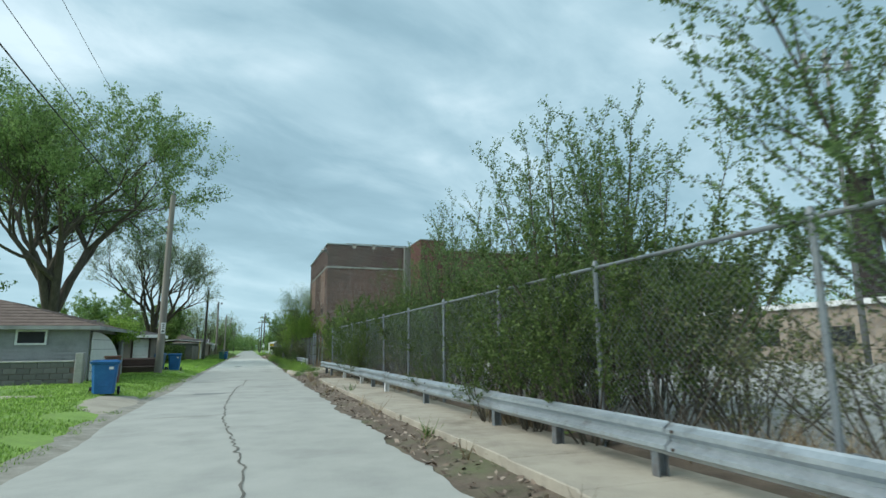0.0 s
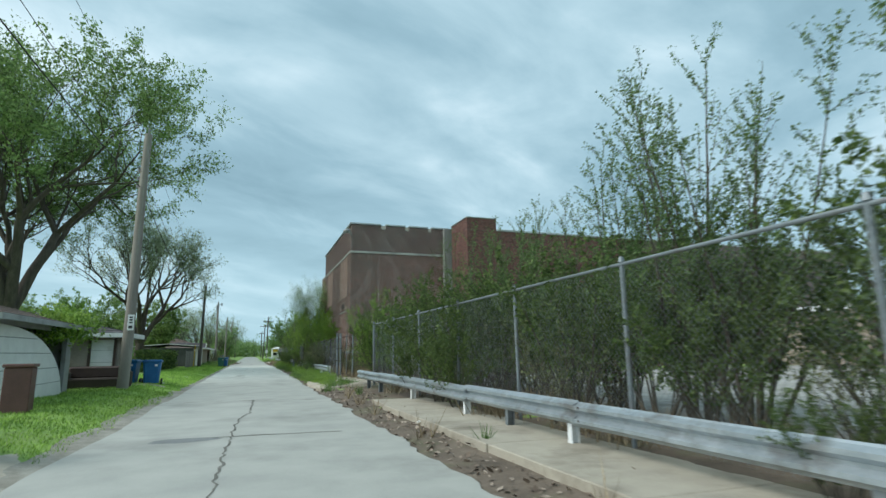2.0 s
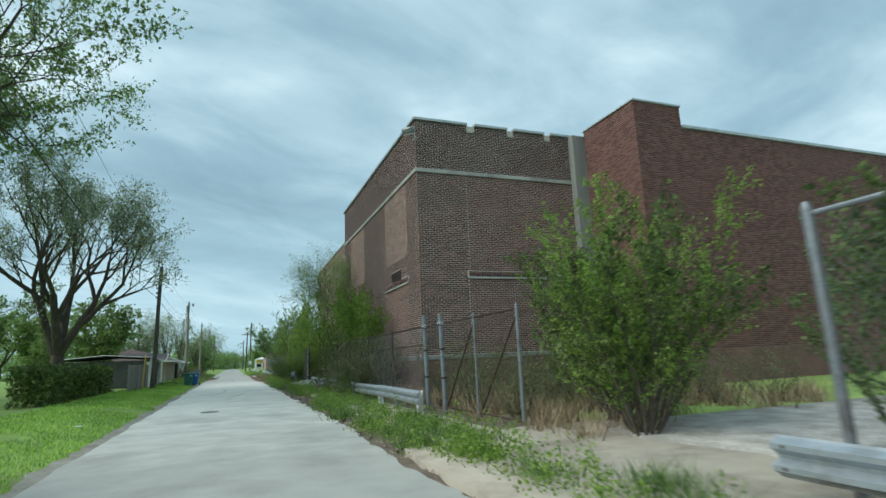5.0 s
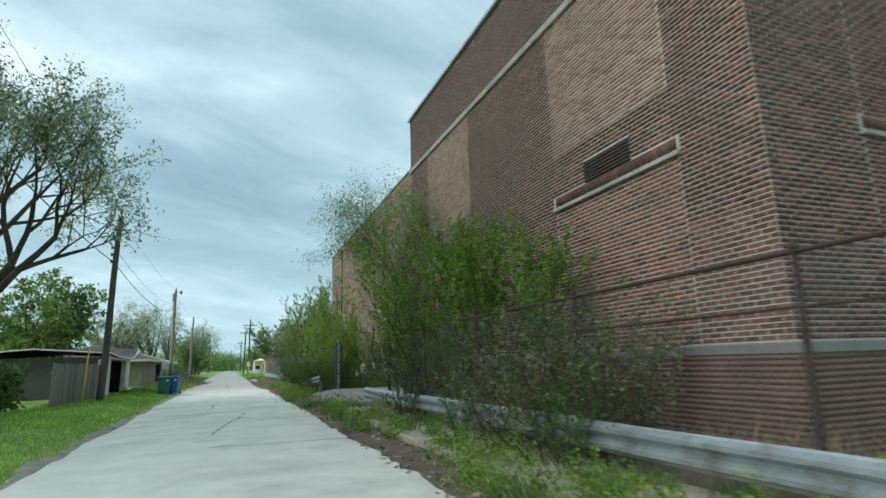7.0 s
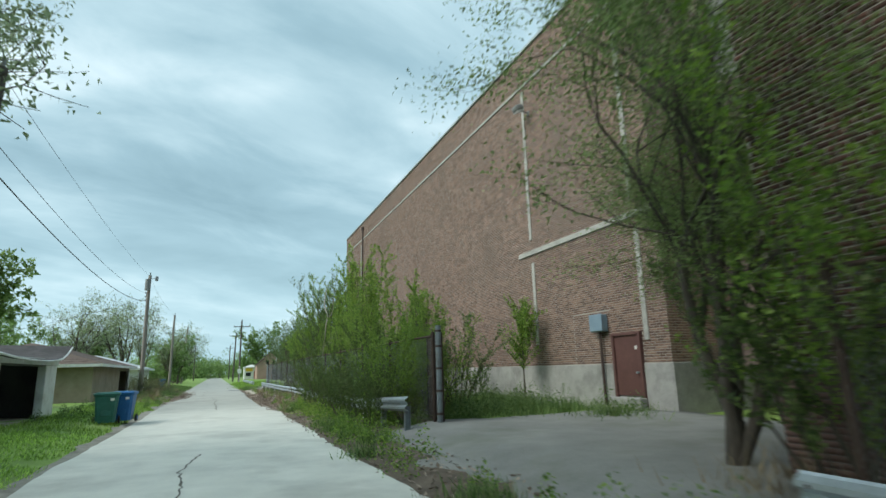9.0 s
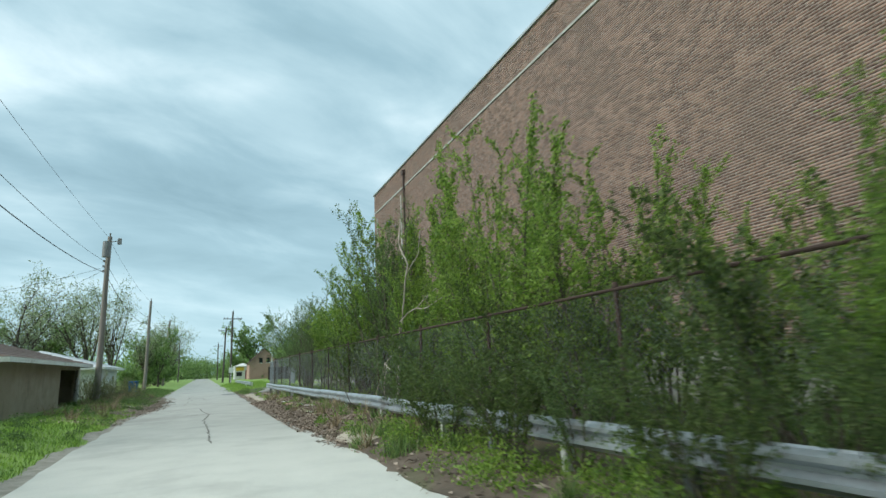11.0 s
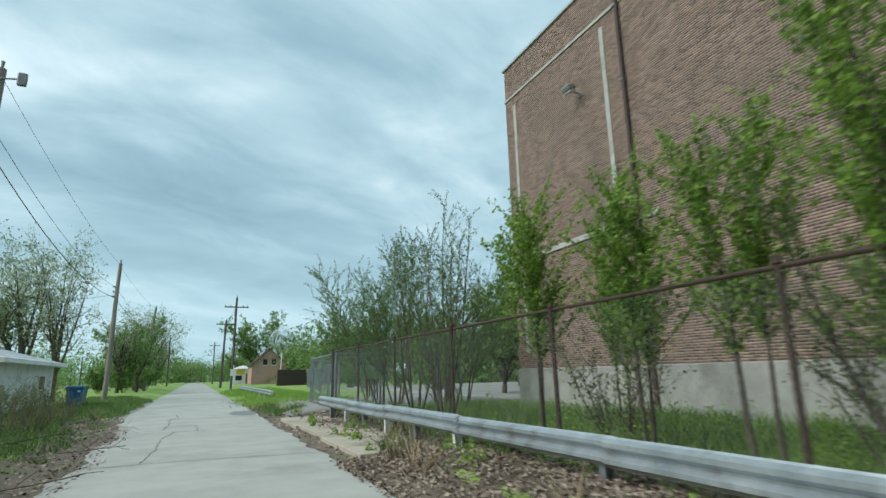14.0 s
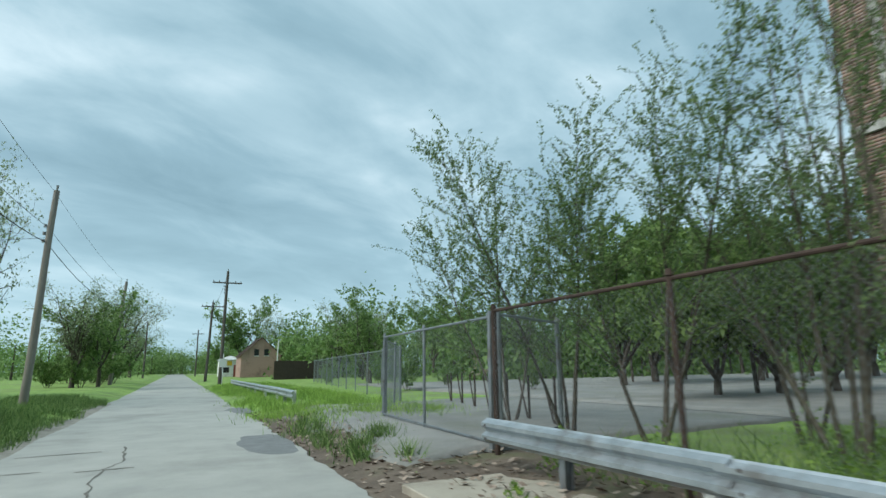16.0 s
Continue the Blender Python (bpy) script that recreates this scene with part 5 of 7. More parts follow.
bm = bmesh.new()
n = 24
inner, outer = [], []
for row, x in ((inner, -0.03), (outer, 0.03)):
    for k in range(n + 1):
        f = k / n
        bulge = 0.16 * math.sin(math.pi * f)
        row.append((bm.verts.new((x + bulge, 5.42 * f, 0.0)), bm.verts.new((x + bulge * 0.3, 5.42 * f, sag(f) + 0.04))))
for k in range(n):
    (a, b), (c, d) = outer[k], outer[k + 1]
    bm.faces.new((a, c, d, b))
    (e, g), (h, q) = inner[k], inner[k + 1]
    bm.faces.new((e, g, q, h))
    bm.faces.new((b, d, q, g))
part("door_panel", bm, M["sign_white"], fd)
for z in (0.42, 0.84, 1.26, 1.64):
    reach = 0.0
    while reach < 1 and sag(reach) > z:
        reach += 0.02
    pts = [Vector((0.035 + 0.16 * math.sin(math.pi * f) * (1 - 0.7 * z / max(0.1, sag(f))), 5.42 * f, z)) for f in np.linspace(0.01, reach - 0.02, 16)]
    v, f = strand(pts, 0.009, 4)
    child("seam", fast_mesh("seam", v, f, M["grey_siding"]), fd, "grey panel seam")
rp = thing("storage_box", "red-brown upright box standing at the garden wall", "box", at=(-4.68, 23.6, 0.28), turn=6)
part("body", boxes((-0.24, 0.24, -0.24, 0.24, 0.0, 0.95), bevel=0.02), M["door_brown"], rp)
part("lid", boxes((-0.27, 0.27, -0.27, 0.27, 0.95, 1.02), bevel=0.015), M["door_brown"], rp)

# low concrete block wall with its corner post
bw = thing("block_wall", "low dark grey concrete block garden wall with a post", "wall")
part("core", boxes((-16, -5.85, 23.52, 23.66, 0.0, 1.1)), M["mortar_dark"], bw)
block_me = None
for c in range(4):
    for i in range(27):
        x = -16 + 0.4 * i + (0.2 if c % 2 else 0) + 0.2
        if x > -5.95:
            continue
        if block_me is None:
            b0 = boxes((-0.194, 0.194, -0.1, 0.1, -0.094, 0.094), bevel=0.006)
            block_me = bpy.data.meshes.new("block")
            bmesh.ops.recalc_face_normals(b0, faces=b0.faces)
            b0.to_mesh(block_me)
            b0.free()
            block_me.materials.append(M["block"])
        ob = new("block", block_me)
        ob.parent = bw
        ob.matrix_basis = pose(x, 23.59, 0.3 + 0.1 + 0.2 * c)
part("coping", boxes((-16, -5.9, 23.46, 23.72, 1.1, 1.15), bevel=0.01), M["stone"], bw)
part("corner_post", boxes((-5.85, -5.6, 23.42, 23.7, 0.1, 1.42), bevel=0.02), M["foundation"], bw, "grey concrete post")

# tan garage with a white door in its front wall
g2 = thing("tan_garage", "tan lap-sided garage with a white door and dark hip roof", "garage")
TX0, TX1, TY0, TY1 = -11.0, -4.98, 33.85, 36.2
part("wall", wall_ring(bmesh.new(), TX0, TX1, TY0, TY1, LAWN - 0.1, 2.2, 0.12), M["tan_siding"], g2)
bm = bmesh.new()
siding_wall(bm, TX0, TY0, TX1, TY0, LAWN, 2.18, (0, -1), 0.11, [(5.07, 5.98, 0.0, 2.1)])
siding_wall(bm, TX1, TY0, TX1, TY1, LAWN, 2.18, (1, 0), 0.11)
part("siding", bm, M["tan_siding"], g2)
part("roof", hip_roof(bmesh.new(), TX0, TX1, TY0, TY1, 2.3, 3.15, 0.42, 1.5), M["shingle_dark"], g2)
part("fascia", fascia(bmesh.new(), TX0, TX1, TY0, TY1, 2.3, 0.42, 0.17), M["white"], g2, "white fascia board")
dr = part("door", boxes((-5.85, -5.1, TY0 - 0.04, TY0, LAWN, 2.05), bevel=0.008), M["white"], g2, "white painted door")
for z in (0.75, 1.2, 1.65):
    part("seam", boxes((-5.83, -5.12, TY0 - 0.046, TY0 - 0.041, z, z + 0.012)), M["grey_siding"], dr)
for x in (-5.94, -5.1):
    part("door_frame", boxes((x, x + 0.09, TY0 - 0.07, TY0 + 0.01, LAWN, 2.12)), M["pipe_brown"], g2, "brown door trim")
dd = thing("dumped_couch", "dark brown broken couch dumped before the garage", "couch", at=(-5.25, 32.6, 0.28), turn=-84)
part("base", boxes((-0.42, 0.42, -0.95, 0.95, 0.03, 0.4), bevel=0.05), M["timber_dark"], dd)
part("backrest", boxes((-0.42, -0.18, -0.95, 0.95, 0.38, 0.8), bevel=0.06), M["pipe_brown"], dd)
for q in (-1, 1):
    part("armrest", boxes((-0.4, 0.42, q * 0.95 - 0.1, q * 0.95 + 0.1, 0.05, 0.62), bevel=0.05), M["timber_dark"], dd)


def wheelie_bin(mat, at, turn, label):
    t = thing("wheelie_bin", label, "bin", group="wheelie bins", at=at, turn=turn)
    t.scale = (1.1, 1.1, 0.93)
    bm = bmesh.new()
    levels = [(0.08, 0.24, 0.27), (0.5, 0.265, 0.30), (0.93, 0.29, 0.34), (0.97, 0.32, 0.375), (1.0, 0.32, 0.375)]
    rings = []
    for z, hx, hy in levels:
        ring = []
        for sx, sy in ((-1, -1), (1, -1), (1, 1), (-1, 1)):
            c = 0.06
            for dx, dy in (((0, c), (c, 0)) if sx * sy > 0 else ((c, 0), (0, c))):
                ring.append(bm.verts.new((sx * (hx - dx), sy * (hy - dy), z)))
        rings.append(ring)
    for p, q in zip(rings, rings[1:]):
        for k in range(8):
            bm.faces.new((p[k], p[(k + 1) % 8], q[(k + 1) % 8], q[k]))
    bm.faces.new(rings[0])
    bm.faces.new(rings[-1])
    body = part("body", bm, mat, t)
    part("recess", boxes((-0.12, 0.12, -0.302, -0.285, 0.3, 0.48), bevel=0.006), mat, body)
    bm = boxes((-0.335, 0.335, -0.40, 0.36, 1.0, 1.045), bevel=0.018)
    box(bm, -0.28, 0.28, -0.33, 0.3, 1.045, 1.075, bevel=0.012)
    part("lid", bm, mat, t)
    part("handle", tube(bmesh.new(), (-0.27, 0.43, 0.97), (0.27, 0.43, 0.97), 0.018), mat, t)
    part("axle", tube(bmesh.new(), (-0.3, 0.27, 0.13), (0.3, 0.27, 0.13), 0.015), M["galv_post"], t)
    for s in (-1, 1):
        wheel = part("wheel", tube(bmesh.new(), (s * 0.29, 0.29, 0.13), (s * 0.345, 0.29, 0.13), 0.13, sides=18), M["rubber"], t)
        part("hub", tube(bmesh.new(), (s * 0.344, 0.29, 0.13), (s * 0.352, 0.29, 0.13), 0.06, sides=12), mat, wheel)
    part("stamp", boxes((0.1, 0.2, -0.3555, -0.351, 0.8, 0.88)), M["sign_white"], body, "pale stamped bars")
    return t


wheelie_bin(M["bin_blue"], (-3.78, 18.3, ground_z(-3.78, 18.3) - 0.05), 8, "blue plastic wheelie bin standing in the grass")
wheelie_bin(M["bin_blue"], (-4.8, 35.5, ground_z(-4.8, 35.5) - 0.03), -6, "blue plastic wheelie bin beside its twin at the garage")
wheelie_bin(M["bin_blue"], (-3.92, 35.2, ground_z(-3.92, 35.2) - 0.03), 4, "blue plastic wheelie bin standing next to another")
wheelie_bin(M["bin_green"], (-3.15, 75.2, ground_z(-3.15, 75.2) - 0.02), 5, "dark green wheelie bin at the alley's edge")
wheelie_bin(M["bin_blue"], (-2.78, 75.95, ground_z(-2.8, 75.9) + 0.03), -3, "blue wheelie bin behind a green one")
wheelie_bin(M["bin_blue"], (-4.95, 116.8, ground_z(-4.9, 116.8) - 0.03), 5, "blue wheelie bin in tall weeds")
wheelie_bin(M["bin_green"], (-5.0, 117.7, ground_z(-5, 117.7) - 0.03), -8, "green wheelie bin in tall weeds")

# board fence, open garage with a lifting roof edge
bf_t = thing("board_fence", "weathered grey board fence beside the open garage", "fence", at=(-5.6, 64.2, 0.25), turn=88)
for i in range(40):
    h = 1.55 + rng.uniform(-0.05, 0.05)
    part("board", boxes((0.16 * i, 0.16 * i + 0.15, -0.012, 0.012, 0, h)), M["board"], bf_t)
for z in (0.4, 1.2):
    part("rail", boxes((0, 6.4, 0.012, 0.06, z, z + 0.09)), M["board"], bf_t)
yp = thing("yellow_stake", "tall yellow plastic marker stake stuck in the lawn", "stake", at=(-5.15, 66.6, 0.3), turn=0)
part("stake", tube(bmesh.new(), (0, 0, -0.1), (0.05, 0.25, 2.1), 0.035, sides=8), M["yellow"], yp)
g3 = thing("open_garage", "grey block garage with open front and curled roof felt", "garage")
part("wall", wall_ring(bmesh.new(), -10.5, -5.35, 71.0, 78.4, LAWN - 0.1, 2.15, 0.2, (72.7, 77.1, 2.0)), M["block"], g3)
for y0, y1 in ((70.98, 72.72), (77.08, 78.42)):
    part("front_pier", boxes((-5.56, -5.31, y0, y1, 0.2, 2.04), bevel=0.015), M["white"], g3, "flaking white painted block pier")
part("floor_slab", boxes((-10.3, -5.35, 71.2, 78.2, 0.2, 0.34)), M["slab"], g3)
bm = bmesh.new()
rings = []
for j in range(15):
    y = 70.6 + 8.2 * j / 14
    curl = 0.42 * max(0, (j - 11) / 3) ** 2 - 0.16 * math.sin(math.pi * j / 14)
    rings.append([bm.verts.new((x, y, 2.28 + 0.25 * (1 - abs((x + 8) / 3.2)) + curl * (0.3 + 0.7 * (k / 6)) + 0.02 * noise.noise((x, y, 0)))) for k, x in enumerate(np.linspace(-11, -5.0, 7))])
for p, q in zip(rings, rings[1:]):
    for k in range(6):
        bm.faces.new((p[k], p[k + 1], q[k + 1], q[k]))
bmesh.ops.recalc_face_normals(bm, faces=bm.faces)
bmesh.ops.solidify(bm, geom=bm.faces[:], thickness=0.05)
part("roof", bm, M["shingle_dark"], g3, "dark felt roof curling up at the end")
bm = bmesh.new()
edge_pts = [Vector((-4.98, 70.6 + 8.2 * j / 14, 2.285 + 0.25 * (1 - abs(3.0 / 3.2)) + 0.42 * max(0, (j - 11) / 3) ** 2 - 0.16 * math.sin(math.pi * j / 14))) for j in range(15)]
v, f = strand(edge_pts, 0.035, 6)
child("drip_edge", fast_mesh("drip_edge", v, f, M["white"], True), g3, "white metal drip edge")
edge_pts = [Vector((x, 70.58, 2.29 + 0.25 * (1 - abs((x + 8) / 3.2)))) for x in np.linspace(-11, -4.98, 9)]
v, f = strand(edge_pts, 0.035, 6)
child("drip_edge", fast_mesh("drip_edge", v, f, M["white"], True), g3, "white metal drip edge")
part("fascia", boxes((-5.33, -5.28, 70.8, 78.5, 2.05, 2.26)), M["white"], g3, "peeling white fascia")
# added near-black block: shade inside the open bay put into its colour
part("stored_panel", boxes((-9.5, -8.5, 72.5, 76.5, 0.34, 1.6), bevel=0.05), M["dark"], g3, "near-black block filling the dark inside")

# long buff garage with a brown hip roof, its open bay at the far end
g4 = thing("buff_garage", "buff walled garage with brown hip roof and open bay", "garage")
part("wall", wall_ring(bmesh.new(), -13.5, -6.2, 90.0, 103.6, LAWN - 0.1, 2.25, 0.18, (99.2, 102.9, 2.05)), M["buff_wall"], g4)
part("roof", hip_roof(bmesh.new(), -13.5, -6.2, 90.0, 103.6, 2.35, 3.65, 0.5, 3.4, 10), M["shingle_brown"], g4)
part("fascia", fascia(bmesh.new(), -13.5, -6.2, 90.0, 103.6, 2.35, 0.5, 0.16), M["white"], g4, "white gutter board")
part("jamb", boxes((-6.3, -6.1, 102.9, 103.3, 0.2, 2.1), bevel=0.02), M["white"], g4, "leaning white jamb post")
part("floor_slab", boxes((-13.3, -6.2, 90.2, 103.4, 0.2, 0.33)), M["slab"], g4)
part("vent", boxes((-9.6, -9.2, 92.4, 92.8, 3.2, 3.45), bevel=0.02), M["white"], g4, "white roof vent")
# pale-roofed garage
g5 = thing("white_garage", "white garage with a pale grey hip roof in brush", "garage")
part("wall", wall_ring(bmesh.new(), -14.0, -6.4, 110.5, 119.6, LAWN - 0.1, 2.25, 0.15), M["white"], g5)
part("roof", hip_roof(bmesh.new(), -14.0, -6.4, 110.5, 119.6, 2.33, 3.6, 0.45, 3.2), M["shingle_light"], g5)
part("fascia", fascia(bmesh.new(), -14.0, -6.4, 110.5, 119.6, 2.33, 0.45), M["white"], g5)
part("window", boxes((-6.41, -6.37, 117.2, 118.0, 1.2, 1.75)), M["glass"], g5)

# ---------------------------------------------------------------- far houses at the alley's end
fh = thing("brick_house", "brick gabled house with dark upper windows behind trees", "house", at=(8.9, 192, 0.3))
part("wall", boxes((0, 6, 0, 8, 0, 3.4)), M["brick_pink"], fh)
for y in (0, 8):
    bm = bmesh.new()
    tri = [[bm.verts.new((x, y + d, z)) for x, z in ((0, 3.4), (6, 3.4), (3, 6.1))] for d in (0.0, 0.2 if y == 0 else -0.2)]
    bm.faces.new(tri[0])
    bm.faces.new(tri[1][::-1])
    for i in range(3):
        bm.faces.new((tri[0][i], tri[1][i], tri[1][(i + 1) % 3], tri[0][(i + 1) % 3]))
    bmesh.ops.recalc_face_normals(bm, faces=bm.faces)
    part("gable", bm, M["brick_pink"], fh)
bm = bmesh.new()
for s in (-1, 1):
    q = [(3 + s * 3.3, -0.3, 3.15), (3 + s * 3.3, 8.3, 3.15), (3, 8.3, 6.2), (3, -0.3, 6.2)]
    bm.faces.new([bm.verts.new(p) for p in q])
bmesh.ops.solidify(bm, geom=bm.faces[:], thickness=0.12)
part("roof", bm, M["shingle_brown"], fh)
for x in (1.9, 3.4):
    w = part("window", boxes((x, x + 0.7, -0.05, 0.02, 3.3, 4.3)), M["glass"], fh)
    part("window_frame", boxes((x - 0.06, x + 0.76, -0.07, -0.04, 3.2, 3.3)), M["white"], w)
kiosk = thing("corner_shop", "small white corner building with a yellow sign", "shop", at=(6.6, 204, 0.3))
part("wall", boxes((0, 3.6, 0, 5, 0, 2.9)), M["white"], kiosk)
part("roof", hip_roof(bmesh.new(), 0, 3.6, 0, 5, 2.9, 3.6, 0.3, 1.5, 5), M["white"], kiosk)
part("sign", boxes((0.3, 2.0, -0.08, -0.02, 1.9, 2.7)), M["yellow"], kiosk, "yellow shop sign")
part("door", boxes((2.3, 3.1, -0.05, 0.0, 0, 2.0)), M["red_plain"], kiosk)
part("window", boxes((0.4, 1.6, -0.05, 0.0, 0.7, 1.6)), M["glass"], kiosk)
fence_b = thing("board_fence", "dark solid board fence beside the brick house", "fence", at=(10.0, 166, 0.3), turn=20)
for i in range(44):
    part("board", boxes((0.2 * i, 0.2 * i + 0.19, -0.012, 0.012, 0, 2.1 + rng.uniform(-0.05, 0.05))), M["pipe_brown"], fence_b)
wp = thing("white_post", "slim white marker post beside the lot", "post", at=(11.0, 171, 0.3))
part("shaft", tube(bmesh.new(), (0, 0, -0.2), (0.15, 0, 4.6), 0.07, sides=8), M["white"], wp)
lsign = thing("street_sign", "white sign on a slim post in the grass", "sign", at=(3.5, 150.5, 0.2))
part("post", tube(bmesh.new(), (0, 0, -0.2), (0, 0, 2.6), 0.035), M["white"], lsign)
part("plate", boxes((-0.3, 0.3, -0.06, -0.04, 1.5, 2.2), bevel=0.005), M["sign_white"], lsign)
low = thing("lot_building", "low pale flat-roofed building beyond the parking lot", "building", at=(34, 158, 0.3))
part("wall", boxes((0, 26, 0, 8, 0, 2.6)), M["buff_wall"], low)
part("roof", boxes((-0.3, 26.3, -0.3, 8.3, 2.6, 2.85), bevel=0.02), M["white"], low)
for i in range(5):
    part("window", boxes((2 + 4.8 * i, 4 + 4.8 * i, -0.04, 0.0, 0.8, 1.9)), M["glass"], low)
sheds = thing("yard_building", "long low pale service building with a white roof edge", "building", at=(34, 16, 0.3))
part("wall", boxes((0, 20, 0, 22, 0, 3.4)), M["buff_wall"], sheds)
part("roof", boxes((-0.3, 20.3, -0.3, 22.3, 3.4, 3.75), bevel=0.02), M["white"], sheds)
for i in range(4):
    part("window", boxes((-0.04, 0.0, 2 + 5 * i, 4 + 5 * i, 1.0, 2.2)), M["glass"], sheds)

# ---------------------------------------------------------------- trees, saplings, brush
def leaf_mesh(name, pts, size, mat, seed, droop=0.3, aspect=0.5, along=None):
    """Many small pointed leaves, one pointed blade at each point; along: the shoots' directions, which the leaves half follow."""
    r = np.random.RandomState(seed)
    p = np.asarray(pts, dtype=float)
    n = len(p)
    a = r.normal(size=(n, 3))
    if along is not None:
        a = a * 0.75 + along * 0.8
    a[:, 2] -= droop
    a /= np.linalg.norm(a, axis=1)[:, None]
    b = np.cross(a, r.normal(size=(n, 3)))
    b /= np.linalg.norm(b, axis=1)[:, None]
    s = size * r.uniform(0.6, 1.35, n)[:, None]
    verts = np.stack([p + b * s * aspect * 0.6, p + a * s, p - b * s * aspect * 0.6], 1).reshape(-1, 3)
    faces = np.arange(n * 3).reshape(-1, 3)
    return fast_mesh(name, verts, faces, mat)


def limb(r, start, heading, length, radius, segs, bend=0.25, up=0.1, n=6, tip=0.35):
    """A curved, tapering limb; returns points along it with their directions and radii."""
    p, d = Vector(start), Vector(heading).normalized()
    out = [(p.copy(), d.copy(), radius)]
    for i in range(n):
        d = (d + Vector((r.gauss(0, bend), r.gauss(0, bend), r.gauss(0, bend * 0.6) + up)) * (1.0 / n) * 2.2).normalized()
        q = p + d * (length / n)
        rad = radius * (1 - (1 - tip) * (i + 1) / n)
        segs.append((p.copy(), q.copy(), out[-1][2], rad))
        p = q
        out.append((p.copy(), d.copy(), rad))
    return out


def side(r, d, angle):
    """A direction that leaves d by the angle, at a random turn."""
    u = d.orthogonal().normalized()
    u.rotate(Matrix.Rotation(r.uniform(0, 2 * math.pi), 3, d))
    return (d * math.cos(angle) + u * math.sin(angle)).normalized()


def wood_mesh(name, segs, mat):
    """Thick limbs round, thin twigs three-sided, in one mesh."""
    thick, thin = [q for q in segs if q[2] > 0.05], [q for q in segs if q[2] <= 0.05]
    parts = []
    for group, sides in ((thick, 6), (thin, 3)):
        v, f = tubes(group, sides)
        parts.append((v, [(a, b, c) for a, b, c, d in f] + [(a, c, d) for a, b, c, d in f]))
    v, f = merge(*parts)
    return fast_mesh(name, v, f, mat, True)


def along_twigs(twigs, count, spread, seed, with_heading=False):
    """Leaf points strewn along the twigs, longer twigs bearing more."""
    rr = np.random.RandomState(seed)
    a, b = np.array([t[0] for t in twigs]), np.array([t[1] for t in twigs])
    ln = np.linalg.norm(b - a, axis=1)
    pick = rr.choice(len(a), count, p=ln / ln.sum())
    f = rr.uniform(0.0, 1.05, count)[:, None]
    pts = a[pick] * (1 - f) + b[pick] * f + rr.normal(size=(count, 3)) * spread
    return (pts, ((b - a) / ln[:, None])[pick]) if with_heading else pts


def big_tree(seed, height, trunk_r, spread, leaves, leaf, mat, label, forks=4, trunk=0.22, droop=0.0, lean=(0, 0), dome=None, fine=2):
    """A broad tree: trunk, forking limbs, branches, twigs, and leaves on the twigs only."""
    r = random.Random(seed)
    segs, twigs = [], []
    stem = limb(r, (0, 0, -0.2), (lean[0], lean[1], 1), height * trunk, trunk_r, segs, 0.1, 0.1, 4, 0.8)
    top, d, rad = stem[-1]
    for k in range(forks):
        h = side(r, d, radians((r.uniform(14, 42) if not dome else (8, 38, 22)[k % 3] + r.uniform(-6, 6)) * spread))
        h = (h + Vector((math.cos(6.28 * k / forks), math.sin(6.28 * k / forks), 0)) * 0.35 * spread).normalized()
        main = limb(r, top, h, height * r.uniform(0.5, 0.72), rad * 0.62, segs, 0.3, 0.12, 8, 0.18)
        for i in range(2, 9):
            p, pd, pr = main[i]
            for _ in range(2 if i < 8 else 3):
                b = limb(r, p, side(r, pd, radians(r.uniform(28, 65))), height * r.uniform(0.12, 0.24), pr * 0.5, segs, 0.35, 0.08 - droop, 4, 0.25)
                for j in range(1, 5):
                    q, qd, qr = b[j]
                    for _ in range(fine):
                        n0 = len(segs)
                        limb(r, q, side(r, qd, radians(r.uniform(25, 70))), height * r.uniform(0.04, 0.1), max(0.006, qr * 0.45), segs, 0.4, 0.05 - droop, 1, 0.4)
                        twigs.extend((s[0], s[1]) for s in segs[n0:])
    if dome:
        wide, tall, mid = dome

        def rounded(p):
            q = Vector((p.x / wide, p.y / wide, (p.z - mid) / tall))
            k = q.length
            return Vector((0, 0, mid)) + (p - Vector((0, 0, mid))) * ((1 + 0.3 * (k - 1)) / k) if k > 1 else p
        segs = [(rounded(a), rounded(b), c, d) for a, b, c, d in segs]
        twigs = [(rounded(a), rounded(b)) for a, b in twigs]
    tree = thing("tree", label, "tree")
    child("trunk", wood_mesh("trunk", segs, M["bark"]), tree)
    child("crown", leaf_mesh("crown", along_twigs(twigs, leaves, height * 0.014, seed), leaf, M[mat], seed), tree)
    return tree


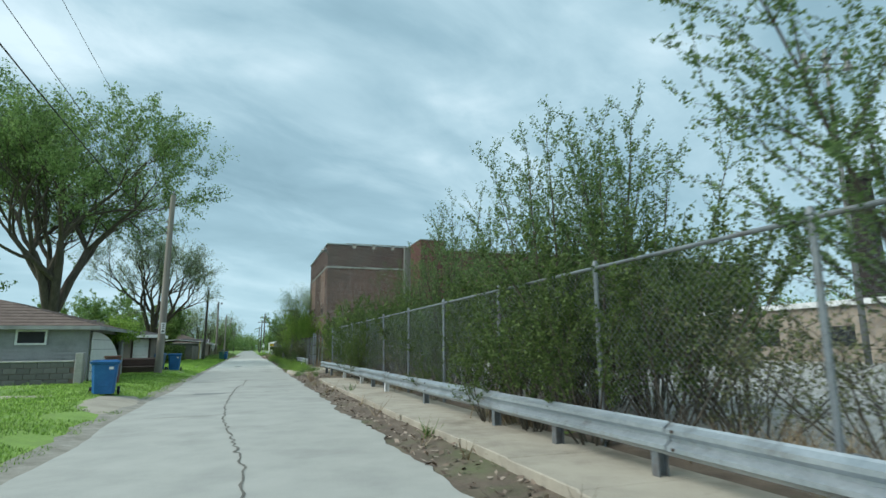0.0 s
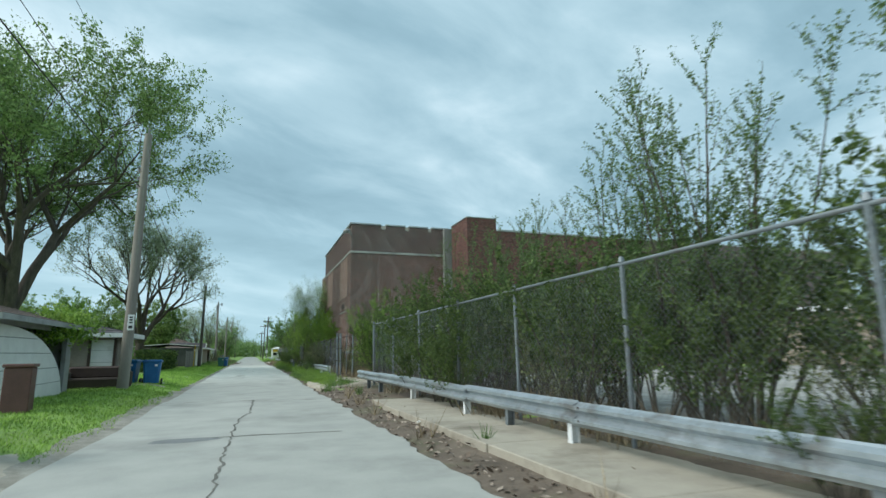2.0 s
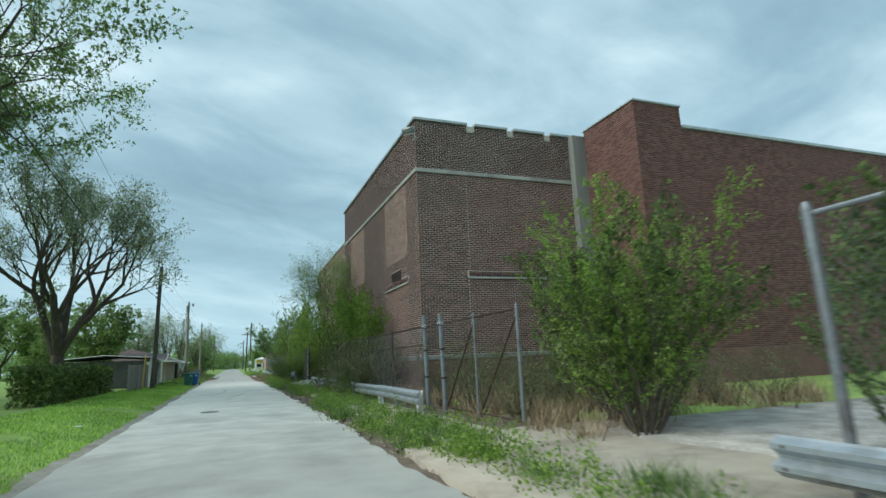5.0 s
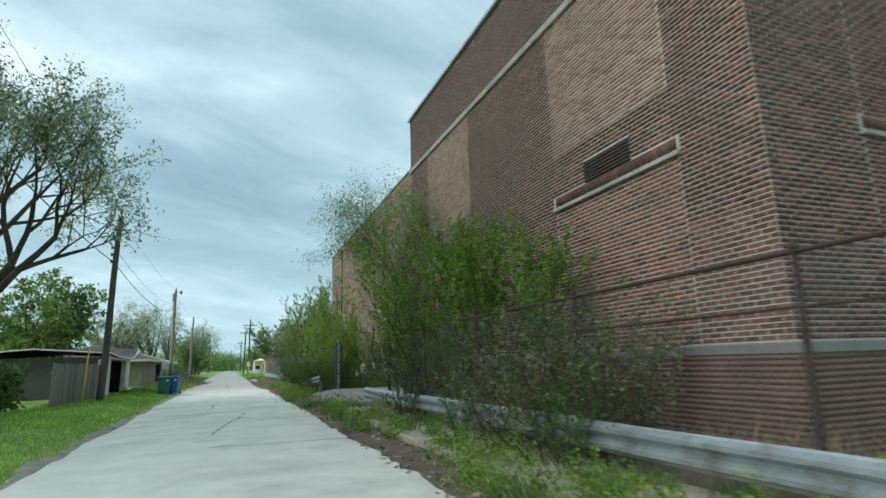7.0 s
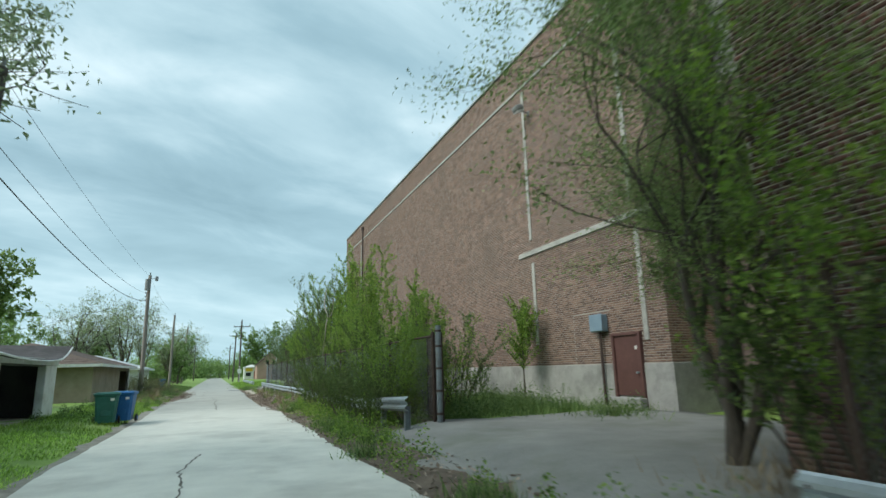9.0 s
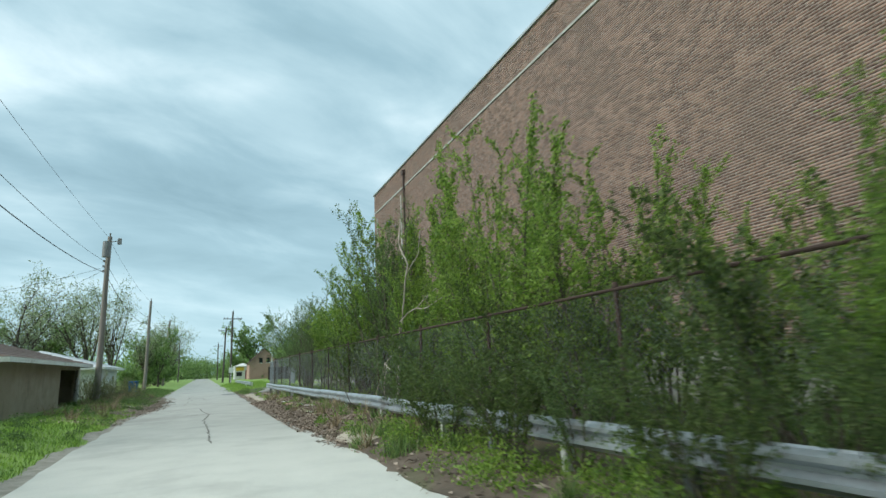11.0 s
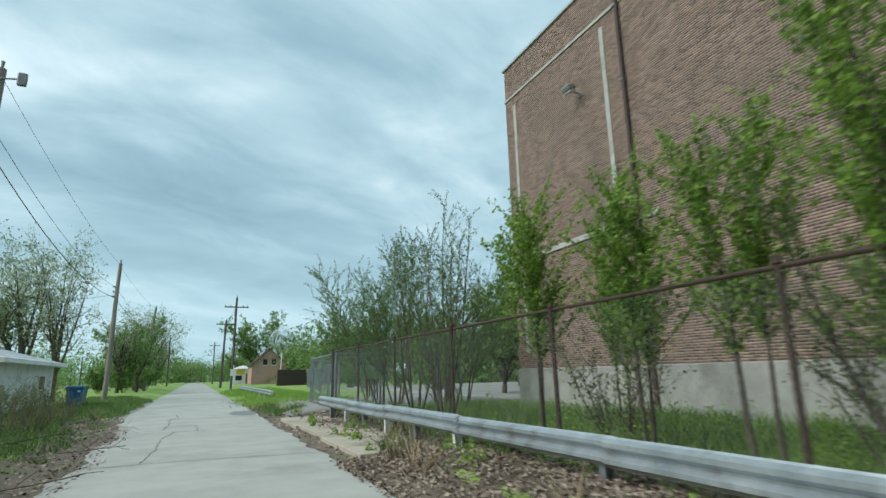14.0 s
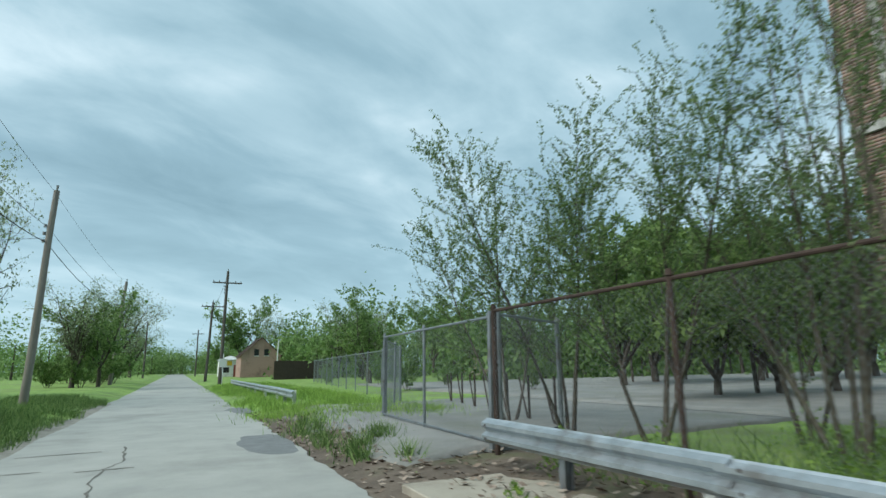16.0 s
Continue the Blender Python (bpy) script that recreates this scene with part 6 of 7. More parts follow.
def sapling(seed, height, stems, twig_len, leaves, leaf, mat, label, spread=0.22, low=0.12, name="sapling", bark="twig", nodes=9, per=3, subs=1, arch=0.14, stem_r=0.006):
    """A clump of upright stems with long straight feathered shoots; leaves sit close along the shoots."""
    r = random.Random(seed)
    segs, twigs = [], []
    for k in range(stems):
        a = 6.28 * k / stems + r.uniform(-0.6, 0.6)
        h = height * r.uniform(0.62, 1.0)
        lean = spread * r.uniform(0.3, 1.3)
        stem = limb(r, (0.12 * math.cos(a), 0.12 * math.sin(a), -0.1), (math.cos(a) * lean, math.sin(a) * lean, 1), h, 0.012 + stem_r * height * r.uniform(0.6, 1.1), segs, 0.14, 0.12, nodes, 0.12)
        twigs.append((stem[-2][0], stem[-1][0]))
        for i in range(1, nodes + 1):
            if i / nodes < low:
                continue
            p, d, rad = stem[i]
            for _ in range(per):
                ln = twig_len * r.uniform(0.5, 1.2) * (1.25 - 0.7 * i / nodes)
                n0 = len(segs)
                t = limb(r, p, side(r, d, radians(r.uniform(18, 52))), ln, max(0.005, rad * 0.4), segs, 0.16, arch, 1 if name == "shrub" else 2, 0.3)
                for j in range(subs):
                    q = t[min(1 + j % 2, len(t) - 1)]
                    limb(r, q[0], side(r, q[1], radians(r.uniform(22, 50))), ln * r.uniform(0.35, 0.6), 0.005, segs, 0.15, arch, 1, 0.4)
                twigs.extend((s[0], s[1]) for s in segs[n0:])
    t = thing(name, label, "sapling" if name == "sapling" else ("tree" if name == "tree" else "shrub"))
    child("stem", wood_mesh("stem", segs, M[bark]), t)
    pts, heading = along_twigs(twigs, leaves, 0.022 + 0.25 * leaf, seed + 5, True)
    child("foliage", leaf_mesh("foliage", pts, leaf, M[mat], seed, 0.0, 0.9, heading), t)
    return t


def settle(proto, places, r):
    """Stands the prototype at the first place and copies of it at the others: rows of x, y, scale."""
    first = True
    for x, y, s in places:
        m = pose(x, y, ground_z(x, y) - 0.02, 0, 0, r.uniform(0, 360)) @ Matrix.Scale(s, 4)
        if first:
            proto.matrix_basis = m
            first = False
        else:
            copy_thing(proto, m)


pr = random.Random(5)
# feathery saplings: variants about 6 m high, each stood in several places
saps = [
    (sapling(21, 6.2, 6, 1.35, 13500, 0.050, "leaf_fresh", "slender sapling clump with fresh green leaves"), [(5.6, 69.5, 0.65), (5.5, 82.8, 1.05), (5.8, 72.5, 0.75), (5.6, 87.0, 1.05)]),
    (sapling(22, 6.2, 7, 1.3, 15000, 0.040, "leaf_dull", "upright sapling clump with small dull green leaves", spread=0.36, arch=0.1), [(7.0, 8.6, 0.98), (5.6, 9.3, 0.95), (5.5, 7.9, 0.9), (7.0, 12.2, 1.08), (6.6, 10.8, 0.8), (6.5, 15.7, 0.95), (6.6, 18.4, 0.84), (6.5, 23.4, 0.85), (5.8, 85.6, 1.15)]),
    (sapling(23, 6.2, 7, 1.25, 13500, 0.050, "leaf_fresh", "dense sapling clump with bright green leaves"), [(5.6, 77.0, 1.0), (5.6, 79.6, 0.75), (5.6, 88.2, 1.1), (5.9, 89.9, 1.0), (6.4, 86.0, 1.05), (6.9, 75.0, 0.8), (7.3, 83.6, 1.1), (6.6, 82.0, 1.2)]),
    (sapling(24, 6.2, 5, 1.4, 6000, 0.038, "leaf_dull", "sparse sapling with thin budding twigs", spread=0.34), [(6.3, 16.4, 1.05), (6.7, 18.9, 0.8), (6.7, 23.9, 0.8), (6.5, 20.3, 0.7), (6.5, 27.4, 0.85), (5.6, 90.0, 0.8), (7.3, 104.2, 1.08), (5.3, 99.5, 0.72), (5.5, 102.0, 0.85), (5.4, 84.8, 1.0)]),
    (sapling(25, 5.2, 9, 1.3, 12000, 0.051, "leaf_fresh", "thick leafy thicket sapling along the fence", spread=0.4), [(5.2, 55.3, 1.0), (5.4, 81.2, 0.8), (5.6, 75.3, 0.8), (5.6, 57.8, 0.95), (5.2, 53.9, 0.5), (5.5, 70.8, 0.62), (5.4, 68.6, 0.55), (5.8, 78.3, 0.85), (6.3, 76.3, 0.85), (5.3, 34.3, 0.72), (6.0, 35.8, 0.78), (4.5, 68.4, 0.5), (4.6, 70.3, 0.6)]),
    # small single-stemmed trees, bare below
    (sapling(26, 5.0, 2, 1.35, 8000, 0.050, "leaf_fresh", "slim young tree with bare lower trunk and green crown", spread=0.1, low=0.36, per=5, subs=2, stem_r=0.0085), [(5.3, 95.4, 1.0), (5.3, 93.0, 0.92), (5.35, 91.4, 0.95), (5.3, 88.5, 1.0), (8.0, 96.5, 0.8), (9.9, 71.6, 0.85), (5.0, 51.4, 0.95), (5.1, 53.2, 1.05), (4.9, 49.2, 0.8)]),
    # spreading trees by the lot, several trunks, crown above head height
    (sapling(27, 7.6, 3, 2.25, 20000, 0.045, "leaf_dull", "spreading young tree with dark trunks and fine leaves", spread=0.3, low=0.3, per=5, subs=3, arch=0.06, name="tree", bark="bark", stem_r=0.0075), [(6.1, 3.1, 0.85), (6.75, 110.8, 0.88), (6.6, 108.6, 0.95), (6.5, 106.4, 0.95), (8.8, 105.6, 0.9)]),
]
for proto, places in saps:
    settle(proto, places, pr)
# low brush that fills the fence line
brush = [
    (sapling(31, 3.2, 11, 0.95, 6000, 0.054, "leaf_brush", "low green brush growing through the fence", spread=0.6, low=0.25, name="shrub", nodes=5, per=2), [(5.3 + pr.uniform(-0.2, 0.5), y + pr.uniform(-0.5, 0.5), pr.uniform(0.78, 1.0)) for y in (10.4, 12.2, 15.0, 18.2, 21.3, 24.0, 26.8, 29.6, 57.4, 71.5, 75.4, 82.5, 87.5)] + [(5.6, 25.4, 1.15), (5.8, 27.0, 1.15), (6.1, 28.6, 1.1), (4.3, 6.4, 0.75), (4.2, 7.8, 0.8), (4.0, 9.0, 0.55), (5.4, 8.4, 1.05), (6.5, 10.0, 1.1), (4.2, 21.2, 0.6), (4.25, 22.6, 0.72), (4.2, 24.2, 0.62), (5.5, 34.6, 1.05), (6.1, 35.7, 1.1), (4.2, 12.8, 0.35), (3.9, 72.0, 0.45), (3.9, 75.0, 0.5), (4.0, 78.2, 0.5), (4.1, 68.6, 0.5), (3.5, 67.9, 0.36), (3.6, 69.4, 0.5), (3.5, 71.2, 0.52), (3.55, 74.3, 0.55), (3.5, 76.5, 0.5), (9.6, 79.0, 0.6), (4.4, 50.2, 0.4), (3.8, 47.0, 0.42), (3.6, 52.6, 0.3), (5.2, 6.0, 0.95)]),
    (sapling(32, 3.4, 11, 1.0, 5800, 0.054, "leaf_dull", "low dull green brush behind the guard rail", spread=0.6, low=0.25, name="shrub", nodes=5, per=2), [(5.8 + pr.uniform(-0.4, 1.0), y + pr.uniform(-0.5, 0.5), pr.uniform(0.78, 1.0)) for y in (10.8, 13.5, 16.5, 19.5, 22.6, 25.5, 28.3, 31.0, 56.5, 70.0, 73.0, 78.0, 81.0, 84.8, 87.0)] + [(3.5, 46.5, 0.33), (3.5, 49.5, 0.3), (4.1, 70.5, 0.55), (3.9, 73.5, 0.5), (4.0, 76.6, 0.55), (4.0, 80.2, 0.6), (9.7, 75.0, 0.5), (10.4, 44.2, 0.5), (12.0, 43.4, 0.6)]),
    (sapling(33, 1.9, 9, 0.65, 1700, 0.036, "leaf_olive", "tangled brown brush with few leaves", spread=0.8, low=0.0, name="shrub", nodes=5, per=2), [(5.2 + pr.uniform(-0.3, 1.2), y + pr.uniform(-0.6, 0.6), pr.uniform(0.8, 1.3)) for y in (2.5, 3.5, 5.0, 6.0, 7.0, 11.0, 18.0, 22.5, 27.0, 42.6, 56.0, 80.5, 86.0, 90.0, 94.0)] + [(3.7, 47.2, 0.85), (3.6, 48.6, 0.7), (4.3, 46.8, 1.1), (4.4, 48.2, 1.3), (4.7, 49.6, 1.2), (4.9, 47.5, 1.35)] + [(5.2 + pr.uniform(0, 1.8), 8.5 + 1.9 * k, pr.uniform(0.6, 0.9)) for k in range(12)] + [(5.2 + 1.1 * (k % 6) + pr.uniform(-0.3, 0.3), 37.2 + 2.0 * (k // 6) + pr.uniform(-0.6, 0.6), pr.uniform(0.55, 0.85)) for k in range(18)] + [(5.8, 38.2, 0.7), (6.6, 39.4, 0.8), (7.6, 38.4, 0.8), (8.6, 39.8, 0.9), (9.5, 41.0, 0.7), (10.5, 39.5, 0.8), (9.8, 38.0, 0.8), (11.8, 40.5, 0.9), (8.6, 43.6, 0.6)] + [(-5.6, 105.5, 0.7), (-6.3, 107.5, 0.9), (-5.2, 106.9, 0.6), (-6.8, 109.5, 0.8), (-5.0, 109.0, 0.7), (-5.6, 104.6, 0.8), (-4.7, 106.0, 0.75), (-4.3, 107.3, 0.6), (-5.6, 102.6, 0.9), (-4.9, 103.4, 0.7), (-4.6, 111.0, 0.6), (-5.4, 112.6, 0.8), (-6.0, 111.0, 0.6), (-3.7, 104.6, 0.5), (-3.6, 106.6, 0.5), (-3.9, 109.6, 0.5)]),
    # rank growth further back in the yard, seen through the first row
    (sapling(35, 3.3, 10, 1.0, 6200, 0.058, "leaf_brush", "rank leafy brush standing behind the fence row", spread=0.5, low=0.25, name="shrub", nodes=5, per=2), [(6.7 + pr.uniform(-0.4, 0.6), y, pr.uniform(0.88, 1.04)) for y in (7.0, 8.2, 9.4, 11.0, 12.6, 14.2, 15.8, 17.4, 19.0, 20.6, 22.2, 23.8, 25.4, 27.0, 28.6, 30.2)]),
]
bush_spots = [(-6.4, 150, 0.8), (-6.0, 157, 1.1), (-5.6, 163, 1.2)] + [(-pr.uniform(12, 24), pr.uniform(44, 64), pr.uniform(0.8, 1.3)) for _ in range(7)]
bush_spots += [(-pr.uniform(12, 24), pr.uniform(78, 130), pr.uniform(0.6, 1.0)) for _ in range(15)]
bush_spots += [(-pr.uniform(7.0, 12), pr.uniform(150, 190), pr.uniform(0.6, 1.1)) for _ in range(12)]
bush_spots += [(pr.uniform(11, 17), pr.uniform(122, 164), pr.uniform(0.5, 0.9)) for _ in range(8)]
brush.append((sapling(34, 3.2, 6, 1.2, 2000, 0.17, "leaf_elm", "round green bush at the yard's edge", spread=0.6, low=0.0, name="shrub", nodes=4, per=2), bush_spots))
for proto, places in brush:
    settle(proto, places, pr)

def vase_tree(seed, stem, leaders, length, radius, ratio, depth, flare, leaves, leaf, mat, label, up=0.1, kids=(2, 1)):
    """An elm-like tree: leaders fork again and again, each fork shorter and thinner, with leaves on the last two orders."""
    r = random.Random(seed)
    segs, twigs = [], []
    base = limb(r, (0, 0, -0.3), (0.02, 0, 1), stem, radius * 1.5, segs, 0.06, 0.1, 4, 0.85)
    tip, d0, _ = base[-1]

    def grow(p, d, ln, rad, level):
        n0 = len(segs)
        pts = limb(r, p, d, ln * r.uniform(0.8, 1.15), rad, segs, 0.24 if level else 0.14, up, 4 if level < 3 else 2, 0.62)
        if level >= depth - 1:
            twigs.extend((q[0], q[1]) for q in segs[n0:])
        if level == depth:
            return
        for place, count in ((len(pts) - 1, kids[0]), (len(pts) // 2, kids[1])):
            q, qd, qr = pts[place]
            for _ in range(count):
                grow(q, side(r, qd, radians(r.uniform(16, 46))), ln * ratio, qr * 0.72, level + 1)

    for k in range(leaders):
        a = 6.283 * k / leaders + r.uniform(-0.3, 0.3)
        tilt = flare * r.uniform(0.6, 1.25)
        grow(tip - Vector((0, 0, 0.25 * (k % 3))), Vector((math.cos(a) * tilt, math.sin(a) * tilt, 1)).normalized(), length, radius, 0)
    tree = thing("tree", label, "tree")
    child("trunk", wood_mesh("trunk", segs, M["bark"]), tree)
    child("crown", leaf_mesh("crown", along_twigs(twigs, leaves, 0.16, seed), leaf, M[mat], seed, 0.5), tree)
    return tree


# tree with several trunks beside the drive, its limbs reaching over the rail
t = vase_tree(12, 0.9, 5, 2.35, 0.085, 0.77, 5, 0.33, 50000, 0.057, "leaf_drive", "leafy tree with several trunks beside the drive")
settle(t, [(5.75, 59.6, 1.0), (7.8, 60.2, 0.72)], pr)
# broad old trees on the residential side
t = vase_tree(3, 4.2, 5, 6.4, 0.42, 0.76, 6, 0.42, 95000, 0.2, "leaf_elm", "huge spreading elm with forked trunk and young leaves")
t.matrix_basis = pose(-15.6, 52.7, 0.25, 0, 0, 25)
t = vase_tree(8, 2.6, 4, 4.4, 0.30, 0.74, 5, 0.45, 24000, 0.14, "leaf_pale", "tall crooked tree with open limbs and pale young leaves")
t.matrix_basis = pose(-10.0, 67.2, 0.25, 0, 0, 0)
t = big_tree(42, 14, 0.38, 1.3, 9000, 0.2, "leaf_pale", "wide old tree with crooked limbs and thin pale foliage", forks=6, trunk=0.2, droop=0.05)
settle(t, [(-15, 136, 0.75), (22, 172, 0.9), (17, 205, 1.1)], pr)
t = big_tree(43, 11, 0.26, 0.8, 3600, 0.17, "leaf_pale", "nearly bare tree with fine grey twigs", forks=6, trunk=0.18)
settle(t, [(-13, 118, 0.9), (-10.5, 131, 1.15), (-6.5, 172, 1.1), (18.5, 170, 1.0), (-8, 186, 1.3), (-7.0, 150, 0.85), (16, 150, 0.8), (-7.5, 215, 1.1)], pr)
copy_thing(t, pose(-8.0, 128, 0.2, 0, 0, 70) @ Matrix.Diagonal((0.7, 0.7, 1.1, 1)))
t = big_tree(44, 10, 0.25, 1.1, 6500, 0.33, "leaf_spring", "round leafy green tree", forks=6, trunk=0.12, fine=1)
settle(t, [(-11.0, 83.5, 0.8), (-15, 84, 0.85), (-6.8, 164, 0.95), (18, 158, 0.85), (26, 150, 0.9), (22.5, 124, 1.25), (28, 127, 1.4), (15, 113.6, 0.8), (17.6, 114.2, 0.78), (20.2, 113.6, 0.85), (23.4, 113.4, 0.8), (34, 124, 1.25), (40, 122, 1.2), (47, 124, 1.3), (-21, 70, 0.8), (36, 135, 0.8), (46, 128, 0.9), (-17, 41, 0.55), (-13, 76, 0.5), (-13, 60, 0.42)], pr)
t = big_tree(45, 12, 0.25, 0.9, 5500, 0.33, "leaf_elm", "tall loose-crowned tree with light green leaves", forks=5, trunk=0.2, fine=1)
settle(t, [(-20, 90, 0.85), (-16, 135, 0.85), (9, 240, 0.9), (-9.5, 240, 1.0), (35, 170, 1.2), (30, 166, 1.0), (-5.5, 152, 0.75), (11, 212, 1.5), (14, 143, 0.75), (-24, 44, 0.9), (54, 140, 1.0), (-28, 100, 1.0), (-18, 116, 0.8), (-24, 130, 0.9), (-30, 150, 1.3), (-33, 64, 1.5), (-26, 58, 1.2)], pr)
t = big_tree(48, 9.5, 0.13, 0.9, 5000, 0.2, "leaf_dull", "low spreading tree in the lot", forks=6, trunk=0.28, fine=1)
settle(t, [(23, 111, 0.9), (28, 109, 1.0), (33, 112, 0.9), (19.5, 114, 0.8), (27, 128, 0.8), (33, 129, 0.9), (39, 127, 0.85), (46, 130, 1.0), (53, 127, 0.9), (60, 129, 1.0)], pr)


def far_woods():
    """Distant belts of trees and undergrowth that close the view."""
    r = np.random.RandomState(9)
    pts, trunks = [], []

    def crown(x, y, h, k, wide=0.22):
        q = r.normal(size=(k, 3)) * (h * wide, h * wide, h * 0.2)
        lumps = r.normal(size=(7, 3)) * (h * 0.2, h * 0.2, h * 0.16)
        q = q * 0.55 + lumps[r.randint(0, 7, k)]
        q[:, 2] = np.abs(q[:, 2] + h * 0.58)
        pts.append(q + (x, y, 0))
        trunks.append(((x, y, 0), (x, y, h * 0.6), 0.02 * h, 0.008 * h))

    def under(x, y, h, k):
        q = r.normal(size=(k, 3)) * (2.6, 2.6, 0)
        q[:, 2] = h * r.uniform(0, 1, k) ** 1.3
        pts.append(q + (x, y, 0.1))

    for sx, y0, y1, n in ((-1, 178, 420, 80), (1, 200, 420, 60)):
        for _ in range(n):
            y = r.uniform(y0, y1)
            x = sx * (7.5 + r.uniform(0, 60))
            crown(x, y, r.uniform(7, 13), 260)
            under(x, y, 3.5, 120)
    for _ in range(130):
        x, y = 62 + r.uniform(0, 50), 25 + r.uniform(0, 170)
        crown(x, y, r.uniform(7, 12), 260, 0.26)
        under(x, y, 4.5, 160)
    for _ in range(26):
        x, y = 20 + r.uniform(0, 50), 141 + r.uniform(0, 9)
        crown(x, y, r.uniform(5, 9), 260, 0.26)
        under(x, y, 3.5, 200)
    for _ in range(60):
        x, y = 16 + r.uniform(0, 60), 168 + r.uniform(0, 40)
        crown(x, y, r.uniform(7, 12), 400, 0.26)
        under(x, y, 4.5, 200)
    for _ in range(110):
        x, y = -42 - r.uniform(0, 60), 34 + r.uniform(0, 240)
        crown(x, y, r.uniform(7, 13), 280, 0.26)
        under(x, y, 4.5, 160)
    for _ in range(46):
        x, y = -24 + r.uniform(0, 48), 300 + r.uniform(0, 70)
        crown(x, y, r.uniform(6, 11), 420, 0.3)
        under(x, y, 5.0, 200)
    t = thing("far_woods", "distant belt of green trees and undergrowth closing the view", "trees", kind="stuff")
    child("foliage", leaf_mesh("foliage", np.concatenate(pts), 0.62, M["leaf_elm"], 3), t, kind="stuff")
    v, f = tubes(trunks, 5)
    child("trunk", fast_mesh("trunk", v, f, M["bark"]), t, kind="stuff")


far_woods()

# hedge and ivy
hr = np.random.RandomState(4)
hp = np.stack([hr.uniform(-7.6, -6.2, 9000), hr.uniform(52, 64, 9000), 0.3 + 1.5 * hr.uniform(0, 1, 9000) ** 0.7], 1)
hedge = thing("hedge", "dark green clipped hedge along the lawn", "hedge")
child("foliage", leaf_mesh("foliage", hp, 0.18, M["leaf_brush"], 8), hedge)
ivy = thing("ivy", "green ivy sprawling over the garage roof edge", "ivy")
ip = np.stack([hr.normal(-5.8, 0.3, 4200), hr.uniform(28.6, 32.4, 4200), hr.normal(2.45, 0.25, 4200)], 1)
child("foliage", leaf_mesh("foliage", ip, 0.11, M["leaf_fresh"], 9), ivy)


# ---------------------------------------------------------------- grass, weeds, litter
def blades(name, xs, ys, zs, high, wide, mat, seed, lean=0.35):
    r = np.random.RandomState(seed)
    n = len(xs)
    a = r.uniform(0, 6.283, n)
    h = high * r.uniform(0.5, 1.4, n)
    w = wide * r.uniform(0.7, 1.3, n)
    base = np.stack([xs, ys, zs], 1)
    u = np.stack([np.cos(a), np.sin(a), np.zeros(n)], 1)
    tip = base + np.stack([r.normal(0, lean, n) * h, r.normal(0, lean, n) * h, h], 1)
    verts = np.stack([base - u * w[:, None], base + u * w[:, None], tip], 1).reshape(-1, 3)
    return fast_mesh(name, verts, np.arange(n * 3).reshape(-1, 3), mat)


def scatter(n, x0, x1, y0, y1, seed, keep=None):
    r = np.random.RandomState(seed)
    out = []
    for x, y in zip(r.uniform(x0, x1, n), r.uniform(y0, y1, n)):
        if keep is None or keep(x, y):
            out.append((x, y, ground_z(x, y) - 0.01))
    return np.array(out).T


def grown(x, y):
    if ((x + 3.15) / 0.66) ** 2 + ((y - 16.6) / 2.15) ** 2 < 1:
        return False
    if 92.5 < y < 111 and x > road_left(y) - 1.1 - 0.5 * noise.noise((y * 0.5, 31, 0)) and noise.noise((x * 1.3, y * 1.3, 6)) < 0.25:
        return False
    return x < road_left(y) + 0.02 - 0.2 * max(0, noise.noise((x * 1.1, y * 1.1, 3))) and noise.noise((x * 0.5, y * 0.5, 1)) > -0.42


for name, n, x0, x1, y0, y1, hi, mat, label in (
    ("grass", 45000, -6.4, -2.4, 6, 32, 0.06, "blade", "short bright green grass on the verge"),
    ("grass", 52000, -6.2, -2.4, 32, 71.5, 0.07, "blade_bright", "short bright green grass on the verge"),
    ("grass", 17000, -5.4, -2.5, 71.5, 100, 0.11, "blade", "rough green grass on the verge"),
    ("grass", 26000, -6.4, -2.4, 100, 132, 0.2, "weed", "long rough grass and weeds on the verge"),
    ("grass", 12000, -16, -6.4, 6, 24, 0.1, "blade", "short green lawn grass"),
):
    x, y, z = scatter(n, x0, x1, y0, y1, int(y0 * 3 + n), grown)
    tagged(new(name, blades(name, x, y, z, hi, 0.012, M[mat], int(y0))), label, "grass", kind="stuff")


def clumps(name, spots, per, radius, hi, mat, label, seed):
    r = np.random.RandomState(seed)
    xs, ys, zs = [], [], []
    for cx, cy, s in spots:
        k = int(per * s)
        a, d = r.uniform(0, 6.283, k), np.abs(r.normal(0, radius * s, k))
        for q, e in zip(a, d):
            x, y = cx + e * math.cos(q), cy + e * math.sin(q) * 1.6
            xs.append(x), ys.append(y), zs.append(ground_z(x, y) - 0.01)
    tagged(new(name, blades(name, np.array(xs), np.array(ys), np.array(zs), hi, 0.011, M[mat], seed, 0.45)), label, "weeds", kind="stuff")


def off_drive(spots):
    return [q for q in spots if not (3.25 < q[0] < 8.6 and 58.4 < q[1] < 67.2) and not (q[0] <= 3.25 and 58.8 < q[1] < 64.8 and int(q[1] * 10) % 3)]


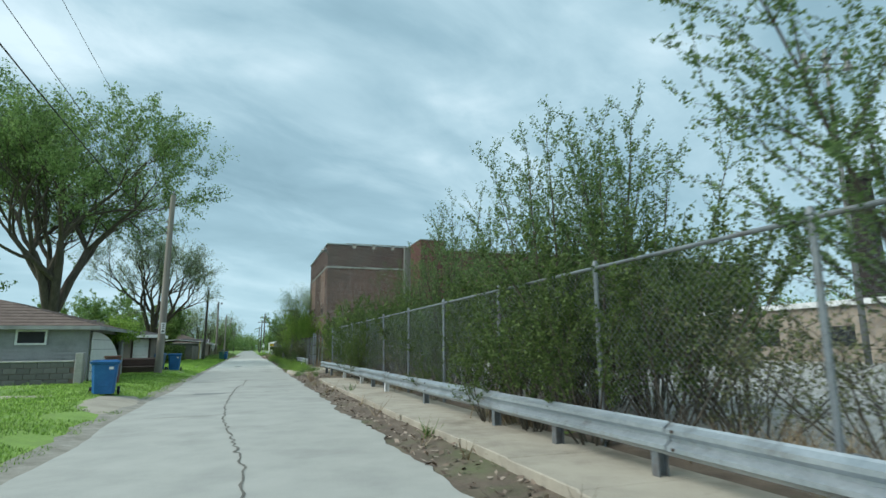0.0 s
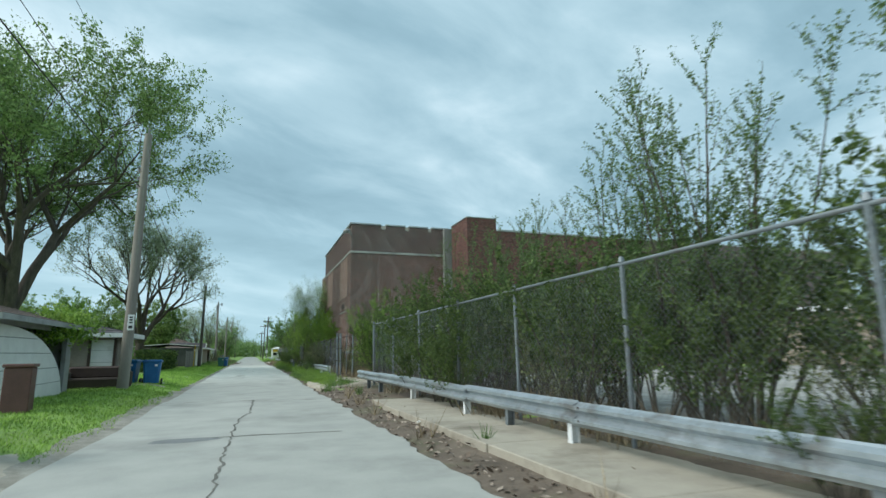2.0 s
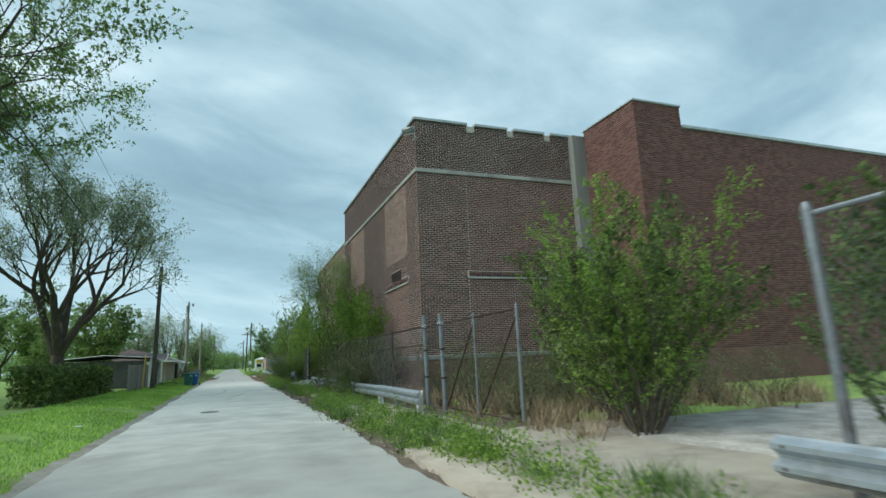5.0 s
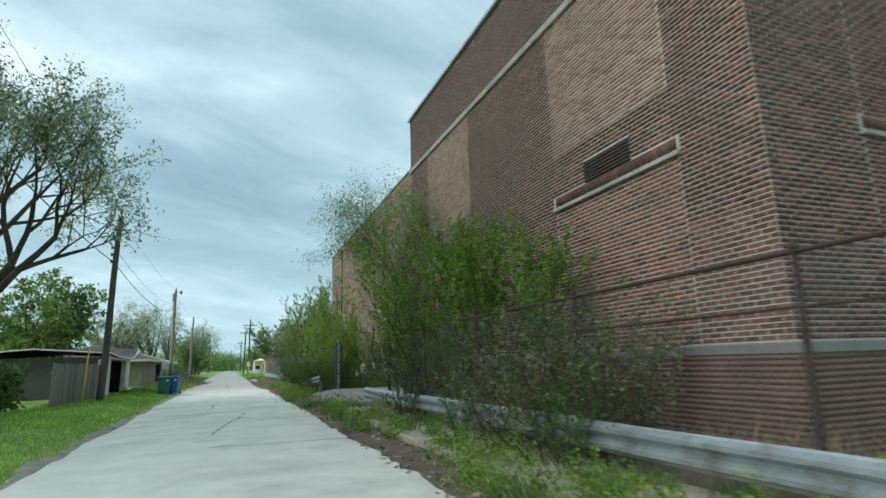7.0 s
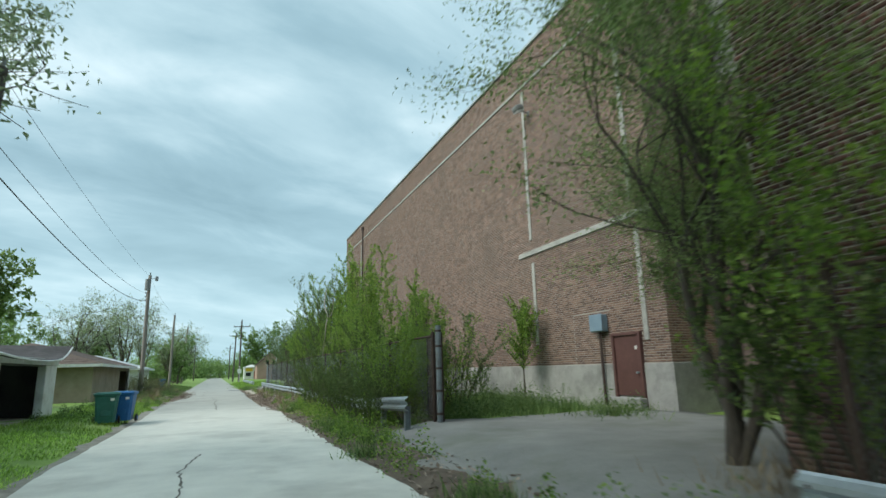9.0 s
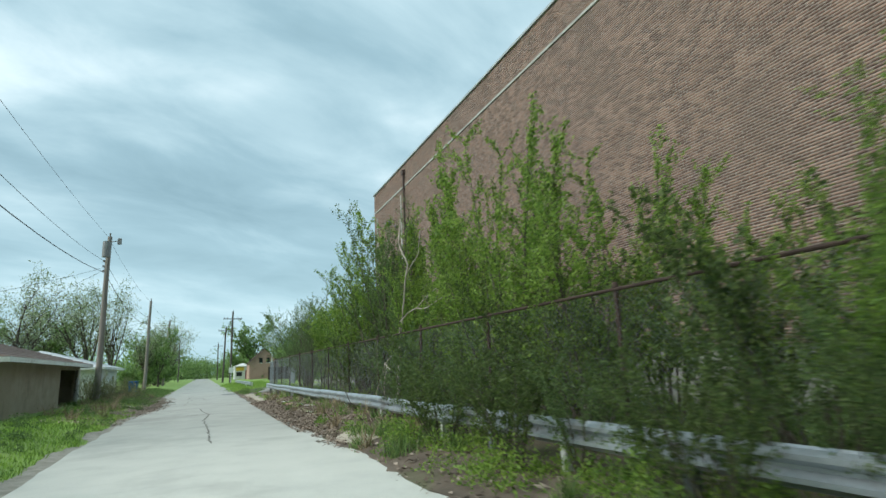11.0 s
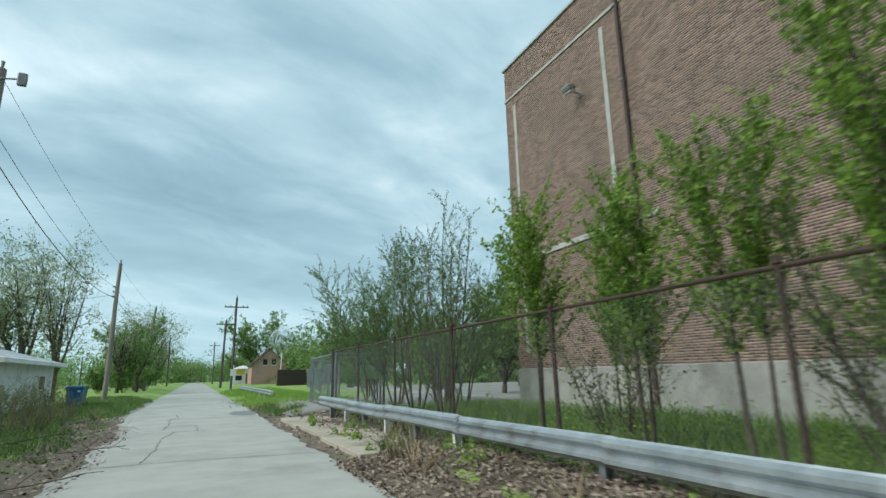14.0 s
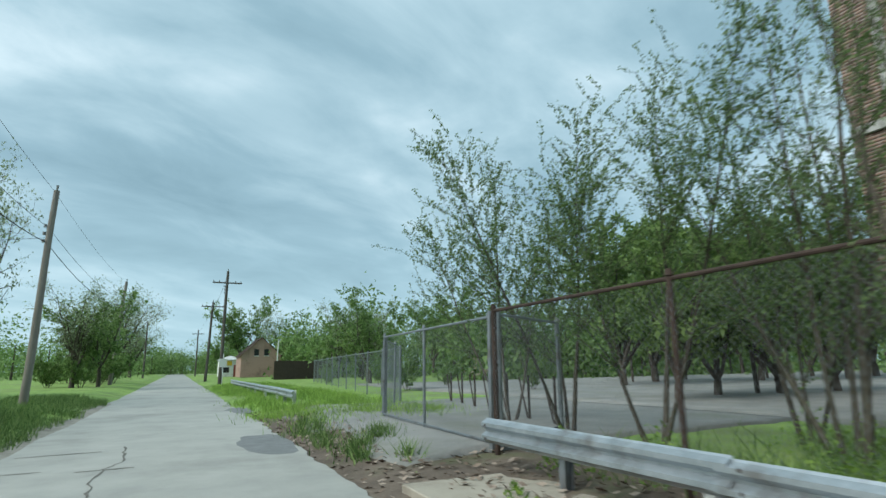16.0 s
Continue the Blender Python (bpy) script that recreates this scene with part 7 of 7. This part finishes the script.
wr = random.Random(77)
spots = [(2.75, 8.6, 0.28), (2.6, 11.3, 0.2), (3.0, 16.9, 0.2), (2.7, 22, 0.25), (3.1, 27, 0.4)]
spots += [(wr.uniform(2.5, 3.6), wr.uniform(30, 47), wr.uniform(0.6, 1.3)) for _ in range(80)]
spots += [(wr.uniform(2.7, 4.2), wr.uniform(44, 60), wr.uniform(0.5, 1.3)) for _ in range(44)]
spots += [(wr.uniform(2.5, 3.6), wr.uniform(59, 67.5), wr.uniform(0.5, 1.2)) for _ in range(28)]
spots += [(wr.uniform(2.5, 4.6), wr.uniform(66, 80), wr.uniform(0.5, 1.2)) for _ in range(50)]
spots += [(wr.uniform(2.6, 4.0), wr.uniform(80, 106), wr.uniform(0.2, 0.5)) for _ in range(24)]
spots += [(x, y, k) for x, y, k in ((3.6, 110.5, 1.3), (3.9, 111.1, 1.0), (3.0, 113, 0.7), (3.3, 108.2, 0.6), (2.7, 108.8, 0.8), (2.8, 109.6, 0.9), (2.6, 110.6, 0.9), (2.75, 111.6, 0.9), (3.1, 109.9, 0.6), (2.6, 112.6, 1.0), (2.9, 114.0, 1.0)) for _ in (0, 1)]
clumps("weeds", off_drive(spots[::2]), 150, 0.2, 0.26, "weed", "rank green weeds along the alley edge", 5)
spots = [(wr.uniform(2.6, 7.0), wr.uniform(114, 150), wr.uniform(0.8, 1.6)) for _ in range(150)]
clumps("weeds", spots, 150, 0.4, 0.24, "blade", "green grass beside the far guard rail", 6)
spots = [(wr.uniform(4.3, 10.3), wr.uniform(84, 105), wr.uniform(0.8, 1.6)) for _ in range(150)] + [(wr.uniform(5.2, 10.4), wr.uniform(65.8, 84), wr.uniform(0.7, 1.3)) for _ in range(110)]
clumps("weeds", off_drive(spots), 170, 0.45, 0.32, "weed", "long green grass along the hall", 7)
spots = [(wr.uniform(2.45, 2.8), wr.uniform(2, 30), wr.uniform(0.06, 0.16)) for _ in range(14)] + [(wr.uniform(4.2, 5.8), wr.uniform(2, 60), wr.uniform(0.4, 1.1)) for _ in range(70)] + [(wr.uniform(2.6, 4.0), wr.uniform(78, 100), wr.uniform(0.2, 0.5)) for _ in range(18)] + [(wr.uniform(-5.4, -3.2), wr.uniform(88, 112), wr.uniform(0.3, 0.8)) for _ in range(26)]
spots += [(wr.uniform(4.8, 12.5), wr.uniform(35.5, 45), wr.uniform(0.6, 1.2)) for _ in range(110)]
clumps("dry_stalks", spots, 90, 0.25, 0.4, "dry", "dry brown stalks and dead grass", 8)


def leafy_weeds(name, spots, per, high, leaf, mat, label, seed):
    """Low leafy weeds: small mounds of broad leaves on the ground."""
    r = np.random.RandomState(seed)
    pts = []
    for cx, cy, s in spots:
        k = int(per * s)
        q = r.normal(size=(k, 3)) * (0.13 * s, 0.2 * s, 0)
        fall = np.exp(-((q[:, 0] / (0.18 * s)) ** 2 + (q[:, 1] / (0.26 * s)) ** 2))
        q[:, 2] = ground_z(cx, cy) + 0.02 + high * s * fall * r.uniform(0.05, 1, k)
        pts.append(q + (cx, cy, 0))
    tagged(new(name, leaf_mesh(name, np.concatenate(pts), leaf, M[mat], seed, -0.2, 0.7)), label, "weeds", kind="stuff")


spots = [(wr.uniform(2.5, 3.5), wr.uniform(31, 47), wr.uniform(0.5, 1.3)) for _ in range(95)]
spots += [(wr.uniform(2.6, 3.5), wr.uniform(44, 68), wr.uniform(0.5, 1.3)) for _ in range(105)]
spots += [(wr.uniform(2.6, 4.4), wr.uniform(66, 80), wr.uniform(0.6, 1.4)) for _ in range(70)]
leafy_weeds("weeds", off_drive(spots), 220, 0.5, 0.038, "leaf_fresh", "leafy green weeds along the alley edge", 15)
spots = [(wr.uniform(5.0, 10.3), wr.uniform(65.6, 69.5), wr.uniform(0.8, 1.7)) for _ in range(50)] + [(wr.uniform(6.5, 10.3), wr.uniform(69, 84), wr.uniform(1.0, 1.8)) for _ in range(60)]
leafy_weeds("weeds", off_drive(spots), 230, 0.5, 0.042, "leaf_dull", "low leafy weeds at the hall's base and drive", 16)
spots = [(wr.uniform(-5.5, -2.7), wr.uniform(74, 118), wr.uniform(0.5, 1.3)) for _ in range(95)]
leafy_weeds("weeds", spots, 150, 0.4, 0.045, "leaf_dull", "leafy weeds on the rough verge", 17)
spots = [(wr.uniform(2.6, 3.9), wr.uniform(80, 107), wr.uniform(0.3, 0.8)) for _ in range(26)] + [(wr.uniform(4.2, 9.5), wr.uniform(84, 106), wr.uniform(0.8, 1.6)) for _ in range(80)]
leafy_weeds("weeds", spots, 170, 0.45, 0.045, "leaf_fresh", "leafy weeds among dead leaves at the rail", 18)


def flat_bits(name, n, x0, x1, y0, y1, size, mat, label, seed, keep=None):
    r = np.random.RandomState(seed)
    x, y, z = scatter(n, x0, x1, y0, y1, seed, keep)
    n = len(x)
    p = np.stack([x, y, z + 0.03 + r.uniform(0, 0.04, n)], 1)
    a = r.uniform(0, 6.283, n)
    s = size * r.uniform(0.5, 1.4, n)
    u = np.stack([np.cos(a), np.sin(a), r.normal(0, 0.35, n)], 1) * s[:, None]
    v = np.stack([-np.sin(a), np.cos(a), r.normal(0, 0.35, n)], 1) * s[:, None] * 0.55
    verts = np.stack([p - u, p + v, p + u, p - v], 1).reshape(-1, 3)
    tagged(new(name, fast_mesh(name, verts, np.arange(n * 4).reshape(-1, 4), M[mat])), label, "litter", kind="stuff")


flat_bits("leaf_litter", 34000, 2.0, 4.6, 79, 97, 0.03, "litter", "thick brown dead leaves heaped along the rail", 3, lambda x, y: x > road_right(y) - 0.25 + 0.3 * noise.noise((x * 2, y * 2, 6)))
flat_bits("leaf_litter", 5000, 2.2, 3.6, 2, 79, 0.045, "litter", "scattered dead leaves and dirt at the kerb", 4, lambda x, y: x > road_right(y) - 0.2)
flat_bits("leaf_litter", 2500, 2.2, 4.5, 97, 120, 0.05, "litter", "scattered dead leaves along the broken kerb", 5, lambda x, y: x > road_right(y) - 0.2)
flat_bits("leaf_litter", 9000, -4.6, -1.4, 88, 112, 0.035, "litter", "brown leaf litter and sticks on the verge", 6, lambda x, y: x < road_left(y) + 0.3)
for x, y, s, label in ((3.2, 87.0, 0.15, "pale crumpled cardboard on dead leaves"), (3.5, 88.0, 0.1, "small white plastic scrap on dead leaves"), (2.9, 85.2, 0.09, "small pale paper scrap on dead leaves"), (3.0, 41.8, 0.2, "torn pale sheet lying in the weeds"), (3.0, 19.6, 0.22, "crumpled white plastic bag on the soil"), (3.3, 38.4, 0.3, "torn white plastic sheet in the weeds"), (3.0, 91.3, 0.17, "flattened pale cardboard on dead leaves"), (3.4, 88.9, 0.14, "scrap of pale paper on dead leaves"), (2.95, 89.7, 0.2, "faded pink cardboard on dead leaves"), (3.2, 88.3, 0.13, "pale blue plastic scrap on dead leaves"), (-3.4, 43.5, 0.12, "white litter on the lawn"), (-3.6, 36.0, 0.16, "white paper scrap on the grass"), (-3.2, 98.6, 0.15, "white paper cup on the verge")):
    lt = thing("litter_scrap", label, "litter", at=(x, y, ground_z(x, y) + 0.03), turn=wr.uniform(0, 180))
    bm = bmesh.new()
    n = 6
    grid = [[bm.verts.new((s * (i / n - 0.5) * 2, s * (j / n - 0.5) * 1.3, 0.05 * s / 0.2 * abs(noise.noise((i * 0.9, j * 0.9, x))) + 0.01)) for i in range(n + 1)] for j in range(n + 1)]
    for j in range(n):
        for i in range(n):
            bm.faces.new((grid[j][i], grid[j][i + 1], grid[j + 1][i + 1], grid[j + 1][i]))
    part("sheet", bm, M["paper_pink"] if "pink" in label else (M["paper_blue"] if "blue" in label else M["paper"]), lt)


def fallen_branch(x, y, z, heading, length, seed, label, rise=0.0, pale=True):
    r = random.Random(seed)
    mat = M["pale_branch" if pale else "twig"]
    t = thing("branch", label, "branch", at=(x, y, z))
    main = limb(r, (0, 0, 0), (math.cos(heading), math.sin(heading), rise), length, 0.02, [], 0.25, 0.0, 8, 0.2)
    v, f = strand([p for p, d, q in main], 0.008, 6)
    child("stem", fast_mesh("stem", v, f, mat, True), t)
    for i in (2, 3, 5, 6, 7):
        twig = limb(r, main[i][0], side(r, main[i][1], radians(40)), length * 0.3, 0.008, [], 0.3, 0.0, 4, 0.3)
        v, f = strand([p for p, d, q in twig], 0.005, 4)
        child("twig", fast_mesh("twig", v, f, mat, True), t)


def dead_sapling():
    """Bare pale stems of a dead sapling with one long branch reaching over the fence."""
    t = thing("dead_sapling", "bare pale dead sapling leaning over the guard rail", "sapling", at=(4.75, 82.5, 0.25))
    runs = [
        ("stem", [(0, 0, -0.1), (0.06, 0.1, 0.9), (0.1, 0.05, 1.6), (0.12, 0.02, 2.3)], 0.035),
        ("stem", [(0.1, 0.1, 1.8), (0.2, -0.1, 3.0), (0.28, -0.3, 4.0), (0.2, 0.1, 4.7), (0.3, 0.25, 5.5)], 0.022),
        ("branch", [(0.05, 0.7, 2.1), (0.1, 0.3, 2.4), (0.2, -0.3, 2.62), (0.25, -1.0, 2.72), (0.25, -1.8, 2.66), (0.3, -2.6, 2.8)], 0.016),
        ("branch", [(0.2, -1.1, 2.7), (0.35, -1.6, 3.0), (0.4, -2.2, 3.15)], 0.01),
        ("branch", [(0.26, -0.2, 3.7), (0.5, -0.7, 4.3), (0.5, -0.8, 4.9)], 0.012),
        ("branch", [(-0.4, -0.1, 1.35), (-0.45, 0.2, 0.7), (-0.5, 0.9, 0.05)], 0.014),
        ("branch", [(-0.38, -0.15, 1.3), (-0.42, -0.1, 0.6), (-0.45, -0.1, -0.1)], 0.014),
        ("branch", [(0.1, 0.05, 1.6), (-0.2, -0.05, 1.5), (-0.4, -0.12, 1.33), (-0.5, -0.9, 1.15)], 0.012),
    ]
    for name, pts, rad in runs:
        pts = [Vector(p) for p in pts]
        fine_pts = []
        for a, b in zip(pts, pts[1:]):
            for k in range(4):
                q = a.lerp(b, k / 4)
                fine_pts.append(q + Vector((noise.noise(q * 2), noise.noise(q * 2.3 + Vector((5, 0, 0))), noise.noise(q * 1.7 + Vector((0, 9, 0))))) * 0.05)
        v, f = strand(fine_pts + [pts[-1]], rad, 6)
        child(name, fast_mesh(name, v, f, M["pale_branch"], True), t)


dead_sapling()
fallen_branch(3.5, 82.4, 0.45, 1.7, 1.4, 5, "bare leaning dead stems in the leaf litter", 1.4, False)
fallen_branch(-3.6, 93.6, 0.42, 2.7, 1.6, 6, "fallen dry branch on the verge")
for bx, by, bh, bl, bseed in ((-2.6, 96.2, 0.3, 1.3, 21), (-2.9, 98.0, 2.6, 1.1, 22), (-2.5, 100.6, 0.1, 1.2, 23), (-2.8, 102.8, 0.5, 1.4, 24), (-3.2, 104.3, 2.9, 1.3, 25), (-2.7, 105.6, 0.2, 1.1, 26), (-3.4, 106.8, 0.8, 1.0, 27)):
    fallen_branch(bx, by, ground_z(bx, by) + 0.07, bh, bl, bseed, "dry brown stick lying on the bare verge", 0.05, bseed % 2 == 0)
fallen_branch(-3.4, 99.5, 0.42, 0.4, 1.2, 7, "broken sticks at the road edge", 0.1, False)
fallen_branch(-3.6, 101.5, 0.42, 2.9, 1.5, 8, "broken sticks at the road edge", 0.1, False)
